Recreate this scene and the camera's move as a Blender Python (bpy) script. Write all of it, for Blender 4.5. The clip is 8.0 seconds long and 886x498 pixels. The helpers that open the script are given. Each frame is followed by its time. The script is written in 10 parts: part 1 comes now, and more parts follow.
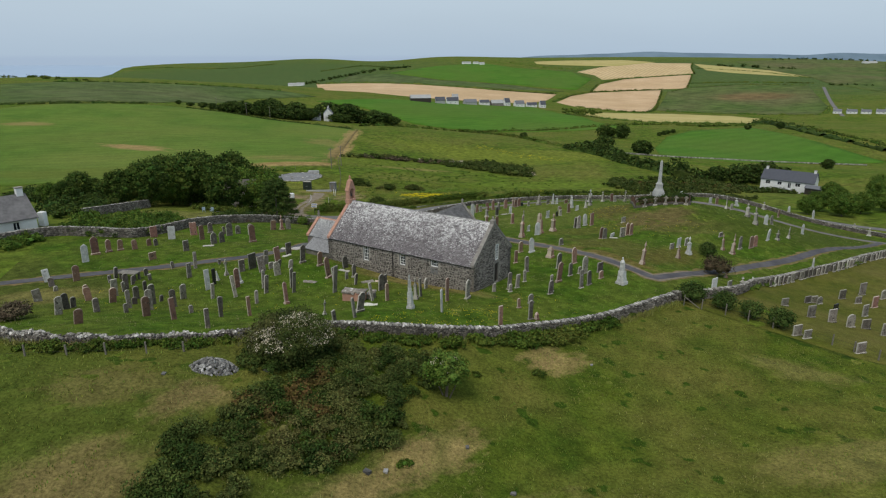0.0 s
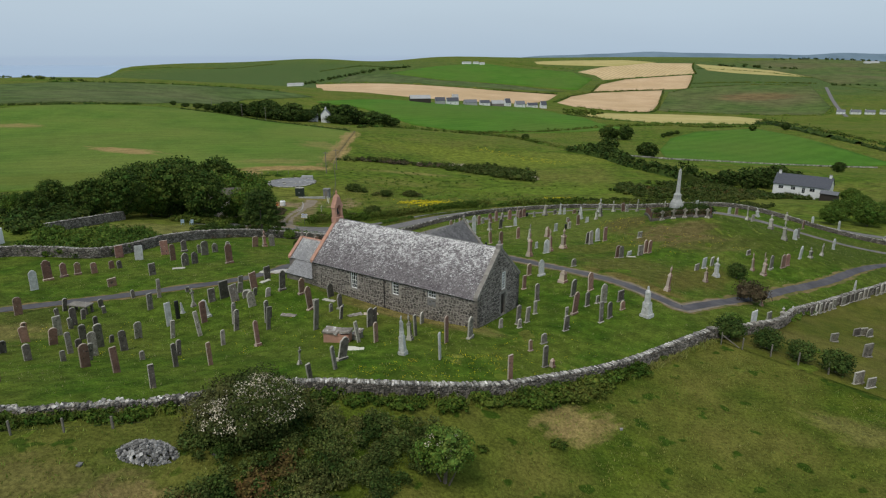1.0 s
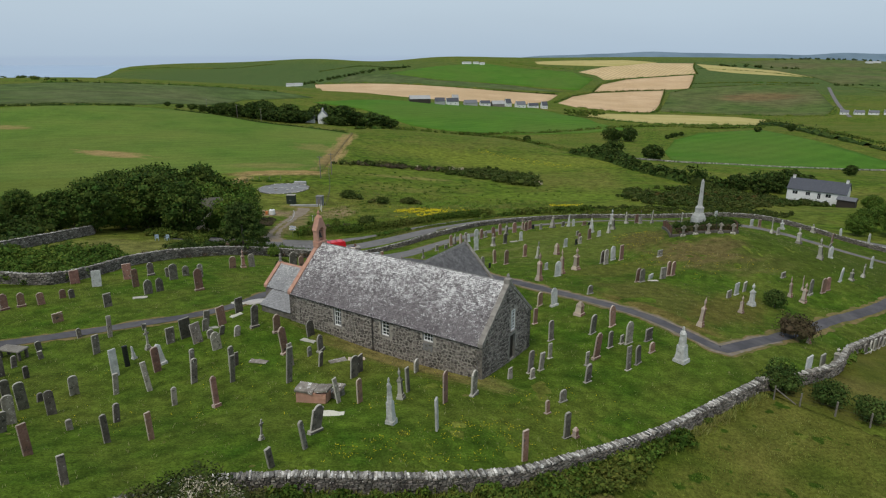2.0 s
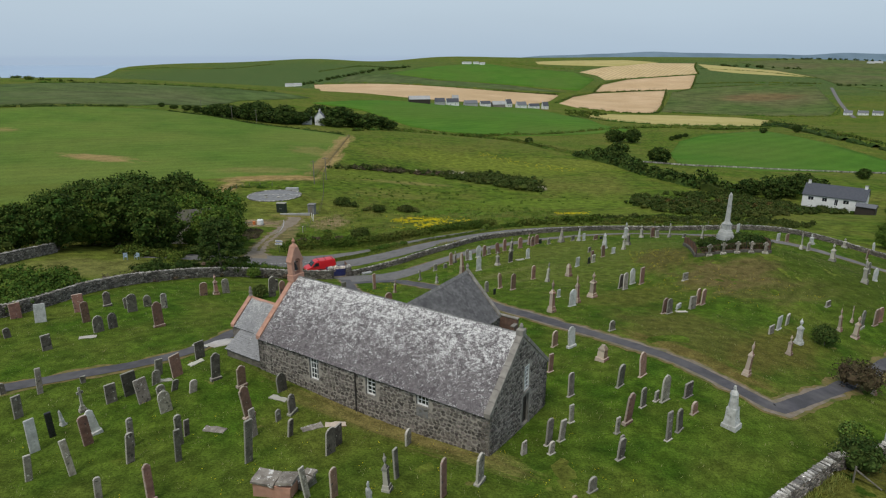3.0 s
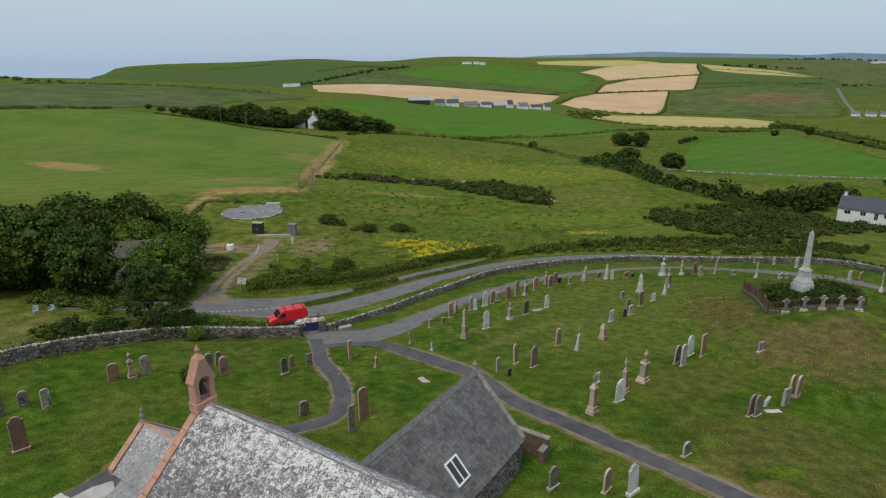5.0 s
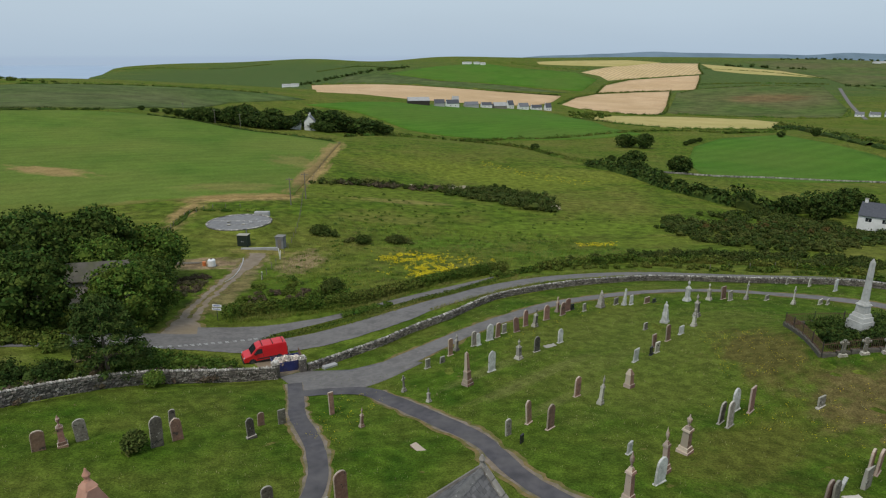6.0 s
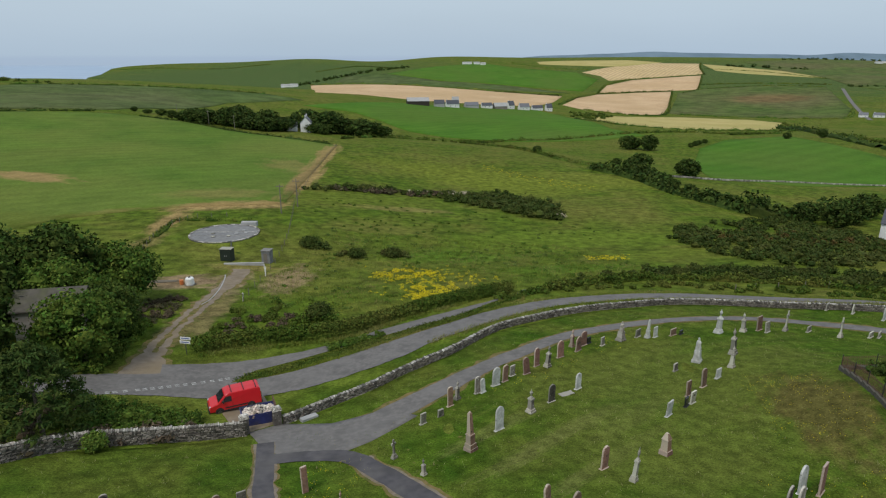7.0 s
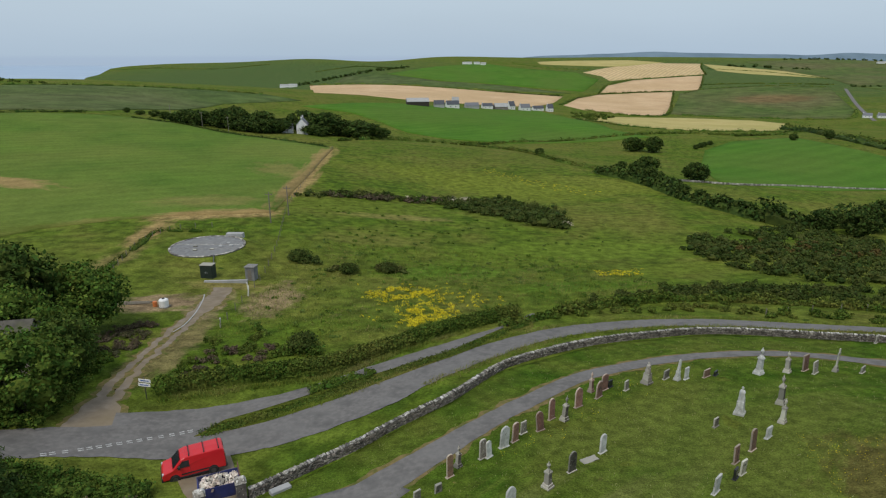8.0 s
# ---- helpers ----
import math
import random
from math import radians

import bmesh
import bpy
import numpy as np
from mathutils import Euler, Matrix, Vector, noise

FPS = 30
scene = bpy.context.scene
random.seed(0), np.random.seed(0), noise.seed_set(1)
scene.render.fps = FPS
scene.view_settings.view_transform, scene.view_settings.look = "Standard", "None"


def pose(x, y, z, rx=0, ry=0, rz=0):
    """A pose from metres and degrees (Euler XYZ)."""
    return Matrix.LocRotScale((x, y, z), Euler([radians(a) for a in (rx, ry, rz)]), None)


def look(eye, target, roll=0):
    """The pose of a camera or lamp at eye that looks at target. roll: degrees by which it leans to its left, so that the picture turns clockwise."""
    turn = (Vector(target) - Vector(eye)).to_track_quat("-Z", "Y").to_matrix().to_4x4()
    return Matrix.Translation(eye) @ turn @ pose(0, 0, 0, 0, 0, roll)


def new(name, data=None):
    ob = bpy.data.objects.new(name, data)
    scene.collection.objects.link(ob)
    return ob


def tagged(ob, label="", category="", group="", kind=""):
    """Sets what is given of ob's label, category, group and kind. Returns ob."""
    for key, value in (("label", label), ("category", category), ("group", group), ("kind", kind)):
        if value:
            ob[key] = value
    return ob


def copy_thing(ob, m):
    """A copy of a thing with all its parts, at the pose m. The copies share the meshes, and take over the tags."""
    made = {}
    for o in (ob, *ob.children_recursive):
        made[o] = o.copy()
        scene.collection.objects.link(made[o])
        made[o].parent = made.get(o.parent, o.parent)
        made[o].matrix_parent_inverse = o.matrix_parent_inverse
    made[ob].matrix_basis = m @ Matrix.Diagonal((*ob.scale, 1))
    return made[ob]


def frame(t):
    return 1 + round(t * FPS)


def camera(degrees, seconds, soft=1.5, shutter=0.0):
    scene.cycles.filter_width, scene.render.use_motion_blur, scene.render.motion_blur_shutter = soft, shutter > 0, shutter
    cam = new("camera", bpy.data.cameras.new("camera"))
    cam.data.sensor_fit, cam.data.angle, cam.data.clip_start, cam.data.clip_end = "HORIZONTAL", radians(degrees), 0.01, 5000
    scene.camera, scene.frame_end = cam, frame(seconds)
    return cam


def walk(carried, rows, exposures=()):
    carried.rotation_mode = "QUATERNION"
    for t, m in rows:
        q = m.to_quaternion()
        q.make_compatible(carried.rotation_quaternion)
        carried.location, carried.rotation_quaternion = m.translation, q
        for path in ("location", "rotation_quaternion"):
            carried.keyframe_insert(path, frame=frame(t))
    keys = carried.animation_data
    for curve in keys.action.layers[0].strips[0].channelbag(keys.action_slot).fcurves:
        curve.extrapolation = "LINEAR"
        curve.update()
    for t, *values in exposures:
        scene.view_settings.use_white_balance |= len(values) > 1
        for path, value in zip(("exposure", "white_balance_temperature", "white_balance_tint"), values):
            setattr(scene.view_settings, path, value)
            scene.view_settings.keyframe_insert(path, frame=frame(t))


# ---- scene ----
# ---- camera and its flight ----
cam = camera(71.0, 8.0, soft=1.2)
PATH = [
    (0, 0, 0, 25.4, 72.54, 0, -0.001),
    (0.5, 0.062, 4.551, 25.346, 72.541, 0, -0),
    (1, 0.124, 9.151, 25.292, 72.542, 0, 0),
    (1.5, 0.187, 13.793, 25.237, 72.543, 0, 0.001),
    (2, 0.251, 18.471, 25.181, 72.544, 0, 0.001),
    (2.5, 0.315, 23.18, 25.126, 72.545, 0, 0.001),
    (3, 0.379, 27.912, 25.07, 72.546, 0, 0.002),
    (3.5, 0.443, 32.662, 25.014, 72.547, 0, 0.002),
    (4, 0.508, 37.424, 24.957, 72.549, 0, 0.003),
    (4.5, 0.573, 42.191, 24.901, 72.55, 0, 0.003),
    (5, 0.637, 46.958, 24.844, 72.551, 0, 0.004),
    (5.5, 0.702, 51.717, 24.788, 72.552, 0, 0.004),
    (6, 0.766, 56.464, 24.732, 72.553, 0, 0.004),
    (6.5, 0.831, 61.192, 24.676, 72.554, 0, 0.005),
    (7, 0.894, 65.895, 24.62, 72.555, 0, 0.005),
    (7.5, 0.958, 70.566, 24.565, 72.556, 0, 0.006),
    (8, 1.021, 75.2, 24.51, 72.557, 0, 0.006),
]
walk(cam, [(t, pose(x, y, z, rx, ry, rz)) for t, x, y, z, rx, ry, rz in PATH])

# ---- sky, sun and exposure ----
world = bpy.data.worlds.new("overcast_sky")
scene.world = world
world.use_nodes = True
wt = world.node_tree
wt.nodes.clear()
w_out = wt.nodes.new("ShaderNodeOutputWorld")
w_bg = wt.nodes.new("ShaderNodeBackground")
w_sky = wt.nodes.new("ShaderNodeTexSky")
w_sky.sky_type = "NISHITA"
w_sky.sun_disc = False
w_sky.sun_elevation, w_sky.sun_rotation = radians(60), radians(208)
w_sky.dust_density, w_sky.air_density = 3.0, 1.2
w_gain = wt.nodes.new("ShaderNodeVectorMath")
w_gain.operation = "SCALE"
w_gain.inputs["Scale"].default_value = 0.08
w_co = wt.nodes.new("ShaderNodeTexCoord")
w_sep = wt.nodes.new("ShaderNodeSeparateXYZ")
w_map = wt.nodes.new("ShaderNodeMapRange")
w_map.inputs["From Min"].default_value, w_map.inputs["From Max"].default_value = -0.25, 1.0
w_ramp = wt.nodes.new("ShaderNodeValToRGB")
# sea haze below the horizon, thin even cloud above it
stops = [(0.0, (0.20, 0.27, 0.36)), (0.1955, (0.37, 0.47, 0.60)), (0.1968, (0.40, 0.505, 0.62)), (0.26, (0.45, 0.55, 0.645)), (0.40, (0.41, 0.51, 0.63)), (1.0, (0.50, 0.55, 0.60))]
w_ramp.color_ramp.elements[0].position, w_ramp.color_ramp.elements[0].color = stops[0][0], (*stops[0][1], 1)
w_ramp.color_ramp.elements[1].position, w_ramp.color_ramp.elements[1].color = stops[-1][0], (*stops[-1][1], 1)
for p, c in stops[1:-1]:
    w_ramp.color_ramp.elements.new(p).color = (*c, 1)
w_noise = wt.nodes.new("ShaderNodeTexNoise")
w_noise.inputs["Scale"].default_value = 2.2
w_noise.inputs["Detail"].default_value = 4
w_scale = wt.nodes.new("ShaderNodeMapping")
w_scale.inputs["Scale"].default_value = (1, 1, 5)
w_amt = wt.nodes.new("ShaderNodeMapRange")
w_amt.inputs["To Min"].default_value, w_amt.inputs["To Max"].default_value = 0.94, 1.06
w_mul = wt.nodes.new("ShaderNodeVectorMath")
w_mul.operation = "SCALE"
w_mix = wt.nodes.new("ShaderNodeMix")
w_mix.data_type = "RGBA"
w_mix.inputs["Factor"].default_value = 0.88
wt.links.new(w_co.outputs["Generated"], w_sep.inputs[0])
wt.links.new(w_sep.outputs["Z"], w_map.inputs["Value"])
wt.links.new(w_map.outputs[0], w_ramp.inputs["Fac"])
wt.links.new(w_co.outputs["Generated"], w_scale.inputs["Vector"])
wt.links.new(w_scale.outputs[0], w_noise.inputs["Vector"])
wt.links.new(w_noise.outputs["Fac"], w_amt.inputs["Value"])
wt.links.new(w_ramp.outputs["Color"], w_mul.inputs[0])
wt.links.new(w_amt.outputs[0], w_mul.inputs["Scale"])
wt.links.new(w_sky.outputs[0], w_gain.inputs[0])
wt.links.new(w_gain.outputs[0], w_mix.inputs["A"])
wt.links.new(w_mul.outputs[0], w_mix.inputs["B"])
wt.links.new(w_mix.outputs["Result"], w_bg.inputs["Color"])
wt.links.new(w_bg.outputs[0], w_out.inputs[0])
w_bg.inputs["Strength"].default_value = 1.16

sun = new("sun", bpy.data.lights.new("sun", "SUN"))
sun.data.energy, sun.data.angle, sun.data.color = 1.85, radians(18), (1.0, 0.95, 0.86)
sun.matrix_world = look((-26, -40, 88), (0, 8, 0))
scene.view_settings.exposure = 0.0

# ---- materials ----
def mat(name, cols, scale=1.0, detail=5.0, rough=0.9, bump=0.0, bscale=None, big=None, big_scale=0.1, big_amount=0.5, jitter=0.0,
        metal=0.0, world_space=False, stretch=(1, 1, 1), spots=None, spec=0.35, hue=0.0, bdist=0.02, rim=None):
    """A surface of two or three mixed colours (cols) in fine noise, with broad patches of colour big, and spots:
    (colour, scale, share);
    rim: (colour, amount), blended in over upward faces and faces towards -x."""
    m = bpy.data.materials.new(name)
    m.use_nodes = True
    t = m.node_tree
    b = t.nodes["Principled BSDF"]
    b.inputs["Roughness"].default_value, b.inputs["Metallic"].default_value = rough, metal
    b.inputs["Specular IOR Level"].default_value = spec
    if world_space:
        pos = t.nodes.new("ShaderNodeNewGeometry").outputs["Position"]
    else:
        pos = t.nodes.new("ShaderNodeTexCoord").outputs["Object"]
        info = t.nodes.new("ShaderNodeObjectInfo")
        gain = t.nodes.new("ShaderNodeMath")
        gain.operation = "MULTIPLY"
        gain.inputs[1].default_value = 37.0
        t.links.new(info.outputs["Random"], gain.inputs[0])
        add = t.nodes.new("ShaderNodeVectorMath")
        t.links.new(pos, add.inputs[0])
        t.links.new(gain.outputs[0], add.inputs[1])
        pos = add.outputs[0]
    mp = t.nodes.new("ShaderNodeMapping")
    mp.inputs["Scale"].default_value = stretch
    t.links.new(pos, mp.inputs["Vector"])
    pos = mp.outputs[0]

    def noise_fac(sc, det, lo=0.35, hi=0.65):
        n = t.nodes.new("ShaderNodeTexNoise")
        n.inputs["Scale"].default_value, n.inputs["Detail"].default_value = sc, det
        t.links.new(pos, n.inputs["Vector"])
        r = t.nodes.new("ShaderNodeMapRange")
        r.inputs["From Min"].default_value, r.inputs["From Max"].default_value = lo, hi
        t.links.new(n.outputs["Fac"], r.inputs["Value"])
        return n, r.outputs[0]

    def blend(fac, one, two):
        x = t.nodes.new("ShaderNodeMix")
        x.data_type = "RGBA"
        for sock, v in (("Factor", fac), ("A", one), ("B", two)):
            if isinstance(v, (tuple, list)):
                x.inputs[sock].default_value = (*v, 1)
            elif isinstance(v, float):
                x.inputs[sock].default_value = v
            else:
                t.links.new(v, x.inputs[sock])
        return x.outputs["Result"]

    fine, fac = noise_fac(scale, detail)
    col = blend(fac, cols[0], cols[1])
    if len(cols) > 2:
        col = blend(noise_fac(scale * 0.31, 4, 0.45, 0.75)[1], col, cols[2])
    if big:
        f = noise_fac(big_scale, 3, 0.42, 0.68)[1]
        g = t.nodes.new("ShaderNodeMath")
        g.operation = "MULTIPLY"
        g.inputs[1].default_value = big_amount
        t.links.new(f, g.inputs[0])
        col = blend(g.outputs[0], col, big)
    for c, sc, share in spots or ():
        col = blend(noise_fac(sc, 2, 0.5 + 0.28 * (1 - share), 0.54 + 0.28 * (1 - share))[1], col, c)
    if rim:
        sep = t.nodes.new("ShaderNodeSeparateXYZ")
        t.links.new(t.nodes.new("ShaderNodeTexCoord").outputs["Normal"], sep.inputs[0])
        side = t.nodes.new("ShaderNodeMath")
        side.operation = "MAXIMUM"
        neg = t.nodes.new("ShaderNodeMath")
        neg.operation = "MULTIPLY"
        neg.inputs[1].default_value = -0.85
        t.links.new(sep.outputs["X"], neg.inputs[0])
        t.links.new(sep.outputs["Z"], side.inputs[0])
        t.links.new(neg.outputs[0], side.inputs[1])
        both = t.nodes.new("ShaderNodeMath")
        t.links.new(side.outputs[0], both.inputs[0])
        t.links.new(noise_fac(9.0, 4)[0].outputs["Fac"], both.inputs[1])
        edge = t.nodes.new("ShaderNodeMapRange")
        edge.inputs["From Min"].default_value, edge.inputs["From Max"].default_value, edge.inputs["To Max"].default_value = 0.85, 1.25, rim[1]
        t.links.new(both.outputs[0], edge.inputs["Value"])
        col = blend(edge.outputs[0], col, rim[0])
    if jitter:
        o = t.nodes.new("ShaderNodeObjectInfo")
        g = t.nodes.new("ShaderNodeNewGeometry")
        s = t.nodes.new("ShaderNodeMath")
        t.links.new(o.outputs["Random"], s.inputs[0])
        t.links.new(g.outputs["Random Per Island"], s.inputs[1])
        w = t.nodes.new("ShaderNodeMath")
        w.operation = "FRACT"
        t.links.new(s.outputs[0], w.inputs[0])
        r = t.nodes.new("ShaderNodeMapRange")
        r.inputs["To Min"].default_value, r.inputs["To Max"].default_value = 1 - jitter, 1 + jitter
        t.links.new(w.outputs[0], r.inputs["Value"])
        h = t.nodes.new("ShaderNodeHueSaturation")
        t.links.new(col, h.inputs["Color"])
        t.links.new(r.outputs[0], h.inputs["Value"])
        if hue:
            q = t.nodes.new("ShaderNodeMapRange")
            q.inputs["To Min"].default_value, q.inputs["To Max"].default_value = 0.5 + hue, 0.5 - hue
            k = t.nodes.new("ShaderNodeMath")
            k.operation = "MULTIPLY"
            k.inputs[1].default_value = 7.13
            t.links.new(w.outputs[0], k.inputs[0])
            k2 = t.nodes.new("ShaderNodeMath")
            k2.operation = "FRACT"
            t.links.new(k.outputs[0], k2.inputs[0])
            t.links.new(k2.outputs[0], q.inputs["Value"])
            t.links.new(q.outputs[0], h.inputs["Hue"])
        col = h.outputs["Color"]
    t.links.new(col, b.inputs["Base Color"])
    if bump:
        bp = t.nodes.new("ShaderNodeBump")
        bp.inputs["Strength"].default_value, bp.inputs["Distance"].default_value = bump, bdist
        n = t.nodes.new("ShaderNodeTexNoise")
        n.inputs["Scale"].default_value, n.inputs["Detail"].default_value = bscale or scale * 2, 6
        t.links.new(pos, n.inputs["Vector"])
        t.links.new(n.outputs["Fac"], bp.inputs["Height"])
        t.links.new(bp.outputs[0], b.inputs["Normal"])
    return m


def grass(name, one, two, dry, dry_share=0.4, scale=0.9, big_scale=0.03, fine=7.0, contrast=0.38, stripes=None, patches=(), clumps=None, lump=0.28):
    """Turf: two greens in clumps, dry patches, fine blade-scale light and dark; stripes: (turn in degrees, width in
    metres, strength);
    patches of other growth or tint: (x, y, half length, half width, turn, colour, amount)."""
    m = mat(name, (one, two, tuple(0.6 * a + 0.4 * b for a, b in zip(dry, two))), scale, 8, 0.95, 0.9, 3.5, big=dry, big_scale=big_scale, big_amount=dry_share, world_space=True, spec=0.03, bdist=0.15, spots=clumps)
    t = m.node_tree
    b = t.nodes["Principled BSDF"]
    link = b.inputs["Base Color"].links[0]
    col = link.from_socket
    pos = t.nodes.new("ShaderNodeNewGeometry").outputs["Position"]
    n = t.nodes.new("ShaderNodeTexNoise")
    n.inputs["Scale"].default_value, n.inputs["Detail"].default_value, n.inputs["Roughness"].default_value = fine, 7, 0.78
    t.links.new(pos, n.inputs["Vector"])
    r = t.nodes.new("ShaderNodeMapRange")
    r.inputs["From Min"].default_value, r.inputs["From Max"].default_value = 0.3, 0.7
    r.inputs["To Min"].default_value, r.inputs["To Max"].default_value = 1 - contrast, 1 + contrast
    t.links.new(n.outputs["Fac"], r.inputs["Value"])
    value = r.outputs[0]
    # clumps a few metres across
    n2 = t.nodes.new("ShaderNodeTexNoise")
    n2.inputs["Scale"].default_value, n2.inputs["Detail"].default_value = fine * 0.16, 4
    t.links.new(pos, n2.inputs["Vector"])
    r2 = t.nodes.new("ShaderNodeMapRange")
    r2.inputs["From Min"].default_value, r2.inputs["From Max"].default_value = 0.32, 0.68
    r2.inputs["To Min"].default_value, r2.inputs["To Max"].default_value = 1 - lump * contrast, 1 + lump * contrast
    t.links.new(n2.outputs["Fac"], r2.inputs["Value"])
    x2 = t.nodes.new("ShaderNodeMath")
    x2.operation = "MULTIPLY"
    t.links.new(value, x2.inputs[0])
    t.links.new(r2.outputs[0], x2.inputs[1])
    value = x2.outputs[0]
    if stripes:
        mp = t.nodes.new("ShaderNodeMapping")
        mp.inputs["Rotation"].default_value = (0, 0, radians(stripes[0]))
        t.links.new(pos, mp.inputs["Vector"])
        w = t.nodes.new("ShaderNodeTexWave")
        w.inputs["Scale"].default_value, w.inputs["Distortion"].default_value, w.inputs["Detail"].default_value = 0.314 / stripes[1], (0.4 if stripes[2] > 0.15 else 3.0), 3
        t.links.new(mp.outputs[0], w.inputs["Vector"])
        q = t.nodes.new("ShaderNodeMapRange")
        q.inputs["To Min"].default_value, q.inputs["To Max"].default_value = 1 - stripes[2], 1 + stripes[2]
        t.links.new(w.outputs["Fac"], q.inputs["Value"])
        x = t.nodes.new("ShaderNodeMath")
        x.operation = "MULTIPLY"
        t.links.new(value, x.inputs[0])
        t.links.new(q.outputs[0], x.inputs[1])
        value = x.outputs[0]
    for cx, cy, rx, ry, turn, tint, amount in patches:
        a = t.nodes.new("ShaderNodeMapping")
        a.vector_type = "TEXTURE"
        a.inputs["Location"].default_value, a.inputs["Rotation"].default_value, a.inputs["Scale"].default_value = (cx, cy, 0), (0, 0, radians(turn)), (rx, ry, 1)
        t.links.new(pos, a.inputs["Vector"])
        flat = t.nodes.new("ShaderNodeVectorMath")
        flat.operation = "MULTIPLY"
        flat.inputs[1].default_value = (1, 1, 0)
        t.links.new(a.outputs[0], flat.inputs[0])
        d = t.nodes.new("ShaderNodeVectorMath")
        d.operation = "LENGTH"
        t.links.new(flat.outputs[0], d.inputs[0])
        w = t.nodes.new("ShaderNodeTexNoise")
        w.inputs["Scale"].default_value, w.inputs["Detail"].default_value, w.inputs["Roughness"].default_value = 1.8, 6, 0.65
        t.links.new(a.outputs[0], w.inputs["Vector"])
        sm = t.nodes.new("ShaderNodeMath")
        sm.operation = "MULTIPLY_ADD"
        sm.inputs[1].default_value = 2.0
        t.links.new(w.outputs["Fac"], sm.inputs[0])
        t.links.new(d.outputs["Value"], sm.inputs[2])
        k = t.nodes.new("ShaderNodeMapRange")
        k.inputs["From Min"].default_value, k.inputs["From Max"].default_value = 1.55, 2.05
        k.inputs["To Min"].default_value, k.inputs["To Max"].default_value = amount, 0.0
        t.links.new(sm.outputs[0], k.inputs["Value"])
        mx = t.nodes.new("ShaderNodeMix")
        mx.data_type = "RGBA"
        t.links.new(k.outputs[0], mx.inputs["Factor"])
        t.links.new(col, mx.inputs["A"])
        mx.inputs["B"].default_value = (*tint, 1)
        col = mx.outputs["Result"]
    h = t.nodes.new("ShaderNodeHueSaturation")
    t.links.new(col, h.inputs["Color"])
    t.links.new(value, h.inputs["Value"])
    t.links.new(h.outputs["Color"], b.inputs["Base Color"])
    return m


DRY, TAN, DEEP, SEDGE = (0.24, 0.19, 0.07), (0.285, 0.205, 0.085), (0.038, 0.066, 0.010), (0.165, 0.125, 0.05)
M = {}
# the two patches beyond y = 1600 grey the far slopes with painted haze
M["pasture"] = grass("rough_pasture", (0.050, 0.088, 0.010), (0.094, 0.142, 0.015), (0.150, 0.138, 0.034), 0.5, 0.3, 0.022, 3.2, 0.62, lump=0.6, clumps=((DEEP, 0.3, 0.22),), patches=((-45, 102, 10, 7, 20, (0.150, 0.146, 0.044), 0.8), (-520, 1650, 620, 560, 0, (0.064, 0.102, 0.034), 0.85), (900, 1700, 640, 620, 0, (0.068, 0.106, 0.036), 0.8), (-44.2, 268, 4.5, 44, 3.4, TAN, 0.95), (-47.2, 325, 4.5, 36, 3.4, TAN, 0.9), (-57, 215.5, 12, 5.2, 28, TAN, 1.0), (-46, 221, 10, 4.8, 14, TAN, 1.0), (-60, 200, 3.4, 12, 4, TAN, 0.95), (-57.6, 180, 3.0, 9, -6, (0.20, 0.165, 0.06), 0.8), (-22, 240, 30, 12, 10, (0.10, 0.135, 0.018), 0.8), (20, 300, 60, 22, -20, (0.135, 0.165, 0.022), 0.8), (30, 205, 40, 12, 15, (0.105, 0.155, 0.018), 0.8), (2, 184, 16, 7, 8, (0.080, 0.146, 0.015), 0.8), (24, 173, 17, 5, 12, (0.078, 0.140, 0.015), 0.8), (-14, 206, 14, 6, 5, (0.128, 0.132, 0.030), 0.7), (48, 190, 16, 7, 20, (0.115, 0.150, 0.020), 0.75), (62, 305, 30, 12, -30, (0.145, 0.168, 0.026), 0.8), (-10, 232, 16, 4, 10, DRY, 0.5), (-25, 164, 4.5, 10, 0, (0.235, 0.175, 0.095), 0.9), (-41, 160.2, 9, 4.2, 14, (0.235, 0.172, 0.10), 1.0), (-33.5, 160, 3.5, 8, 5, (0.225, 0.17, 0.10), 0.9), (-31, 140, 3.2, 16, 2, (0.20, 0.15, 0.075), 0.7), (-34, 170, 8, 2.5, 0, DRY, 0.6)))
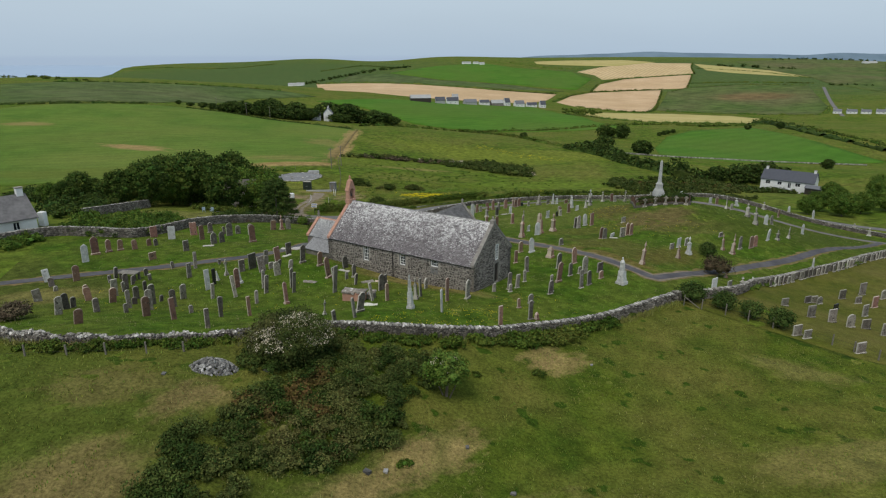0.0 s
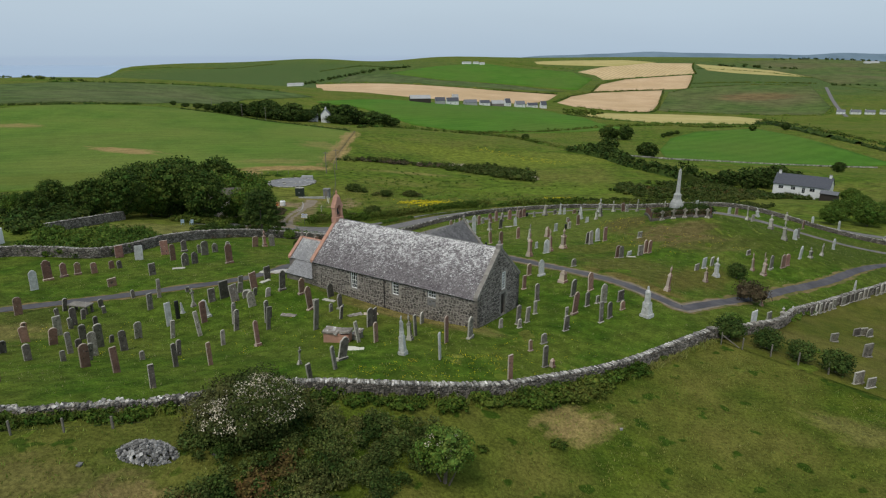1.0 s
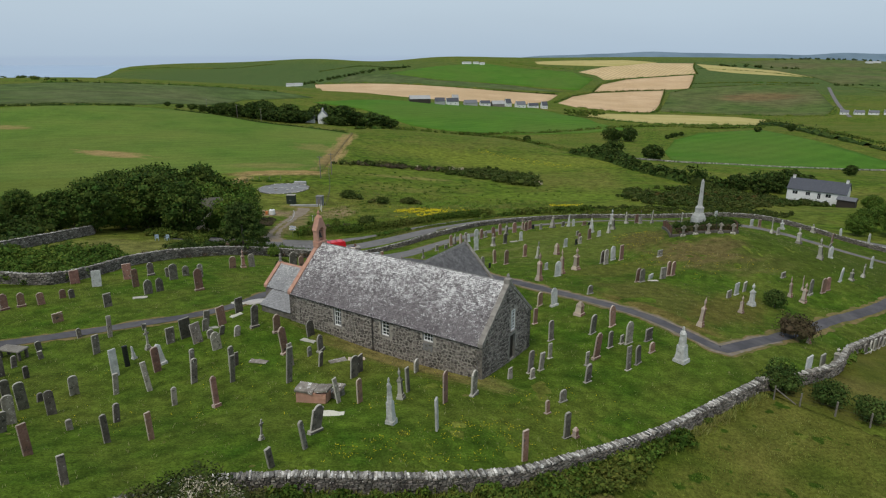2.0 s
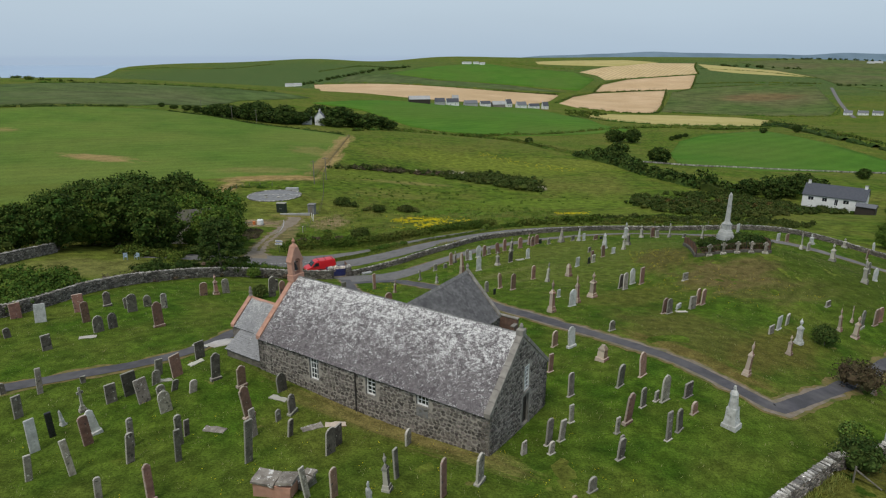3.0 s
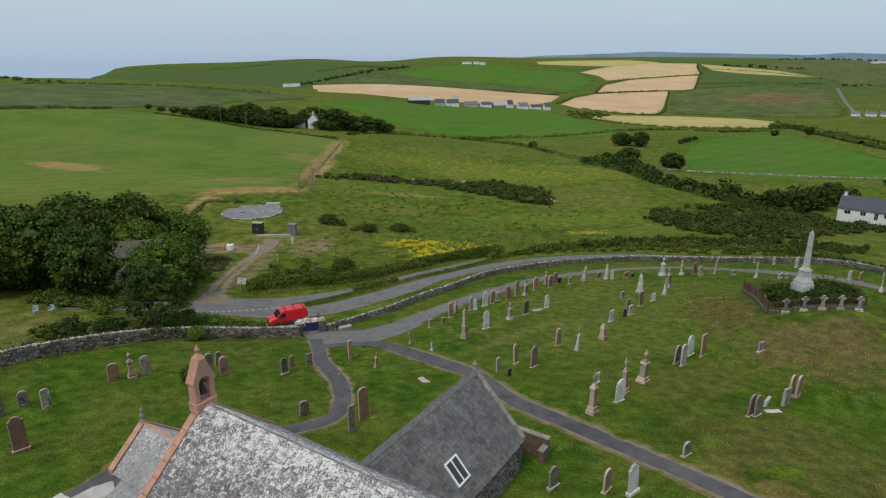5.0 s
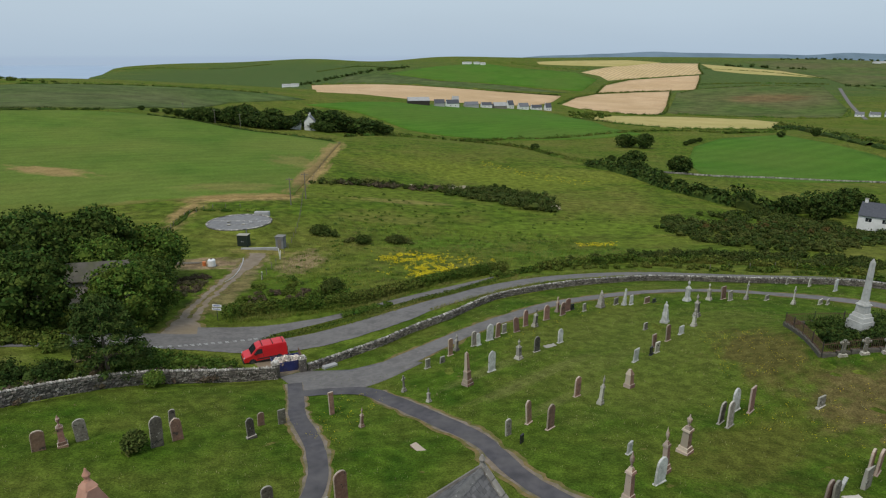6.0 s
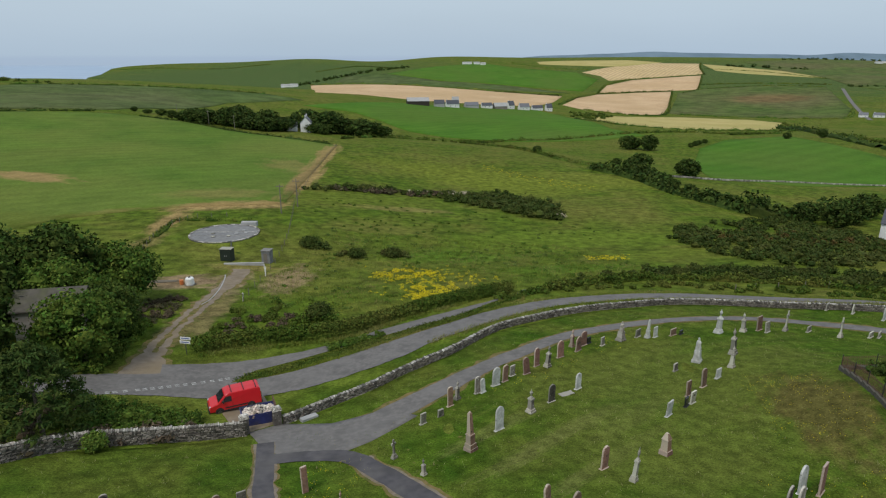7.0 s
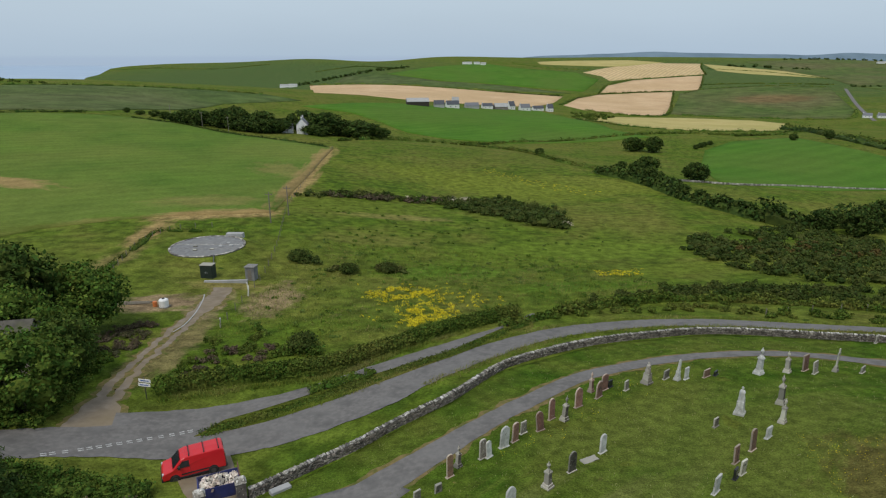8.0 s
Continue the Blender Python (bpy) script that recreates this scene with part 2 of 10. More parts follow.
M["lawn"] = grass("churchyard_grass", (0.034, 0.075, 0.007), (0.069, 0.120, 0.012), (0.112, 0.117, 0.024), 0.4, 0.5, 0.11, 7.0, 0.72, (-42, 1.7, 0.04), lump=0.4, clumps=(((0.13, 0.13, 0.035), 0.8, 0.2),), patches=((21, 75, 7.5, 1.6, -55, (0.150, 0.105, 0.036), 0.75), (24, 80, 10, 6, -50, (0.092, 0.090, 0.022), 0.75), (9.5, 106, 11, 1.0, 43, (0.135, 0.142, 0.042), 0.7), (12.5, 102.5, 10, 0.8, 43, (0.130, 0.138, 0.040), 0.6), (6, 108.5, 9, 0.9, 43, (0.130, 0.140, 0.040), 0.6), (17, 110, 9, 1.2, 43, (0.125, 0.138, 0.036), 0.6), (-44, 58, 15, 12, 0, (0.060, 0.074, 0.015), 0.75), (-4.5, 64, 12, 1.3, -33, (0.142, 0.120, 0.039), 0.8), (35, 98, 8.5, 5.5, 10, (0.122, 0.092, 0.038), 0.85), (40, 93, 8, 3, 10, (0.110, 0.092, 0.033), 0.6), (60, 105, 26, 14, 30, (0.057, 0.079, 0.012), 0.8), (22, 93, 8, 4, 30, (0.099, 0.101, 0.021), 0.7), (30, 78, 9, 3.5, 40, (0.103, 0.090, 0.022), 0.7), (-38, 56, 6, 4, 20, DRY, 0.45), (8, 55, 5, 3, 30, (0.090, 0.112, 0.017), 0.6), (14, 118, 16, 4, 42, (0.099, 0.116, 0.021), 0.7), (18, 104, 12, 7, 30, (0.104, 0.128, 0.024), 0.65), (24, 117, 18, 9, 20, (0.100, 0.124, 0.024), 0.75), (30, 108, 4.5, 7.5, -10, (0.100, 0.084, 0.026), 0.85), (-2, 63, 9, 1.4, -33, DRY, 0.55)))
M["near_field"] = grass("meadow_grass", (0.044, 0.072, 0.008), (0.082, 0.108, 0.013), (0.132, 0.118, 0.030), 0.5, 0.45, 0.07, 5.0, 0.66, patches=((-19, 25, 5, 3.2, 35, TAN, 0.75), (-14.2, 32.6, 2.4, 1.3, 20, TAN, 0.8), (-1.0, 31.5, 4.6, 2.0, 42, TAN, 0.7), (-4.6, 27.4, 3.5, 1.4, 30, TAN, 0.7), (9.5, 44.4, 3.2, 1.3, 35, TAN, 0.65), (26, 34, 7, 3, 10, DRY, 0.4), (-26, 26, 26, 15, 0, (0.066, 0.086, 0.015), 0.75), (-40, 30, 16, 9, 10, (0.055, 0.085, 0.011), 0.7), (-15.4, 32.5, 2.6, 1.6, 60, SEDGE, 0.7), (-18, 24.5, 4.5, 3, 40, SEDGE, 0.7), (-5.5, 23.5, 7, 2.2, 25, SEDGE, 0.8), (-20, 33, 4.5, 2.2, 15, SEDGE, 0.4), (8, 45, 2.5, 1.5, 40, TAN, 0.6), (30, 46, 5, 2, -30, DRY, 0.4), (4, 27, 6, 2.5, 20, DRY, 0.45)), clumps=(((0.034, 0.062, 0.007), 0.6, 0.55), ((0.100, 0.112, 0.020), 0.4, 0.25)))
M["new_lawn"] = grass("mown_cemetery_grass", (0.066, 0.082, 0.013), (0.098, 0.105, 0.018), (0.145, 0.120, 0.040), 0.5, 0.5, 0.1, 7.0, 0.5)
M["left_field"] = grass("smooth_pasture", (0.074, 0.136, 0.021), (0.102, 0.170, 0.027), (0.150, 0.172, 0.040), 0.5, 0.05, 0.012, 1.0, 0.3, (60, 7.0, 0.05), patches=((-124, 252, 20, 6, -22, TAN, 0.95), (-214, 323, 14, 8, 0, DRY, 0.8), (-76, 200, 16, 9, 40, DRY, 0.55), (-60, 232, 16, 8, 20, DRY, 0.45), (-44.2, 268, 4.5, 44, 3.4, TAN, 0.95), (-47.2, 325, 4.5, 36, 3.4, TAN, 0.9), (-57, 215.5, 12, 5.2, 28, TAN, 1.0), (-46, 221, 10, 4.8, 14, TAN, 1.0), (-60, 200, 3.4, 12, 4, TAN, 0.95), (-57.6, 180, 3.0, 9, -6, (0.20, 0.165, 0.06), 0.8), (-55, 290, 10, 16, 20, DRY, 0.5), (-110, 190, 40, 14, 20, (0.11, 0.135, 0.025), 0.7)))
M["bright_field"] = grass("bright_ley", (0.058, 0.142, 0.016), (0.076, 0.168, 0.020), (0.090, 0.140, 0.026), 0.5, 0.03, 0.01, 0.5, 0.2, (50, 14.0, 0.05))
# both hill grasses have distance haze painted into their greens
M["hill_field"] = grass("hazed_hill_pasture", (0.060, 0.098, 0.028), (0.084, 0.124, 0.036), (0.105, 0.112, 0.052), 0.5, 0.02, 0.006, 0.3, 0.34, lump=0.7, patches=((615, 1270, 90, 60, 0, (0.16, 0.11, 0.05), 0.8),))
M["dark_hill"] = grass("hazed_moor_grass", (0.064, 0.102, 0.026), (0.090, 0.128, 0.034), (0.130, 0.112, 0.056), 0.6, 0.02, 0.006, 0.3, 0.36, lump=0.7, patches=((615, 1270, 90, 60, 0, (0.16, 0.11, 0.05), 0.8),))
M["stubble"] = grass("cut_hay_field", (0.50, 0.345, 0.20), (0.58, 0.415, 0.255), (0.44, 0.31, 0.165), 0.5, 0.02, 0.008, 0.3, 0.12, (75, 11.0, 0.16))
M["hay_rows"] = grass("mown_hay_rows", (0.48, 0.35, 0.185), (0.56, 0.42, 0.24), (0.42, 0.33, 0.155), 0.5, 0.02, 0.008, 0.3, 0.08, (28, 11.0, 0.15))
M["straw"] = grass("dry_grass_field", (0.40, 0.33, 0.13), (0.46, 0.385, 0.165), (0.32, 0.30, 0.095), 0.5, 0.03, 0.012, 0.4, 0.12)
M["asphalt"] = mat("worn_asphalt", ((0.125, 0.118, 0.113), (0.175, 0.165, 0.156), (0.10, 0.096, 0.092)), 2.4, 8, 0.9, 0.3, 40, big=(0.18, 0.172, 0.165), big_scale=0.35, big_amount=0.5, world_space=True)
M["tarmac"] = mat("dark_path_tarmac", ((0.066, 0.063, 0.069), (0.092, 0.087, 0.094), (0.05, 0.048, 0.052)), 1.6, 8, 0.9, 0.3, 40, big=(0.125, 0.118, 0.112), big_scale=0.4, big_amount=0.5, world_space=True)
M["grit"] = mat("pinkish_path_grit", ((0.235, 0.19, 0.15), (0.17, 0.135, 0.09), (0.10, 0.105, 0.04)), 3.0, 8, 0.95, 0.4, 20, big=(0.26, 0.225, 0.19), big_scale=0.5, big_amount=0.5, world_space=True, spec=0.1)
M["concrete_pale"] = mat("pale_worn_concrete", ((0.46, 0.43, 0.40), (0.56, 0.53, 0.50), (0.33, 0.30, 0.26)), 2.0, 8, 0.9, 0.3, 18, world_space=True)
M["gravel"] = mat("stony_gravel", ((0.19, 0.152, 0.112), (0.26, 0.215, 0.165), (0.16, 0.125, 0.08)), 1.2, 8, 0.95, 0.5, 25, big=(0.20, 0.155, 0.09), big_scale=0.3, big_amount=0.6, world_space=True)
M["verge"] = mat("dry_soil_verge", ((0.215, 0.155, 0.070), (0.125, 0.115, 0.035), (0.065, 0.096, 0.016)), 2.6, 8, 0.95, 0.5, 12, world_space=True, spec=0.1)
M["concrete"] = mat("pale_concrete", ((0.33, 0.335, 0.335), (0.42, 0.42, 0.415), (0.27, 0.275, 0.27)), 1.2, 8, 0.9, 0.2, 20, big=(0.36, 0.35, 0.33), big_scale=0.3)
M["pad"] = mat("grey_weathered_slab", ((0.15, 0.152, 0.155), (0.22, 0.222, 0.222), (0.125, 0.127, 0.128)), 1.2, 8, 0.9, 0.2, 20, big=(0.25, 0.248, 0.24), big_scale=0.3)
M["white_line"] = mat("worn_road_paint", ((0.52, 0.52, 0.50), (0.25, 0.25, 0.245)), 5, 5, 0.8)
M["sea"] = mat("hazy_sea", ((0.30, 0.40, 0.53), (0.34, 0.44, 0.56)), 0.01, 4, 0.5, world_space=True)
# distance haze is mixed into this base colour; the land itself is greener
M["far_blue"] = mat("far_hill_haze", ((0.17, 0.235, 0.29), (0.13, 0.185, 0.23)), 0.006, 5, 1.0, world_space=True, spec=0.0)

M["rubble"] = mat("whinstone_rubble", ((0.092, 0.080, 0.070), (0.155, 0.136, 0.118), (0.22, 0.198, 0.172)), 5, 6, 0.92, 0.6, 16, jitter=0.55, hue=0.025)
M["mortar"] = mat("lime_mortar", ((0.37, 0.335, 0.285), (0.27, 0.245, 0.21)), 4, 6, 0.95, 0.4, 30)
M["drystone"] = mat("lichened_field_stone", ((0.105, 0.092, 0.076), (0.18, 0.16, 0.135), (0.27, 0.245, 0.21)), 4.0, 6, 0.93, 0.6, 16, jitter=0.6, hue=0.02, spots=(((0.50, 0.48, 0.43), 6.0, 0.42), ((0.055, 0.052, 0.036), 4.0, 0.5)))
M["cope"] = mat("white_lichened_cope_stone", ((0.10, 0.092, 0.078), (0.27, 0.25, 0.215), (0.56, 0.54, 0.50)), 5.5, 6, 0.93, 0.5, 16, jitter=0.75, hue=0.01, spots=(((0.62, 0.60, 0.56), 7.0, 0.5), ((0.09, 0.082, 0.062), 5.0, 0.52)))
M["cope_dull"] = mat("greyish_cope_stone", ((0.15, 0.135, 0.115), (0.28, 0.26, 0.225), (0.48, 0.46, 0.41)), 4.5, 6, 0.93, 0.5, 16, jitter=0.55, hue=0.02, spots=(((0.62, 0.60, 0.55), 5.0, 0.5),))
M["wall_core"] = mat("wall_hearting", ((0.075, 0.07, 0.055), (0.11, 0.10, 0.08)), 4, 5, 0.95, 0.4, 12, world_space=True)
M["slate_bed"] = mat("shadowed_slate_bed", ((0.10, 0.098, 0.095), (0.14, 0.137, 0.132)), 3, 5, 0.9, 0.3, 15)
M["pale_boards"] = mat("pale_weathered_boards", ((0.34, 0.31, 0.28), (0.42, 0.39, 0.355), (0.28, 0.25, 0.22)), 2.0, 6, 0.9, 0.3, 14, stretch=(1, 1, 6))
M["mossy_felt"] = mat("mossy_roof_felt", ((0.085, 0.08, 0.07), (0.12, 0.112, 0.095), (0.10, 0.11, 0.05)), 1.6, 6, 0.95, 0.3, 18, spec=0.1)
M["red_rubble"] = mat("red_brown_rubble", ((0.15, 0.088, 0.066), (0.21, 0.13, 0.10), (0.11, 0.075, 0.06)), 5, 6, 0.92, 0.5, 16, jitter=0.2, spots=(((0.34, 0.31, 0.26), 4.0, 0.3),))
M["dark_slate"] = mat("dark_welsh_slate", ((0.095, 0.092, 0.092), (0.135, 0.13, 0.13), (0.17, 0.165, 0.162)), 2.6, 6, 0.7, 0.3, 18, jitter=0.22, hue=0.01, spots=(((0.26, 0.26, 0.25), 5.0, 0.12),))
M["ridge"] = mat("grey_ridge_stone", ((0.15, 0.147, 0.142), (0.235, 0.228, 0.218)), 4, 5, 0.85, 0.3, 15, jitter=0.25, spots=(((0.55, 0.54, 0.50), 7.0, 0.3),))
M["sandstone"] = mat("red_sandstone_dressing", ((0.42, 0.22, 0.15), (0.50, 0.28, 0.20), (0.36, 0.21, 0.16)), 3, 6, 0.9, 0.35, 18, spots=(((0.30, 0.28, 0.25), 3.5, 0.2),))
M["coping"] = mat("grey_coping_stone", ((0.22, 0.20, 0.175), (0.30, 0.28, 0.245), (0.17, 0.155, 0.135)), 3, 6, 0.92, 0.4, 16, spots=(((0.45, 0.44, 0.40), 3.0, 0.25),))
M["white_paint"] = mat("white_painted_timber", ((0.74, 0.74, 0.71), (0.80, 0.80, 0.78)), 6, 4, 0.55)
M["dark_wood"] = mat("dark_stained_timber", ((0.030, 0.024, 0.02), (0.05, 0.04, 0.032)), 5, 5, 0.7, 0.3, 20, stretch=(6, 6, 1))
M["iron"] = mat("dark_cast_iron", ((0.035, 0.033, 0.032), (0.06, 0.055, 0.05)), 6, 5, 0.7, metal=0.3)
M["render"] = mat("white_limewashed_render", ((0.70, 0.70, 0.68), (0.78, 0.78, 0.76), (0.62, 0.62, 0.59)), 1.5, 6, 0.9, 0.3, 25)
M["house_slate"] = mat("grey_house_slate", ((0.13, 0.135, 0.15), (0.17, 0.175, 0.19)), 2.5, 5, 0.75, 0.3, 12, jitter=0.15)
M["blue_slate"] = mat("dark_blue_house_slate", ((0.055, 0.06, 0.075), (0.08, 0.085, 0.10)), 2.5, 5, 0.7, 0.3, 12, jitter=0.15)
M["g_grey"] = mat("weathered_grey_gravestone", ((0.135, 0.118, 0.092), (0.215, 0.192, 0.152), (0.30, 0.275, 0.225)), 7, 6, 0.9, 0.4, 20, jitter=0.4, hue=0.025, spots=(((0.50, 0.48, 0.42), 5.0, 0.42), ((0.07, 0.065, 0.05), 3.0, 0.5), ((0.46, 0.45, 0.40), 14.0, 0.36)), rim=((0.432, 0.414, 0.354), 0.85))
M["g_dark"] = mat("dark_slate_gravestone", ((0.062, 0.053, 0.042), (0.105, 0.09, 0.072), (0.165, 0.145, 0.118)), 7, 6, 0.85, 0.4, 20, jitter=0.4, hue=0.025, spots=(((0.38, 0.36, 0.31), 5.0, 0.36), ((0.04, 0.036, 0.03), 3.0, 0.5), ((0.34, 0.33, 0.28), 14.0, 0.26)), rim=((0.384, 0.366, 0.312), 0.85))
M["g_white"] = mat("white_marble_gravestone", ((0.44, 0.44, 0.41), (0.60, 0.60, 0.57), (0.30, 0.30, 0.275)), 6, 6, 0.7, 0.25, 20, jitter=0.12, spots=(((0.24, 0.24, 0.21), 4.0, 0.4), ((0.40, 0.41, 0.36), 12.0, 0.4)))
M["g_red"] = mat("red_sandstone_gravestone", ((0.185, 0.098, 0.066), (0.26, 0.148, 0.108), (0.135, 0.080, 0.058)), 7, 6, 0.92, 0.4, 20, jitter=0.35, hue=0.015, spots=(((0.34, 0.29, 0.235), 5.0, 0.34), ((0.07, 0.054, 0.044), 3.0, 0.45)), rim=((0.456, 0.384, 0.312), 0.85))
M["tomb_lichen"] = mat("white_lichened_tomb_slab", ((0.20, 0.175, 0.145), (0.30, 0.27, 0.23), (0.13, 0.11, 0.09)), 4, 7, 0.92, 0.5, 14, spots=(((0.60, 0.58, 0.54), 3.0, 0.55), ((0.58, 0.57, 0.53), 9.0, 0.4), ((0.09, 0.08, 0.07), 4.0, 0.35)))
M["concrete_dark"] = mat("weathered_table_slab", ((0.17, 0.155, 0.13), (0.24, 0.22, 0.19), (0.13, 0.12, 0.10)), 5, 7, 0.92, 0.4, 16, spots=(((0.42, 0.41, 0.37), 6.0, 0.3),))
M["g_black"] = mat("polished_black_granite", ((0.018, 0.018, 0.02), (0.03, 0.03, 0.032)), 9, 4, 0.25, spec=0.5)
M["obelisk"] = mat("pale_grey_granite", ((0.34, 0.34, 0.32), (0.46, 0.46, 0.43), (0.54, 0.54, 0.51)), 4, 6, 0.85, 0.3, 20, spots=(((0.22, 0.22, 0.19), 2.2, 0.2),))
M["bark"] = mat("grey_brown_bark", ((0.10, 0.08, 0.06), (0.16, 0.135, 0.105)), 5, 6, 0.95, 0.6, 14, stretch=(1, 1, 0.3))


def leaf(name, one, two, third=None, jitter=0.45, hue=0.03):
    m = mat(name, (one, two, third or two), 0.45, 4, 0.85, jitter=jitter, hue=hue, spec=0.06)
    b = m.node_tree.nodes["Principled BSDF"]
    b.inputs["Transmission Weight"].default_value = 0.0
    return m


M["leaf_dark"] = leaf("dark_tree_leaf", (0.022, 0.042, 0.010), (0.054, 0.084, 0.017))
M["leaf_sycamore"] = leaf("sycamore_leaf", (0.026, 0.050, 0.010), (0.074, 0.114, 0.021), (0.056, 0.086, 0.017))
M["leaf_conifer"] = leaf("conifer_spray", (0.028, 0.052, 0.012), (0.070, 0.104, 0.024), (0.050, 0.078, 0.018), jitter=0.35)
M["leaf_mid"] = leaf("green_shrub_leaf", (0.039, 0.075, 0.012), (0.091, 0.143, 0.023))
M["leaf_gorse"] = leaf("gorse_needle", (0.041, 0.064, 0.015), (0.092, 0.120, 0.029), (0.132, 0.120, 0.041))
M["leaf_haw"] = leaf("hawthorn_leaf", (0.036, 0.052, 0.013), (0.068, 0.086, 0.023), (0.108, 0.104, 0.040), jitter=0.4)
M["leaf_furze"] = leaf("furze_needle", (0.030, 0.050, 0.011), (0.060, 0.085, 0.018), (0.078, 0.088, 0.024), jitter=0.25)
M["leaf_hedge"] = leaf("hedge_leaf", (0.037, 0.068, 0.010), (0.081, 0.123, 0.019), (0.123, 0.132, 0.029))
M["leaf_bright"] = leaf("bright_elder_leaf", (0.078, 0.138, 0.018), (0.120, 0.180, 0.032), (0.135, 0.175, 0.050))
M["leaf_brown"] = leaf("russet_gorse", (0.13, 0.085, 0.028), (0.085, 0.068, 0.022), (0.05, 0.058, 0.016))
M["leaf_purple"] = leaf("dull_purple_scrub", (0.095, 0.070, 0.052), (0.125, 0.10, 0.06), (0.065, 0.082, 0.028))
M["leaf_plum"] = leaf("dark_plum_shrub", (0.055, 0.038, 0.026), (0.085, 0.062, 0.036), (0.050, 0.058, 0.020))
M["blossom"] = leaf("cream_blossom", (0.50, 0.44, 0.32), (0.58, 0.52, 0.39), jitter=0.2, hue=0.01)
M["buttercup"] = leaf("yellow_buttercup", (0.66, 0.54, 0.02), (0.74, 0.60, 0.03), jitter=0.2, hue=0.01)
M["grass_tuft"] = leaf("long_grass_blade", (0.125, 0.180, 0.026), (0.190, 0.230, 0.042), (0.29, 0.25, 0.10), jitter=0.25)
M["lawn_blade"] = leaf("lawn_grass_blade", (0.055, 0.105, 0.014), (0.105, 0.155, 0.024), (0.14, 0.17, 0.04), jitter=0.3)
M["straw_blade"] = leaf("dry_grass_stalk", (0.30, 0.28, 0.13), (0.36, 0.33, 0.17), (0.22, 0.23, 0.09), jitter=0.25)
M["van_red"] = mat("red_van_paint", ((0.56, 0.016, 0.022), (0.60, 0.02, 0.026)), 1, 2, 0.28, spec=0.5)
M["black_plastic"] = mat("black_plastic", ((0.022, 0.022, 0.024), (0.035, 0.035, 0.037)), 8, 3, 0.6)
M["rubber"] = mat("tyre_rubber", ((0.02, 0.02, 0.02), (0.03, 0.03, 0.03)), 8, 3, 0.85)
M["alloy"] = mat("grey_wheel_metal", ((0.10, 0.10, 0.105), (0.14, 0.14, 0.145)), 8, 3, 0.4, metal=0.7)
M["lamp_glass"] = mat("headlamp_glass", ((0.30, 0.31, 0.33), (0.55, 0.56, 0.58)), 8, 3, 0.12, spec=0.6)
M["skip_blue"] = mat("scuffed_blue_paint", ((0.022, 0.03, 0.12), (0.035, 0.045, 0.17), (0.07, 0.06, 0.08)), 2.5, 6, 0.6, 0.2, 12)
M["rust"] = mat("rusty_steel", ((0.12, 0.065, 0.042), (0.17, 0.095, 0.062), (0.08, 0.052, 0.04)), 3, 6, 0.9, 0.3, 14)
M["waste"] = mat("broken_plaster_waste", ((0.52, 0.46, 0.40), (0.66, 0.60, 0.54), (0.40, 0.28, 0.20)), 2, 5, 0.9, jitter=0.45, hue=0.03)
M["green_box"] = mat("dark_green_cabinet", ((0.016, 0.026, 0.02), (0.025, 0.036, 0.028)), 3, 5, 0.6)
M["timber"] = mat("weathered_fence_timber", ((0.14, 0.125, 0.10), (0.21, 0.19, 0.155)), 5, 5, 0.9, 0.3, 20, stretch=(4, 4, 1))
M["plastic_white"] = mat("white_plastic", ((0.72, 0.73, 0.73), (0.78, 0.78, 0.78)), 3, 3, 0.5)
M["sign_blue"] = mat("blue_sign_enamel", ((0.03, 0.09, 0.32), (0.035, 0.10, 0.36)), 3, 2, 0.4)
M["rock_pale"] = mat("pale_cleared_rock", ((0.14, 0.135, 0.127), (0.23, 0.225, 0.21), (0.40, 0.39, 0.37)), 3, 6, 0.93, 0.4, 12, jitter=0.65, hue=0.015)
M["pale_blue"] = mat("pale_blue_plastic", ((0.26, 0.34, 0.40), (0.31, 0.38, 0.44)), 3, 3, 0.5)
M["yellow"] = mat("orange_plastic", ((0.55, 0.16, 0.05), (0.6, 0.2, 0.06)), 3, 3, 0.5)


def glass_mat():
    m = bpy.data.materials.new("dark_window_glass")
    m.use_nodes = True
    b = m.node_tree.nodes["Principled BSDF"]
    b.inputs["Base Color"].default_value = (0.02, 0.024, 0.028, 1)
    b.inputs["Roughness"].default_value = 0.06
    b.inputs["Specular IOR Level"].default_value = 0.7
    return m


M["glass"] = glass_mat()


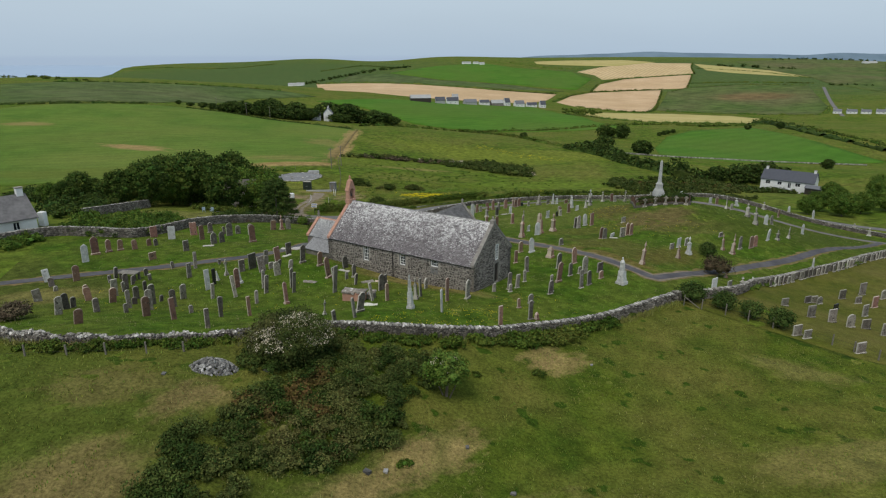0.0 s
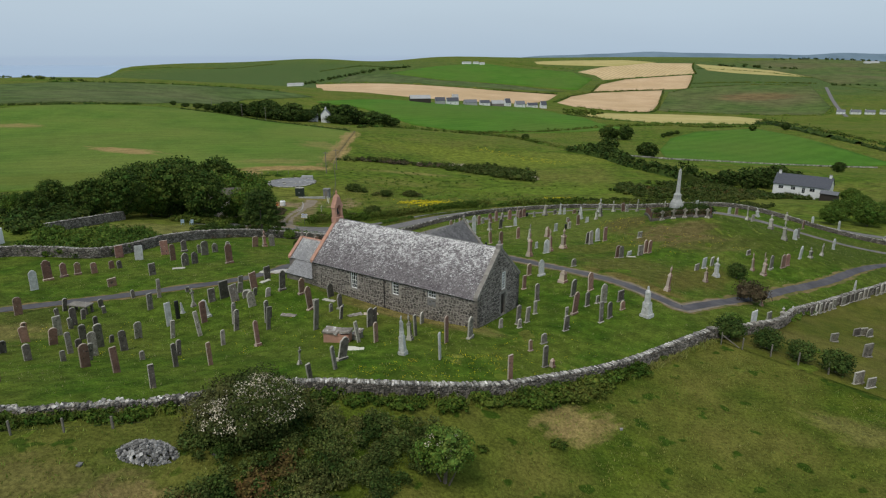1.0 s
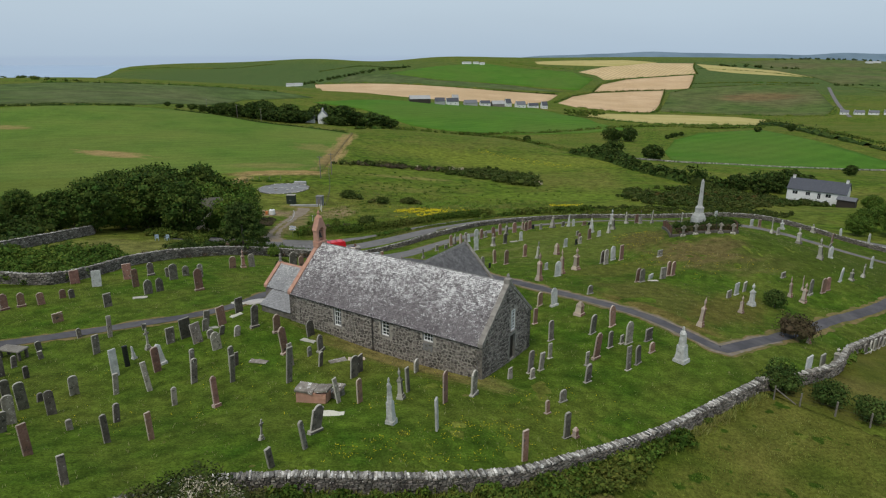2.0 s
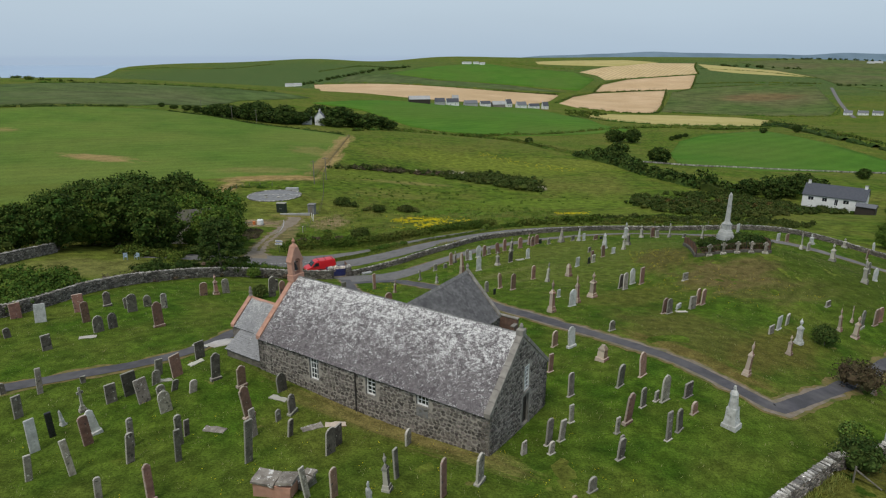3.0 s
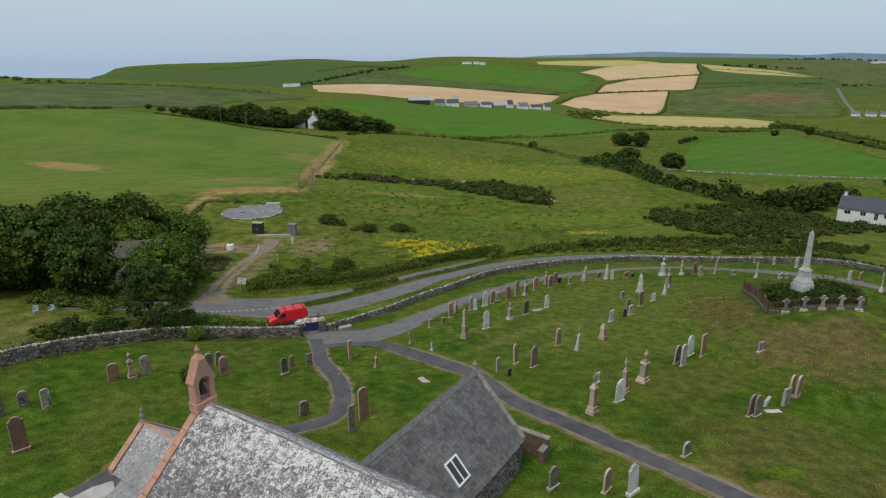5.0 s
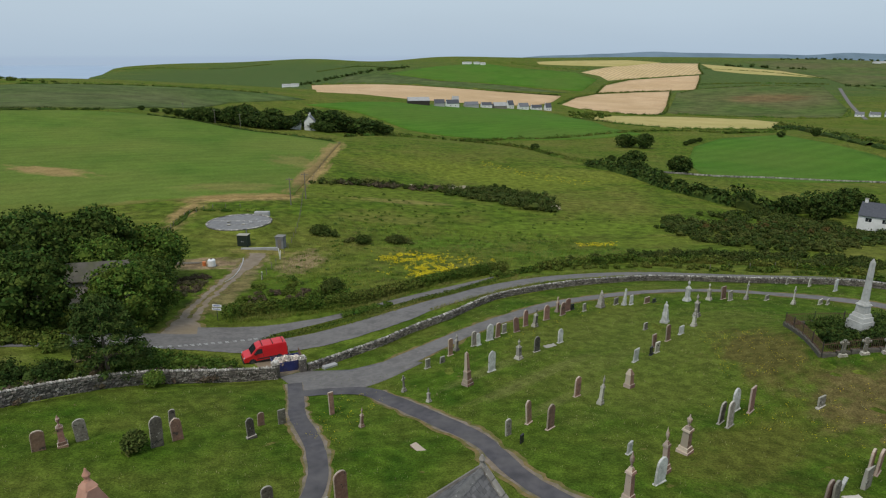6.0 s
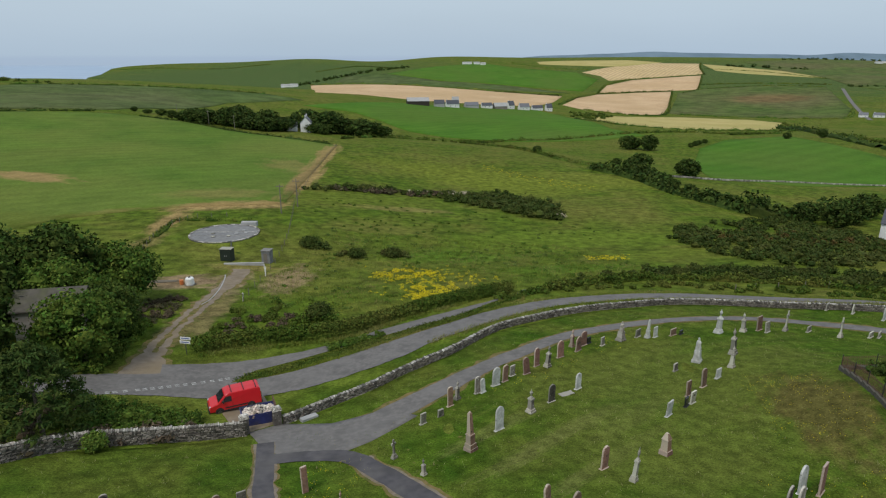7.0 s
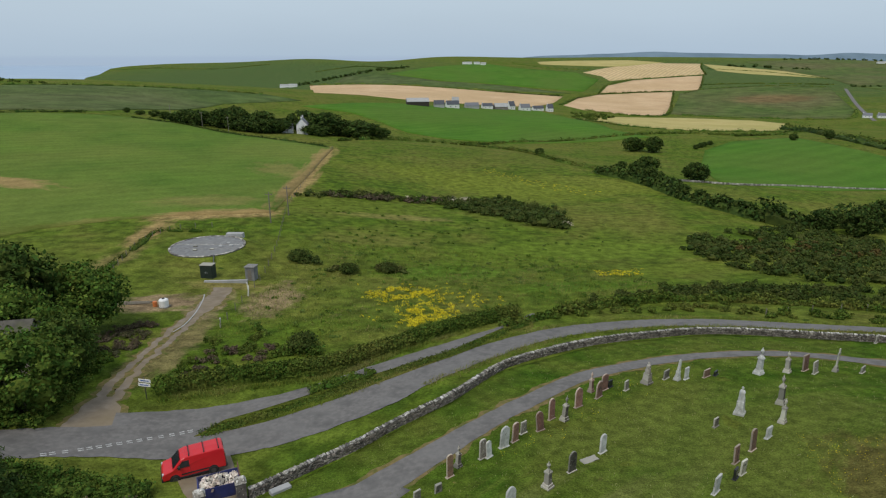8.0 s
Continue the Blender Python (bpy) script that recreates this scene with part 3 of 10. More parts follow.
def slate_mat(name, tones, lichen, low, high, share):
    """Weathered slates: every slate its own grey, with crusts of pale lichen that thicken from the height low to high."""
    m = bpy.data.materials.new(name)
    m.use_nodes = True
    t = m.node_tree
    b = t.nodes["Principled BSDF"]
    b.inputs["Roughness"].default_value, b.inputs["Specular IOR Level"].default_value = 0.85, 0.3
    geo = t.nodes.new("ShaderNodeNewGeometry")
    info = t.nodes.new("ShaderNodeObjectInfo")

    def math_node(op, one, two):
        n = t.nodes.new("ShaderNodeMath")
        n.operation = op
        for k, v in enumerate((one, two)):
            if isinstance(v, (int, float)):
                n.inputs[k].default_value = v
            elif v is not None:
                t.links.new(v, n.inputs[k])
        return n.outputs[0]

    def spread(v, a, c, d, e):
        n = t.nodes.new("ShaderNodeMapRange")
        for k, q in zip(("From Min", "From Max", "To Min", "To Max"), (a, c, d, e)):
            n.inputs[k].default_value = q
        t.links.new(v, n.inputs["Value"])
        return n.outputs[0]

    def cloud(scale, detail, rough=0.6):
        n = t.nodes.new("ShaderNodeTexNoise")
        n.inputs["Scale"].default_value, n.inputs["Detail"].default_value, n.inputs["Roughness"].default_value = scale, detail, rough
        t.links.new(geo.outputs["Position"], n.inputs["Vector"])
        return n.outputs["Fac"]

    def mixed(fac, one, two):
        n = t.nodes.new("ShaderNodeMix")
        n.data_type = "RGBA"
        for sock, v in (("Factor", fac), ("A", one), ("B", two)):
            if isinstance(v, tuple):
                n.inputs[sock].default_value = (*v, 1)
            else:
                t.links.new(v, n.inputs[sock])
        return n.outputs["Result"]

    own = math_node("FRACT", math_node("ADD", info.outputs["Random"], geo.outputs["Random Per Island"]), None)
    own2 = math_node("FRACT", math_node("MULTIPLY", own, 7.31), None)
    col = mixed(own, tones[0], tones[1])
    col = mixed(spread(own2, 0.72, 0.86, 0.0, 0.8), col, tones[2])
    col = mixed(spread(cloud(9.0, 6, 0.7), 0.38, 0.66, 0.0, 0.75), col, tones[3])
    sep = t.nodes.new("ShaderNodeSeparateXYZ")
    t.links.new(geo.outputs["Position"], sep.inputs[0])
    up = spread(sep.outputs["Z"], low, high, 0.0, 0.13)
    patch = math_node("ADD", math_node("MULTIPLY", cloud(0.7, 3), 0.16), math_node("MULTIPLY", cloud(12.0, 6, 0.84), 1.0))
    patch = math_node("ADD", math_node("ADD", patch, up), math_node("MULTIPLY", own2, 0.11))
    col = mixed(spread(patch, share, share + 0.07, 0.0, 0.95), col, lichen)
    t.links.new(col, b.inputs["Base Color"])
    bp = t.nodes.new("ShaderNodeBump")
    bp.inputs["Strength"].default_value, bp.inputs["Distance"].default_value = 0.5, 0.012
    t.links.new(cloud(26.0, 5), bp.inputs["Height"])
    t.links.new(bp.outputs[0], b.inputs["Normal"])
    return m


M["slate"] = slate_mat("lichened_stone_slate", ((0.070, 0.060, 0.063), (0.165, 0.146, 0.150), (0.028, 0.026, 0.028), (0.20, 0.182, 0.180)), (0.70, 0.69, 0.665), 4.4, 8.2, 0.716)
M["vestry_slate"] = slate_mat("pale_blue_grey_slate", ((0.20, 0.20, 0.205), (0.29, 0.29, 0.295), (0.14, 0.14, 0.145), (0.34, 0.34, 0.335)), (0.60, 0.60, 0.57), 3.0, 6.5, 0.73)
# near-black that paints the shade under each course of slates
M["slate_edge"] = mat("slate_edge_shade", ((0.022, 0.021, 0.021), (0.045, 0.042, 0.040)), 6, 4, 0.95)

# ---- the lie of the land: round swells and hollows on a long fall ----
# x, y, height of swells 11 m across
KNOLLS = [
    (-28, 40, 3.5), (-16, 40, 0.5), (-5, 46, 2), (5, 47, 3.1), (9, 38, -2.6), (22, 56, -0.9), (-34, 50, 0.1),
    (-22, 52, -1.7), (0, 62, -1.4), (-13, 70, 2.2), (12, 66, 1.6), (-26, 66, 0.3), (-42, 74, 0.3), (20, 74, 1.2),
    (38, 104, 1.8), (28, 96, 0.3), (50, 100, 3), (10, 92, 1.7), (-22, 96, 0.4), (34, 80, 1.7), (34, 124, 1.4),
    (20, 112, -0.5), (6, 116, 1.1), (-4, 104, -0.5), (-18, 116, -1.9), (60, 132, 3.5), (-4, 30, -1.4), (31, 58, 1.9),
    (44, 70, -1.3), (-12, 30, 2.1),
]
# the mound of the enclosure, 7 m
MOUND = [
    (44, 110, 1), (36, 106, 1.2),
]
# 34 m
SWELLS = [
    (-40, 150, -6.1), (-40, 182, 2.4), (0, 150, 2), (40, 150, 1.4), (0, 185, -3.4), (40, 200, -4.2), (90, 130, -3),
    (90, 200, -0.5), (-60, 110, 4.9), (-80, 60, 1.9), (70, 60, -1.3), (0, 10, -0.7), (-20, 225, -1.2), (20, 280, -5.7),
    (130, 230, -8.2), (-110, 200, -1.3), (-40, 270, -0.2),
]
# 90 m
SLOPES = [
    (-60, 330, -0.2), (-180, 300, 0.5), (60, 380, -0.1), (160, 350, -7.2), (-80, 430, 2.6), (260, 330, -7.8), (-250, 450, 8),
    (60, 520, -9.3), (280, 520, -3.5), (-100, 600, -11.1), (-40, -60, 8.2), (420, 300, -28.4),
]
# 260 m
HILLS = [
    (-500, 800, 34.3), (-200, 1000, 11), (150, 1000, -8.6), (480, 900, -14), (800, 900, -10.2), (400, 1400, -18.2), (900, 1500, 13.2),
    (0, 1500, 4.5), (-500, 1500, -26.2), (-950, 2150, 30.0),
]
# 420 m
RANGES = [
    (-900, 2000, -16.2), (-500, 2100, 33.3), (0, 2250, 35.1), (550, 2000, 11.2), (750, 2600, 40.3), (1500, 2400, 40.8), (1600, 1500, -9.7),
]
# 120 m
SADDLES = [
    (-205, 2050, -8.5), (-215, 2250, -8.5), (-235, 2450, -8.5), (-430, 2100, 5.0), (-440, 2300, 5.0), (-20, 2250, 4.0), (-560, 1750, -5.0), (-760, 1950, -6.0),
]
LAND = [(x, y, h, r) for some, r in ((KNOLLS, 11.0), (MOUND, 7.0), (SWELLS, 34.0), (SLOPES, 90.0), (HILLS, 260.0), (RANGES, 420.0), (SADDLES, 120.0)) for x, y, h in some]


def heights(x, y):
    """Ground height at arrays of places."""
    x, y = np.asarray(x, float), np.asarray(y, float)
    z = -0.27 - 4.97 * np.clip(y, 0, 900) / 100
    for cx, cy, h, r in LAND:
        z = z + h * np.exp(-((x - cx) ** 2 + (y - cy) ** 2) / (2 * r * r))
    coast = np.clip((-x - 505 - 0.25 * y) / 36, 0, 1)
    return z - 70 * coast * coast * (3 - 2 * coast)


def ground(x, y):
    return float(heights(x, y))

# ---- building helpers ----
rng = random.Random(7)


def part(name, mesh, material, parent=None, label="", m=None):
    """One mesh object out of a bmesh or a mesh, top-level or under a thing."""
    if isinstance(mesh, bmesh.types.BMesh):
        me = bpy.data.meshes.new(name)
        mesh.to_mesh(me)
        mesh.free()
    else:
        me = mesh
    if material is not None and not me.materials:
        me.materials.append(material)
    ob = new(name, me)
    if parent is not None:
        ob.parent = parent
    if m is not None:
        ob.matrix_basis = m
    return tagged(ob, label)


def thing(name, m, label, category, group="", kind=""):
    ob = new(name)
    ob.empty_display_size = 0.2
    ob.matrix_basis = m
    return tagged(ob, label, category, group, kind)


def pydata(name, verts, faces, smooth=False):
    me = bpy.data.meshes.new(name)
    me.from_pydata([tuple(v) for v in verts], [], [tuple(f) for f in faces])
    me.update()
    if smooth:
        me.shade_smooth()
    return me


def box(bm, x0, x1, y0, y1, z0, z1, bevel=0.0, jitter=0.0):
    vs = [bm.verts.new((x + rng.uniform(-jitter, jitter), y + rng.uniform(-jitter, jitter), z + rng.uniform(-jitter, jitter)))
          for z in (z0, z1) for y in (y0, y1) for x in (x0, x1)]
    fs = [bm.faces.new([vs[i] for i in f]) for f in ((0, 2, 3, 1), (4, 5, 7, 6), (0, 1, 5, 4), (2, 6, 7, 3), (0, 4, 6, 2), (1, 3, 7, 5))]
    if bevel:
        es = {e for f in fs for e in f.edges}
        bmesh.ops.bevel(bm, geom=list(es), offset=bevel, segments=1, affect="EDGES", clamp_overlap=True)
    return bm


def prism(bm, outline, z0, z1, plane="xy"):
    """Solid from an outline: plane xy is raised from z0 to z1, plane xz is pushed along y."""
    to = (lambda p, d: (p[0], p[1], d)) if plane == "xy" else (lambda p, d: (p[0], d, p[1]))
    lo, hi = [bm.verts.new(to(p, z0)) for p in outline], [bm.verts.new(to(p, z1)) for p in outline]
    n = len(outline)
    bm.faces.new(lo[::-1])
    bm.faces.new(hi)
    for i in range(n):
        bm.faces.new((lo[i], lo[(i + 1) % n], hi[(i + 1) % n], hi[i]))
    bmesh.ops.recalc_face_normals(bm, faces=bm.faces)
    return bm


def frustum(bm, w0, d0, w1, d1, z0, z1, x=0.0, y=0.0):
    lo = [bm.verts.new((x + a * w0 / 2, y + b * d0 / 2, z0)) for a, b in ((-1, -1), (1, -1), (1, 1), (-1, 1))]
    hi = [bm.verts.new((x + a * w1 / 2, y + b * d1 / 2, z1)) for a, b in ((-1, -1), (1, -1), (1, 1), (-1, 1))]
    bm.faces.new(lo[::-1])
    bm.faces.new(hi)
    for i in range(4):
        bm.faces.new((lo[i], lo[(i + 1) % 4], hi[(i + 1) % 4], hi[i]))
    return bm


def turned(bm, profile, sides=10, x=0.0, y=0.0):
    """A lathe-turned shape from (radius, height) pairs."""
    rings = []
    for r, z in profile:
        rings.append([bm.verts.new((x + r * math.cos(2 * math.pi * k / sides), y + r * math.sin(2 * math.pi * k / sides), z)) for k in range(sides)])
    for a, b in zip(rings, rings[1:]):
        for k in range(sides):
            bm.faces.new((a[k], a[(k + 1) % sides], b[(k + 1) % sides], b[k]))
    bm.faces.new(rings[0][::-1])
    bm.faces.new(rings[-1])
    return bm


def tube(bm, a, b, r0, r1=None, sides=8):
    a, b = Vector(a), Vector(b)
    q = (b - a).to_track_quat("Z", "Y").to_matrix()
    r1 = r0 if r1 is None else r1
    lo = [bm.verts.new(a + q @ Vector((r0 * math.cos(t), r0 * math.sin(t), 0))) for t in [2 * math.pi * k / sides for k in range(sides)]]
    hi = [bm.verts.new(b + q @ Vector((r1 * math.cos(t), r1 * math.sin(t), 0))) for t in [2 * math.pi * k / sides for k in range(sides)]]
    for k in range(sides):
        bm.faces.new((lo[k], lo[(k + 1) % sides], hi[(k + 1) % sides], hi[k]))
    bm.faces.new(lo[::-1])
    bm.faces.new(hi)
    return bm


def curve_through(pts, step, closed=False):
    """A smooth line through plan points, cut at even steps."""
    p = [Vector(q).to_2d() if len(q) > 2 else Vector(q) for q in pts]
    n = len(p)
    out = []
    for i in range(n if closed else n - 1):
        if closed:
            a, b, c, d = p[i - 1], p[i], p[(i + 1) % n], p[(i + 2) % n]
        else:
            a, b, c, d = p[max(i - 1, 0)], p[i], p[i + 1], p[min(i + 2, n - 1)]
        k = max(1, round((c - b).length / step))
        for j in range(k):
            t = j / k
            out.append(0.5 * (2 * b + (c - a) * t + (2 * a - 5 * b + 4 * c - d) * t * t + (3 * b - a - 3 * c + d) * t ** 3))
    if not closed:
        out.append(p[-1])
    return out


def ribbon(name, pts, width, material, lift, label, step=0.5, cols=5, ragged=0.0, category="path", flat=False):
    """A strip of paving that lies on the ground along a line. width: metres, or a list of them by point."""
    line = curve_through(pts, step)
    n = len(line)
    widths = np.interp(np.linspace(0, 1, n), np.linspace(0, 1, len(width)), width) if isinstance(width, (list, tuple)) else [width] * n
    verts, faces = [], []
    for i, q in enumerate(line):
        d = (line[min(i + 1, n - 1)] - line[max(i - 1, 0)]).normalized()
        s = Vector((-d.y, d.x))
        e0, e1 = (ragged * noise.noise((q.x * 0.7, q.y * 0.7, 1.5)) + 0.6 * ragged * noise.noise((q.x * 2.3, q.y * 2.3, 3.5)), ragged * noise.noise((q.x * 0.7, q.y * 0.7, 7.5)) + 0.6 * ragged * noise.noise((q.x * 2.3, q.y * 2.3, 9.5))) if ragged else (0, 0)
        for j in range(cols):
            u = j / (cols - 1) - 0.5
            off = u * widths[i] + (e0 * (u < -0.4) + e1 * (u > 0.4))
            w = q + s * off
            verts.append((w.x, w.y, 0))
    v = np.array(verts)
    v[:, 2] = heights(v[:, 0], v[:, 1]) + lift
    for i in range(n - 1):
        for j in range(cols - 1):
            a = i * cols + j
            faces.append((a, a + cols, a + cols + 1, a + 1))
    me = pydata(name, v, [f[::-1] for f in faces], True)
    return tagged(part(name, me, material), label, category, kind="structure")


def drape(name, outline, material, lift, label, step, category="field"):
    """A field or lawn that lies on the ground inside an outline."""
    bm = bmesh.new()
    bm.faces.new([bm.verts.new((x, y, 0)) for x, y in outline])
    bmesh.ops.recalc_face_normals(bm, faces=bm.faces)
    xs, ys = [p[0] for p in outline], [p[1] for p in outline]
    for axis, lo, hi in ((0, min(xs), max(xs)), (1, min(ys), max(ys))):
        k = int((hi - lo) / step)
        for i in range(1, k + 1):
            co = [0, 0, 0]
            co[axis] = lo + (hi - lo) * i / (k + 1)
            no = [0, 0, 0]
            no[axis] = 1
            bmesh.ops.bisect_plane(bm, geom=bm.verts[:] + bm.edges[:] + bm.faces[:], plane_co=co, plane_no=no)
    z = heights([v.co.x for v in bm.verts], [v.co.y for v in bm.verts])
    for v, h in zip(bm.verts, z):
        v.co.z = h + lift
    for f in bm.faces:
        f.smooth = True
        if f.normal.z < 0:
            f.normal_flip()
    bm.normal_update()
    for f in bm.faces:
        if f.normal.z < 0:
            f.normal_flip()
    # the turf edge runs down into the ground
    rim = bmesh.ops.extrude_edge_only(bm, edges=[e for e in bm.edges if len(e.link_faces) == 1])
    for v in rim["geom"]:
        if isinstance(v, bmesh.types.BMVert):
            v.co.z -= lift + 0.15
    return tagged(part(name, bm, material), label, category, kind="structure")


# ---- ground sheet, sea and far land ----
def spaced(lo, fine0, fine1, hi, step, grow):
    a = list(np.arange(fine0, fine1 + 0.01, step))
    s, v = step, fine1
    while v < hi:
        s *= grow
        v += s
        a.append(v)
    s, v = step, fine0
    while v > lo:
        s *= grow
        v -= s
        a.insert(0, v)
    return np.array(a)


gx = spaced(-4500, -58, 78, 4500, 0.9, 1.055)
gy = spaced(-600, 14, 175, 4900, 0.9, 1.045)
XX, YY = np.meshgrid(gx, gy)
ZZ = heights(XX, YY)
soft = np.exp(-((YY - 90) / 160) ** 2)
bumps = np.array([[noise.noise((x * 0.35, y * 0.35, 3.0)) for x in gx] for y in gy])
ZZ = ZZ + 0.035 * bumps * soft
cols = len(gx)
g_verts = np.stack([XX.ravel(), YY.ravel(), ZZ.ravel()], 1)
g_faces = [(r * cols + c, r * cols + c + 1, (r + 1) * cols + c + 1, (r + 1) * cols + c) for r in range(len(gy) - 1) for c in range(cols - 1)]
tagged(part("ground", pydata("ground", g_verts, g_faces, True), M["pasture"]), "rolling rough green pasture with dry grass patches", "ground", kind="structure")

bm = bmesh.new()
bmesh.ops.create_grid(bm, x_segments=8, y_segments=8, size=1)
tagged(part("water", bm, M["sea"], m=pose(-3200, 2300, -62) @ Matrix.Diagonal((2500, 2650, 1, 1))), "calm hazy grey-blue sea to the horizon", "sea", kind="structure")

# far hills under the eastern skyline, with the haze painted in as blue
bm = bmesh.new()
xs = np.linspace(-200, 4200, 90)
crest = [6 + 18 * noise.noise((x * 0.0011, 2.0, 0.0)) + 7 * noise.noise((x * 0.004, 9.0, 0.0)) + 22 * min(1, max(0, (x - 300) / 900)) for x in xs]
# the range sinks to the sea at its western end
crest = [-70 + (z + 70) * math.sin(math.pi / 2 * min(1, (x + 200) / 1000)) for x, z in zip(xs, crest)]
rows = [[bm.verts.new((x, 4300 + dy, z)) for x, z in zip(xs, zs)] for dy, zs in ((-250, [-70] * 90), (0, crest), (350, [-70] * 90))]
for a, b in zip(rows, rows[1:]):
    for i in range(89):
        bm.faces.new((a[i], a[i + 1], b[i + 1], b[i]))
tagged(part("backdrop", bm, M["far_blue"]), "far hills painted haze blue on the horizon", "hills", kind="structure")

# ---- fields ----
drape("field_stubble_west", [(-303, 1538), (-188, 1481), (-29, 1381), (101, 1336), (235, 1324), (195, 1192), (145, 1083), (70, 1036), (-38, 987), (-118, 997), (-174, 942)], M["stubble"], 0.4, "pale tan cut hay field below a green hill", 20)
drape("field_stubble_low", [(206, 1156), (261, 1305), (320, 1386), (410, 1425), (493, 1433), (429, 1268), (347, 1064), (275, 1042), (228, 1085)], M["stubble"], 0.4, "pale tan cut hay field bounded by dark hedges", 20)
drape("field_stubble_mid", [(327, 1407), (377, 1539), (459, 1628), (548, 1660), (651, 1688), (549, 1444), (499, 1446), (414, 1440)], M["stubble"], 0.4, "tan cut hay field on a rising slope", 20)
drape("field_rows", [(367, 1764), (457, 1882), (639, 2058), (794, 2065), (665, 1715), (555, 1683), (465, 1649), (401, 1618), (400, 1701)], M["hay_rows"], 0.4, "tan hay field with mown rows", 20)
drape("field_straw_strip", [(185, 910), (244, 991), (365, 1031), (456, 1009), (484, 965), (304, 657), (226, 636), (176, 688)], M["straw"], 0.4, "pale yellow strip of dry hay field", 15)
drape("field_pale_far", [(282, 2010), (393, 2091), (597, 2171), (685, 2089), (513, 1921), (363, 1924), (280, 1935)], M["straw"], 0.6, "far pale dry field below the skyline", 25)
drape("field_pale_east", [(793, 2044), (853, 1969), (926, 1805), (883, 1534), (847, 1594), (772, 1708), (738, 1811)], M["straw"], 0.6, "narrow pale dry field on a far slope", 25)
drape("field_bright_mid", [(-141, 708), (-100, 782), (-43, 906), (64, 954), (140, 1008), (173, 895), (150, 629), (164, 567), (120, 541), (45, 524), (3, 544), (-29, 591), (-55, 651), (-90, 700)], M["bright_field"], 0.3, "smooth bright green grass field", 12)
drape("field_bright_east", [(136, 399), (171, 479), (211, 531), (280, 572), (274, 502), (268, 424), (265, 370), (232, 354), (191, 340), (148, 320), (116, 331)], M["bright_field"], 0.25, "bright green grass field behind a stone dyke", 10)
drape("field_hill_bright", [(-22, 1814), (111, 1923), (193, 1822), (348, 1760), (379, 1637), (298, 1429), (150, 1473), (-5, 1517), (-139, 1682)], M["bright_field"], 0.6, "green grass field on the side of a hill", 30)
drape("field_hill_west", [(-251, 1551), (-242, 1681), (-138, 1670), (-5, 1504), (149, 1461), (265, 1388), (116, 1368), (-29, 1395)], M["hill_field"], 0.5, "darker green pasture under a hill", 30)
drape("field_left_near", [(-274, 364), (-258, 400), (-246, 411), (-191, 434), (-174, 431), (-144, 421), (-106, 389), (-75, 373), (-48, 355), (-43, 257), (-40.7, 223.5), (-52.5, 217.3), (-66.7, 211.9), (-83.4, 200.3), (-96.1, 172.6), (-116.4, 160.6), (-127.8, 160)], M["left_field"], 0.2, "wide smooth light green pasture", 8)
drape("field_left_far", [(-425, 616), (-388, 665), (-307, 721), (-245, 763), (-194, 775), (-149, 750), (-200, 657), (-205, 508), (-204, 455), (-256, 422), (-285, 409)], M["hill_field"], 0.4, "far green pasture near the sea cliff", 15)
drape("field_east_slope", [(493, 1403), (572, 1455), (695, 1445), (784, 1378), (666, 1098), (600, 1009), (477, 1035), (379, 1073), (365, 1089)], M["dark_hill"], 0.5, "olive green hill pasture with dry patches", 20)
drape("field_far_east", [(972, 2162), (1234, 2301), (1486, 2318), (1506, 2203), (853, 1231), (834, 1381), (874, 1518)], M["dark_hill"], 0.8, "far dull green farmland", 30)
drape("churchyard_lawn", [(-52, 78), (-46, 60), (-42, 46), (-31, 39.85), (-27.5, 38.65), (-23.8, 38.45), (-19.5, 39.65), (-15.4, 41.05), (-12, 43.05), (-8.5, 43.95), (-2.5, 44.65), (1.5, 45.55), (4.5, 46.65), (7.4, 48.45), (10.3, 50.25), (14.5, 53.05), (18.5, 56.05), (23.8, 60.02), (28.6, 61.85), (33, 64.85), (38.4, 71.05), (48.2, 78.65), (57.6, 84.55), (71.5, 95.55), (84, 106.05), (86, 108), (79, 121), (64, 129), (48, 137), (40, 140.7), (32.6, 142), (17.7, 138), (6.9, 130.8), (1.8, 123.7), (-6.1, 116.5), (-12.7, 111), (-15, 109), (-26.6, 104), (-35, 94.6), (-38.6, 85), (-41.4, 80.2)],
      M["lawn"], 0.02, "mown churchyard grass with daisies and dry patches", 1.6, "lawn")
drape("field_front", [(-70, -34), (62, -34), (62, 35), (36, 49.2), (24.3, 60.0), (18.5, 56.0), (14.5, 53.0), (10.3, 50.2), (7.4, 48.4), (4.5, 46.6), (1.5, 45.5), (-2.5, 44.6), (-8.5, 43.9), (-12, 43), (-15.4, 41), (-19.5, 39.6), (-23.8, 38.4), (-27.5, 38.6), (-31, 39.8), (-42, 45.5), (-70, 52)], M["near_field"], 0.02, "lush green hay meadow with darker tufts", 1.6, "field")
drape("new_cemetery_lawn", [(24.32, 60.0), (36.02, 49.2), (62.02, 35), (110, 60), (110, 105), (84, 106), (71.5, 95.5), (57.6, 84.5), (48.2, 78.6), (38.4, 71), (33, 64.8), (28.6, 61.8)], M["new_lawn"], 0.02, "dry mown grass of the newer cemetery", 2.0, "lawn")

ribbon("farm_lane", [(797, 1342), (710, 1168), (622, 983)], 6.0, M["asphalt"], 0.5, "grey farm lane on a far hillside", category="road")

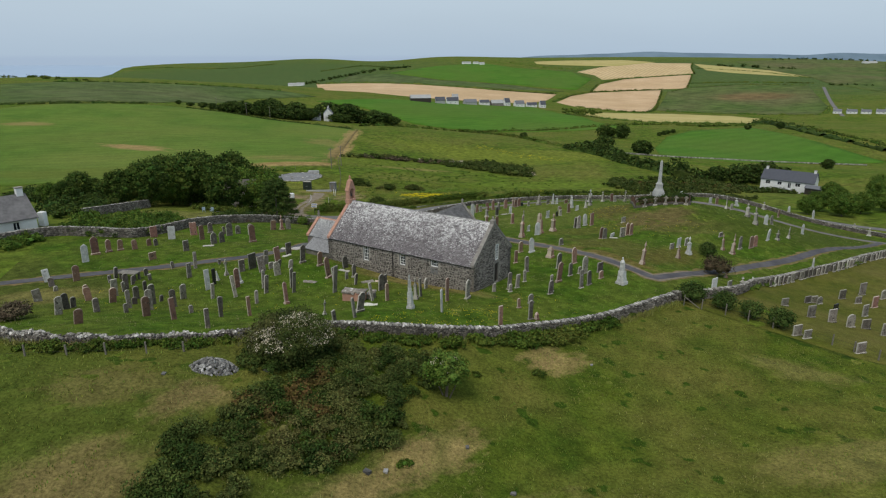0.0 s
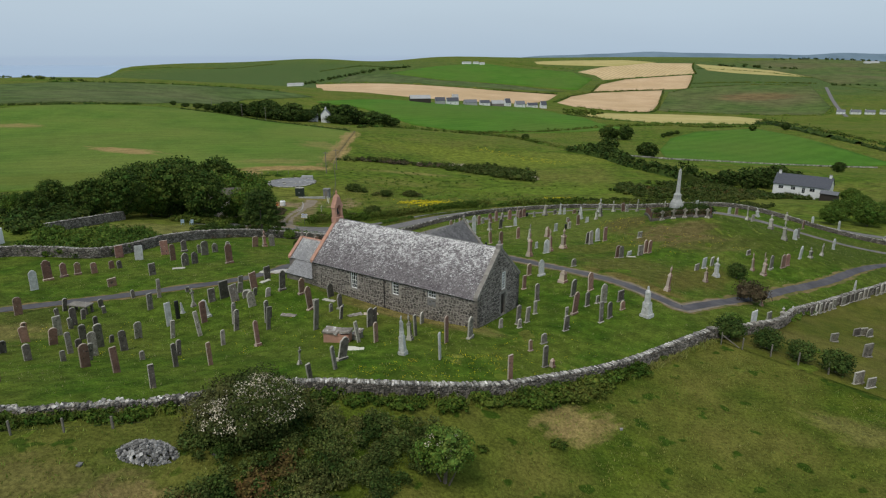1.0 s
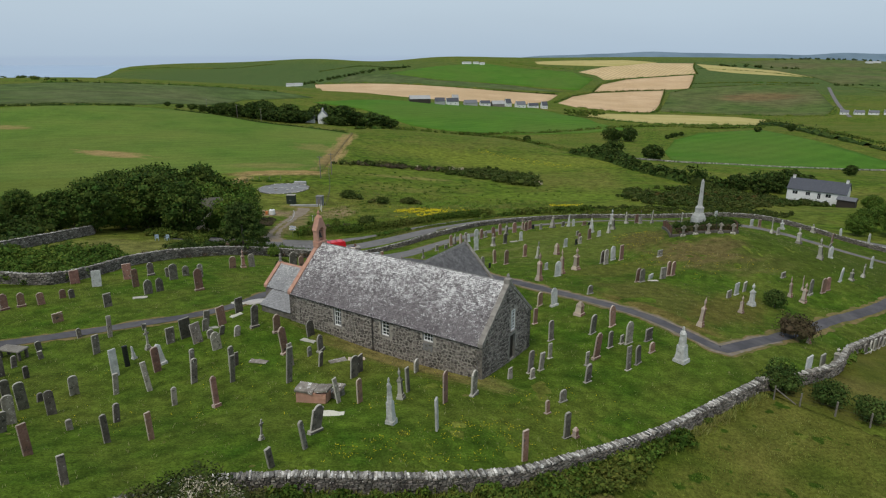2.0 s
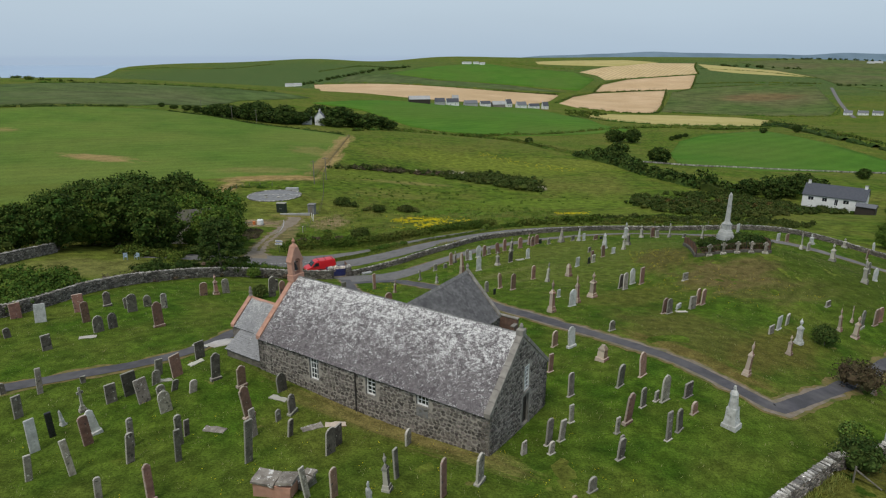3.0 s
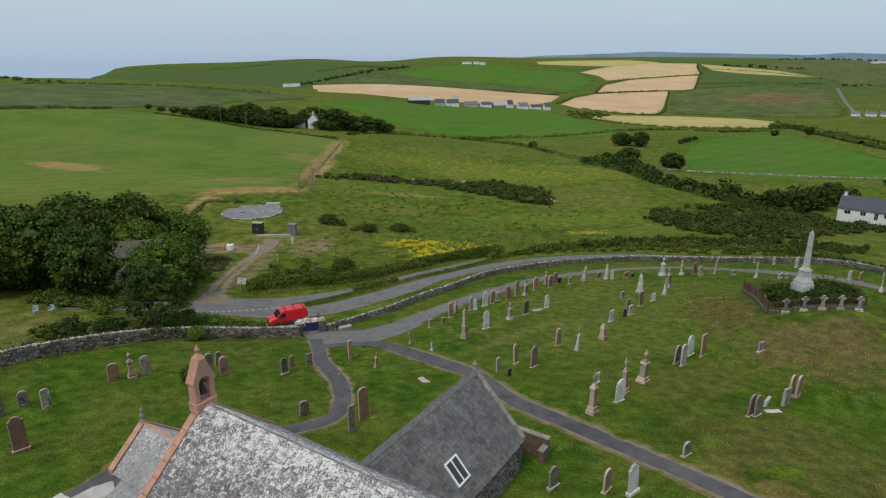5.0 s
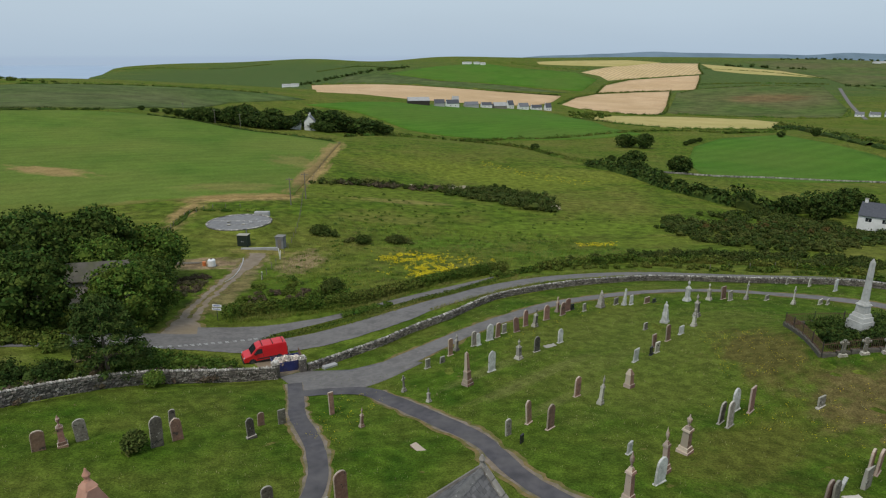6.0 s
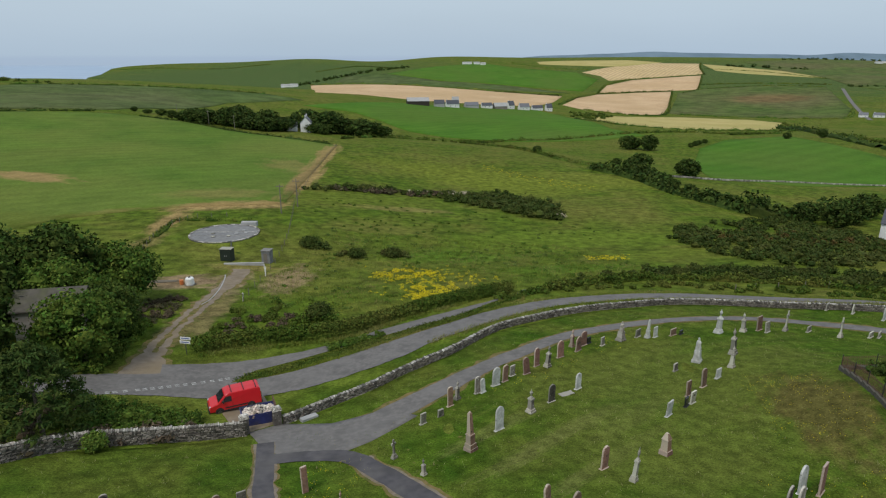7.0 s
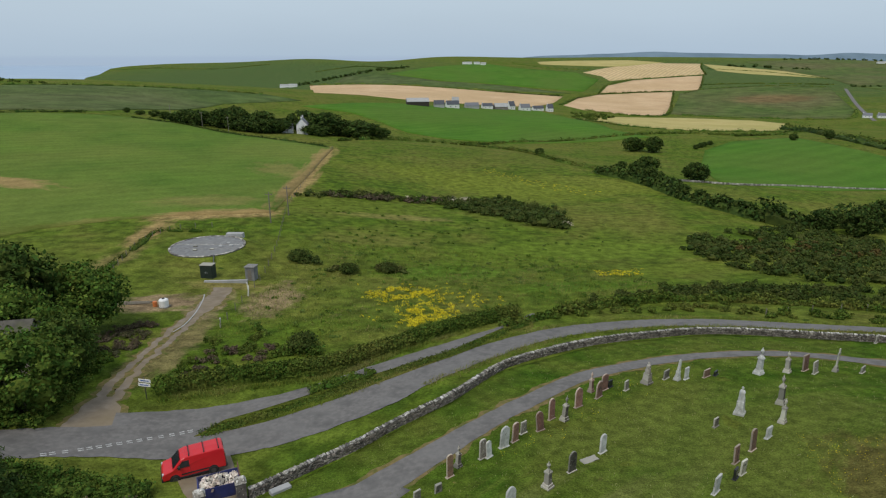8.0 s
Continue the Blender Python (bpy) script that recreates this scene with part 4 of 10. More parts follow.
drape("paved_corner", [(-19.6, 75.0), (-19.0, 76.1), (-18.3, 76.7), (-17.5, 76.9), (-17.2, 76.0), (-17.7, 75.2), (-18.6, 74.6)], M["concrete_pale"], 0.085, "pale concrete paving beside the vestry", 0.8, "paving")


# ---- roads and paths ----
ROAD = [(-43, 112.8), (-41, 113.7), (-38.6, 114.8), (-34, 116.6), (-26, 119.3), (-18.6, 120.3), (-13, 122.4), (-6.3, 126.1), (-2.2, 129.9), (2.9, 134.4), (8.5, 139.5), (13.5, 142.9), (17.6, 144.8), (27, 147.3), (37, 147.6), (47, 145), (58, 140), (70, 135), (82, 129), (98, 118)]
ribbon("road", ROAD, [4.6, 5.0, 5.3, 5.8, 6.2, 5.6, 4.2, 3.6, 3.5, 3.5, 3.5, 3.5, 3.5, 3.5, 3.5, 3.5, 3.5, 3.5, 3.5, 3.5], M["asphalt"], 0.05, "worn grey asphalt single-track road", category="road", cols=7, ragged=0.2)
ribbon("road_lane", [(-27.5, 121.6), (-21, 123.9), (-15.4, 126.6), (-10, 129.8), (-5.2, 133.7), (2, 139.8), (9.2, 146.3), (14, 152.5)], [5.0, 4.2, 3.2, 2.9, 2.6, 2.4, 2.4, 2.2], M["asphalt"], 0.058, "narrow grey asphalt lane leaving the junction", category="road", ragged=0.15)
TRACK = [(-28.8, 119.6), (-30.6, 127), (-31.9, 134.6), (-32.7, 141), (-33.2, 147.3), (-33.7, 154.9), (-33.8, 163), (-34.4, 169)]
ribbon("track_verge", TRACK, [5.0, 3.4, 2.9, 2.8, 2.9, 3.3, 3.8, 3.8], M["verge"], 0.03, "dry grassy edge of the farm track", category="verge", ragged=0.9)
ribbon("track", TRACK, [4.6, 2.4, 2.0, 2.0, 2.1, 2.4, 2.8, 3.0], M["gravel"], 0.044, "stony brown farm track with worn wheel ruts", category="road", cols=7, ragged=0.45)
ribbon("track_crown", TRACK[1:6], 0.5, M["verge"], 0.052, "dry tufted strip between the wheel ruts", category="verge", ragged=0.5)
ribbon("track_kerb", [(-33.4, 147.5), (-33.3, 151), (-34.1, 157), (-35.4, 163), (-36.0, 165)], 0.18, M["concrete"], 0.11, "pale concrete edging of the track", category="kerb")
drape("gate_forecourt", [(-20.5, 116.8), (-16.6, 118.9), (-15.4, 116.6), (-14.1, 113.8), (-13.3, 111.7), (-15.3, 109.8), (-17.6, 112.4)], M["gravel"], 0.045, "gravel forecourt outside the churchyard gate", 0.8, "path")
drape("gate_apron", [(-15.0, 109.9), (-12.9, 111.6), (-8.4, 110.9), (-3.6, 112.6), (-1.2, 110.6), (-4.6, 107.0), (-8, 104.4), (-10.6, 105.0), (-12.8, 106.6)], M["asphalt"], 0.05, "grey asphalt apron inside the gate", 0.8, "path")
PATH_UP = [(-5, 110.0), (-0.4, 114.4), (4, 118.7), (9.4, 124), (14.4, 128.6), (20.5, 131.5), (26.8, 133.3), (33, 133.9), (38.5, 133.3), (45, 130), (52, 126), (60, 121), (68, 115.5), (75, 111), (81, 108)]
ribbon("path_verge_upper", PATH_UP, [4.2, 3.4, 2.8, 2.6, 2.5, 2.4, 2.4, 2.4, 2.4, 2.4, 2.4, 2.4, 2.4, 2.4, 2.4], M["verge"], 0.035, "dry soil edge of the path", ragged=0.5)
ribbon("path_upper", PATH_UP, [3.4, 2.6, 2.1, 1.9, 1.9, 1.8, 1.8, 1.8, 1.8, 1.8, 1.8, 1.8, 1.8, 1.8, 1.8], M["asphalt"], 0.06, "grey asphalt churchyard path", ragged=0.1)
PATH_MID = [(-12.0, 104.8), (-9.3, 105.2), (-6.6, 104.9), (-5.2, 104.0), (-2.7, 101.3), (-0.1, 98.2), (2.2, 95.5), (3.8, 93.3), (6.0, 88.6), (9.9, 84.2), (13.3, 80.4), (17, 76.4), (19.8, 73.0), (21.9, 69.6), (23.3, 67.4), (24.0, 66.7), (25.0, 66.9), (31, 70.9), (36.4, 75.2), (42, 79.7), (50, 84.6), (58, 90.6), (66.5, 97.5), (80, 108.5)]
ribbon("path_verge_middle", PATH_MID[3:], [2.3, 2.5, 2.6, 2.5, 2.5, 2.5, 2.5, 2.5, 2.5, 2.4, 2.3, 2.2, 2.1, 2.0, 1.9, 1.6, 1.6, 1.6, 1.6, 1.6], M["verge"], 0.04, "dry orange soil edge of the path", ragged=0.4)
ribbon("path_gravel_middle", PATH_MID[3:18], [1.9, 2.0, 2.0, 2.0, 1.9, 1.9, 1.9, 1.9, 1.9, 1.9, 1.9, 2.0, 2.0, 1.9, 1.7], M["grit"], 0.052, "pinkish grit along the path edge", ragged=0.35)
ribbon("path_middle", PATH_MID, [1.7] * 4 + [1.4] * 3 + [1.25] * 8 + [1.3, 1.25] + [1.15] * 7, M["tarmac"], 0.065, "dark tarmac churchyard path", ragged=0.09)
PATH_LOW = [(-13.0, 107.8), (-12.3, 105.2), (-11.6, 102.6), (-10.8, 99.6), (-9.6, 97.0), (-8.3, 94.0), (-7.2, 89.8), (-7.5, 86.4), (-10, 84.2), (-14, 82), (-17.8, 79.4), (-18.9, 76.6), (-20.6, 73.4), (-23.6, 71.2), (-29.0, 68.7), (-36.5, 64.7), (-41, 62), (-46, 59), (-53, 55)]
ribbon("path_verge_lower", PATH_LOW, 2.1, M["verge"], 0.038, "dry soil edge of the path", ragged=0.45)
ribbon("path_gravel_lower", PATH_LOW[:9], 1.75, M["grit"], 0.055, "pinkish grit along the path edge", ragged=0.3)
ribbon("path_lower", PATH_LOW, 1.35, M["tarmac"], 0.072, "narrow dark tarmac churchyard path", ragged=0.06)

# ---- dry-stone walls ----
CUBE = ((0, 2, 3, 1), (4, 5, 7, 6), (0, 1, 5, 4), (2, 6, 7, 3), (0, 4, 6, 2), (1, 3, 7, 5))


def stone_box(verts, faces, o, ax, ay, az, r, j=0.18):
    """Adds one rough block: o its middle, ax, ay, az its half edges as vectors, corners pushed about."""
    n = len(verts)
    for c in (-1, 1):
        for b in (-1, 1):
            for a in (-1, 1):
                k = [1 + r.uniform(-j, j * 0.3) for _ in range(3)]
                verts.append(o + ax * (a * k[0]) + ay * (b * k[1]) + az * (c * k[2]))
    faces.extend(tuple(n + i for i in f) for f in CUBE)


def dry_wall(name, pts, height, thick, label, seed, cope=True, cope_parts=0, cope_mat="cope", category="wall", base=0.25, fine=1.0, ruin=None):
    """A rubble dyke along plan points: hearting, face stones of both sides, upright cope stones."""
    r = random.Random(seed)
    line = curve_through(pts, 0.5)
    wall = thing(name, pose(*line[0], ground(*line[0])), label, category, kind="structure")
    o = wall.matrix_basis.translation
    up = Vector((0, 0, 1))
    full = height
    tall = lambda q: full * (ruin(q.x, q.y) if ruin else 1.0)
    core_v, core_f = [], []
    for i, q in enumerate(line):
        d = (line[min(i + 1, len(line) - 1)] - line[max(i - 1, 0)]).normalized()
        s = Vector((-d.y, d.x)) * (thick / 2 - 0.05)
        z = ground(*q)
        for sx, h in ((-1, -base), (-0.85, tall(q) - 0.05), (0.85, tall(q) - 0.05), (1, -base)):
            w = q + s * sx
            core_v.append(Vector((w.x, w.y, z + h)) - o)
        if i:
            a = 4 * (i - 1)
            core_f += [(a + k, a + k + 1, a + k + 5, a + k + 4) for k in range(3)]
    core_f += [(0, 1, 2, 3), tuple(4 * (len(line) - 1) + k for k in (3, 2, 1, 0))]
    part("hearting", pydata("hearting", core_v, core_f), M["wall_core"], wall)
    total = [0.0]
    for a, b in zip(line, line[1:]):
        total.append(total[-1] + (b - a).length)

    def at(s):
        s = min(max(s, 0), total[-1] - 1e-4)
        i = int(np.searchsorted(total, s, side="right")) - 1
        a, b = line[i], line[i + 1]
        k = (s - total[i]) / max(1e-6, total[i + 1] - total[i])
        return a.lerp(b, k), (b - a).normalized()

    fv, ff = [], []
    for side in (-1, 1):
        z = 0.0
        while z < height - 0.06:
            h = r.uniform(0.09, 0.22) * fine
            s = r.uniform(0, 0.2)
            while s < total[-1]:
                w = r.uniform(0.14, 0.46) * fine
                q, d = at(s + w / 2)
                s += w
                if z + h > tall(q) + 0.03:
                    continue
                n = Vector((-d.y, d.x)) * side
                lean = (thick / 2) * (1 - 0.18 * z / height)
                c = Vector((q.x, q.y, ground(q.x, q.y) + z + h / 2)) - o + n.to_3d() * (lean - 0.06 + r.uniform(-0.03, 0.05))
                stone_box(fv, ff, c, d.to_3d() * (w / 2 - 0.012), n.to_3d() * 0.1, up * (h / 2 - 0.008), r, 0.34)
            z += h
    tagged(part("face_stones", pydata("face_stones", fv, ff), M["drystone"], wall), kind="stuff")
    if cope:
        cv, cf, made, s = [], [], 0, 0.0
        shared = []
        while s < total[-1]:
            w = r.uniform(0.09, 0.19)
            q, d = at(s + w / 2)
            n = Vector((-d.y, d.x))
            ch = r.uniform(0.05, 0.12)
            c = Vector((q.x, q.y, ground(q.x, q.y) + tall(q) + ch * 0.8 - 0.05)) - o
            if ruin and q.x < -12.5:
                # tumbled top stones
                for _ in range(2):
                    k = Vector((q.x, q.y, ground(q.x, q.y) + tall(q) + r.uniform(-0.06, 0.05))) - o + n.to_3d() * r.uniform(-0.22, 0.22)
                    e = Euler((r.uniform(-0.6, 0.6), r.uniform(-0.6, 0.6), r.uniform(0, 3))).to_matrix()
                    a = r.uniform(0.05, 0.13)
                    stone_box(cv, cf, k, e @ Vector((a * 1.4, 0, 0)), e @ Vector((0, a, 0)), e @ Vector((0, 0, a * 0.7)), r, 0.35)
                s += w
                continue
            if made < cope_parts:
                if len(shared) < 12:
                    v, f = [], []
                    stone_box(v, f, Vector(), Vector((0.11, 0, 0)), Vector((0, thick * 0.5, 0)), Vector((0, 0, 0.16)), r, 0.25)
                    shared.append(pydata("cope_stone", v, f))
                me = shared[made % len(shared)]
                turn = math.atan2(d.y, d.x) + r.uniform(-0.15, 0.15)
                part("cope_stone", me, M[cope_mat], wall, m=Matrix.Translation(c) @ Euler((r.uniform(-0.1, 0.1), r.uniform(-0.25, 0.25), turn)).to_matrix().to_4x4() @ Matrix.Diagonal((w / 0.22, r.uniform(0.8, 1.1), ch / 0.27, 1)))
            else:
                stone_box(cv, cf, c, d.to_3d() * (w / 2 - 0.006), n.to_3d() * (thick * 0.5 * r.uniform(0.6, 1.05)), up * ch * 0.6, r, 0.32)
            made += 1
            s += w
        if cv:
            tagged(part("cope_stones", pydata("cope_stones", cv, cf), M[cope_mat], wall), kind="stuff")
    return wall


FRONT_WALL = [(23.7, 59.7), (18.5, 56), (14.5, 53), (10.3, 50.2), (7.4, 48.4), (4.5, 46.6), (1.5, 45.5), (-2.5, 44.6), (-8.5, 43.9), (-12, 43), (-15.4, 41), (-19.5, 39.6), (-23.8, 38.4), (-27.5, 38.6), (-31, 39.8), (-42, 45.5)]
dry_wall("wall_front", FRONT_WALL, 0.92, 0.52, "old dry-stone churchyard wall with white lichened cope stones", 3, cope_parts=300, fine=0.75, ruin=lambda x, y: 1.0 if x > -12.5 else 0.8 if x < -30 else 0.62 + 0.45 * noise.noise((x * 0.5, y * 0.5, 4.0)))
dry_wall("wall_road", [(-12.6, 111.6), (-9.2, 114.7), (-6.1, 117), (-2.5, 120.3), (1.8, 124.2), (6.9, 131.3), (11.5, 135), (17.7, 138.5), (24.8, 140.7), (32.6, 142.3), (40, 141), (48, 137.3), (56, 132.8), (64, 129.4), (72, 126.3), (79, 121.5), (85, 114.5), (87.5, 109)], 0.76, 0.42, "dry-stone roadside wall with pale cope stones", 5, cope_mat="cope", fine=0.8)
dry_wall("wall_left", [(-15, 109.6), (-22, 107), (-26.6, 104.5), (-31.1, 99.8), (-35.1, 95), (-37.8, 90), (-39, 85), (-41.5, 80.5), (-47, 80), (-52, 79.2), (-56, 74)], 1.2, 0.5, "tall lichened dry-stone boundary wall", 6, cope_mat="cope_dull")
dry_wall("wall_right", [(23.8, 59.9), (28.6, 61.8), (33, 64.8), (38.4, 71), (48.2, 78.6), (57.6, 84.5), (71.5, 95.5), (84, 106)], 0.95, 0.5, "low dry-stone wall between old and newer graveyard", 7, cope_mat="cope_dull")
dry_wall("wall_garden", [(-55.6, 93), (-54.2, 99), (-53.6, 105), (-53.4, 110)], 1.35, 0.45, "old lichened garden wall behind the churchyard", 8, cope_mat="cope_dull")

# ---- the church ----
CHURCH_Z = 1.5
church_at = pose(-13.65, 70.75, CHURCH_Z, 0, 0, -32.86)
church = thing("church", church_at, "low grey rubble-stone church with lichened slate roof and red sandstone belfry", "church")
EAVE, RIDGE, LEN, WID = 4.62 - CHURCH_Z, 8.25 - CHURCH_Z, 20.0, 8.3


def rubble_face(verts, faces, s0, s1, z0, z1, place, inside, r, size=1.0):
    """Random rubble: uneven many-sided stones bedded in the wall face, with mortar between them."""
    z, row = z0, 0
    while z < z1:
        h = r.uniform(0.17, 0.25) * size
        s = s0 + (row % 2) * 0.16 * size + r.uniform(0, 0.1)
        while s < s1:
            w = r.uniform(0.2, 0.42) * size
            a, b = s + w / 2, z + h / 2 + r.uniform(-0.07, 0.07) * size
            rw, rh = w / 2 - 0.008, h / 2 * r.uniform(0.78, 1.3) - 0.006
            if s0 < a - rw and a + rw < s1 and b - rh > z0 and b + rh < z1 and inside(a, b, 2 * rw, 2 * rh):
                n, turn, o = len(verts), r.uniform(0, 1.0), r.uniform(0.02, 0.05)
                tilt = r.uniform(-0.35, 0.35)
                ring = []
                for k in range(7):
                    t = turn + k * 2 * math.pi / 7 + r.uniform(-0.2, 0.2)
                    q = r.uniform(0.86, 1.12)
                    x, y = rw * q * math.cos(t), rh * q * math.sin(t)
                    ring.append((x, y + tilt * x * 0.5))
                verts.extend(place(a + x, b + y, -0.02) for x, y in ring)
                verts.extend(place(a + x * 0.88, b + y * 0.86, o) for x, y in ring)
                faces.append(tuple(n + 7 + k for k in range(7)))
                faces.extend((n + k, n + (k + 1) % 7, n + 7 + (k + 1) % 7, n + 7 + k) for k in range(7))
            s += w
        z += h
        row += 1


def pieces(bm, s0, s1, z0, z1, holes, to):
    """A wall slab cut into boxes round rectangular holes."""
    cuts = sorted({s0, s1, *[h[0] for h in holes], *[h[1] for h in holes]})
    for a, b in zip(cuts, cuts[1:]):
        if b - a < 1e-4:
            continue
        spans = sorted((h[2], h[3]) for h in holes if h[0] <= a + 1e-6 and h[1] >= b - 1e-6)
        z = z0
        for lo, hi in spans + [(z1, z1)]:
            if lo - z > 1e-4:
                to(bm, a, b, z, lo)
            z = hi
    return bm


# openings of the long front: from, to, sill, head; of the right gable: across, sill, head
LONG = [(5.35, 6.15, 2.75 - CHURCH_Z, 4.46 - CHURCH_Z), (10.55, 11.32, 3.15 - CHURCH_Z, 4.42 - CHURCH_Z), (14.7, 15.6, 3.72 - CHURCH_Z, 4.45 - CHURCH_Z)]
GABLE = [(4.5, 5.4, 0.0, 2.15), (4.62, 5.28, 2.55, 4.3)]
bm = bmesh.new()
pieces(bm, 0, LEN, -0.6, EAVE, LONG, lambda b, a, c, z, y: box(b, a, c, 0, 0.6, z, y))
part("front_wall", bm, M["mortar"], church)
bm = bmesh.new()
box(bm, 0, LEN, WID - 0.6, WID, -0.6, EAVE)
part("rear_wall", bm, M["rubble"], church)


def roof_at(y, rise=RIDGE, eave=EAVE, half=WID / 2):
    return eave + (rise - eave) * (1 - abs(y - half) / half)


def gable_wall(b, x0, x1, holes, y0=0.0, y1=WID, rise=RIDGE, eave=EAVE):
    half = (y1 - y0) / 2
    mid = (y0 + y1) / 2
    cuts = sorted({y0, mid, y1, *[h[0] for h in holes], *[h[1] for h in holes]})
    top = lambda y: eave + (rise - eave) * (1 - abs(y - mid) / half)
    for a, c in zip(cuts, cuts[1:]):
        spans = sorted((h[1 + 1], h[3]) for h in holes if h[0] <= a + 1e-6 and h[1] >= c - 1e-6)
        z = -0.6
        for lo, hi in spans:
            box(b, x0, x1, a, c, z, lo)
            z = hi
        lo = [b.verts.new(p) for p in ((x0, a, z), (x0, c, z), (x0, c, top(c)), (x0, a, top(a)))]
        up_ = [b.verts.new(p) for p in ((x1, a, z), (x1, c, z), (x1, c, top(c)), (x1, a, top(a)))]
        b.faces.new(lo[::-1])
        b.faces.new(up_)
        for i in range(4):
            b.faces.new((lo[i], lo[(i + 1) % 4], up_[(i + 1) % 4], up_[i]))
    return b


part("right_gable", gable_wall(bmesh.new(), LEN - 0.6, LEN, GABLE), M["mortar"], church)
part("left_gable", gable_wall(bmesh.new(), 0, 0.6, []), M["rubble"], church)
r = random.Random(11)
v, f = [], []
clear = lambda holes: (lambda s, z, w, h: not any(a - w / 2 - 0.1 < s < b + w / 2 + 0.1 and lo - h / 2 - 0.12 < z < hi + h / 2 + 0.12 for a, b, lo, hi in holes))
rubble_face(v, f, 0, LEN, -0.5, EAVE - 0.02, lambda s, z, o: Vector((s, -o, z)), clear(LONG), r)
tagged(part("front_rubble", pydata("front_rubble", v, f), M["rubble"], church), kind="stuff")
v, f = [], []
hole_ok = clear(GABLE)
rubble_face(v, f, 0, WID, -0.5, RIDGE, lambda s, z, o: Vector((LEN + o, s, z)), lambda s, z, w, h: z + h / 2 < roof_at(s) - w * 0.35 - 0.05 and hole_ok(s, z, w, h), r)
tagged(part("gable_rubble", pydata("gable_rubble", v, f), M["rubble"], church), kind="stuff")


def slates(verts, faces, o, along, up_slope, length, rise, r, course=0.18, width=0.22, thick=0.044, keep=None):
    """Overlapping slates in courses from the eaves up."""
    along, up_slope = along.normalized(), up_slope.normalized()
    n = along.cross(up_slope)
    rows = int(rise / course)
    out = []
    for i in range(rows + 1):
        y0 = i * course
        y1 = min(y0 + course * 1.35, rise)
        s = -r.uniform(0, width)
        while s < length:
            w = width * r.uniform(0.7, 1.3)
            a, b = max(s, 0), min(s + w, length)
            if b - a > 0.05:
                lift = r.uniform(0.0, 0.03)
                if keep and keep(a, i):
                    out.append((a, b, y0, y1, lift))
                else:
                    k = len(verts)
                    lo, hi = y0 + r.uniform(-0.02, 0.02), y1
                    for zz, base in ((0, 0), (1, thick)):
                        for yy, l2 in ((lo, 0.03 + lift), (hi, 0.004)):
                            for ss in (a + 0.006, b - 0.006):
                                verts.append(o + along * ss + up_slope * yy + n * (l2 + base))
                    faces.extend(tuple(k + q for q in fc) for fc in CUBE)
            s += w
    return out


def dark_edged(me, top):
    """The lower edge of every slate is painted dark, as the shade line between courses."""
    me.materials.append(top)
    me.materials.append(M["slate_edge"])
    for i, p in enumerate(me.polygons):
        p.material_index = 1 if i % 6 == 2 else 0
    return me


def roof_slab(name, o, along, up_slope, thick, material, parent):
    n = along.cross(up_slope).normalized()
    a = [o, o + along, o + along + up_slope, o + up_slope]
    vs = [p - n * thick for p in a] + a
    return part(name, pydata(name, vs, [(3, 2, 1, 0), (4, 5, 6, 7), (0, 1, 5, 4), (1, 2, 6, 5), (2, 3, 7, 6), (3, 0, 4, 7)]), material, parent)


SLOPE = Vector((0, WID / 2, RIDGE - EAVE))
over = SLOPE.normalized() * 0.22
o_front = Vector((0.3, 0, EAVE + 0.06)) - over
al = Vector((LEN - 0.62, 0, 0))
front_bed = roof_slab("front_roof", o_front, al, SLOPE + over, 0.1, M["slate_bed"], church)
v, f = [], []
picked = slates(v, f, o_front, al, SLOPE, al.length, (SLOPE + over).length, r, keep=lambda s, i: s > 15.4 and i < 14)
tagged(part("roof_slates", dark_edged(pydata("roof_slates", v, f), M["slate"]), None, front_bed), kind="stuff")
shared = []
for k in range(8):
    v, f = [], []
    stone_box(v, f, Vector(), Vector((0.145, 0, 0)), Vector((0, 0.16, 0)), Vector((0, 0, 0.011)), r, 0.06)
    shared.append(pydata("slate", v, f))
tilt = math.atan2(RIDGE - EAVE, WID / 2)
for a, b, y0, y1, lift in picked:
    c = o_front + Vector((1, 0, 0)) * (a + b) / 2 + SLOPE.normalized() * (y0 + y1) / 2
    n = Vector((0, -SLOPE.z, SLOPE.y)).normalized()
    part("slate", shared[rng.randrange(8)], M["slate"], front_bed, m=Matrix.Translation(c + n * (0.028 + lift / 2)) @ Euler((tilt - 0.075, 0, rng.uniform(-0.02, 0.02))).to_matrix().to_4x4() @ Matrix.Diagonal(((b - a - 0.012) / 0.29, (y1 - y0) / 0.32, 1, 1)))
BACK = Vector((0, -WID / 2, RIDGE - EAVE))
o_back = Vector((LEN - 0.32, WID, EAVE + 0.06)) - BACK.normalized() * 0.22
back_bed = roof_slab("rear_roof", o_back, -al, BACK + BACK.normalized() * 0.22, 0.1, M["slate_bed"], church)
v, f = [], []
slates(v, f, o_back, -al, BACK, al.length, BACK.length + 0.2, r)
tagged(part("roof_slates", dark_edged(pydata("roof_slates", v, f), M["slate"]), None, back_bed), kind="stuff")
bm = prism(bmesh.new(), [(WID / 2 - 0.19, -0.1), (WID / 2, 0.16), (WID / 2 + 0.19, -0.1), (WID / 2, 0.02)], 0, 0.58, "xz")
for q in bm.verts:
    q.co = (q.co.y, q.co.x, q.co.z)
bmesh.ops.recalc_face_normals(bm, faces=bm.faces)
ridge_me = bpy.data.meshes.new("ridge_stone")
bm.to_mesh(ridge_me)
bm.free()
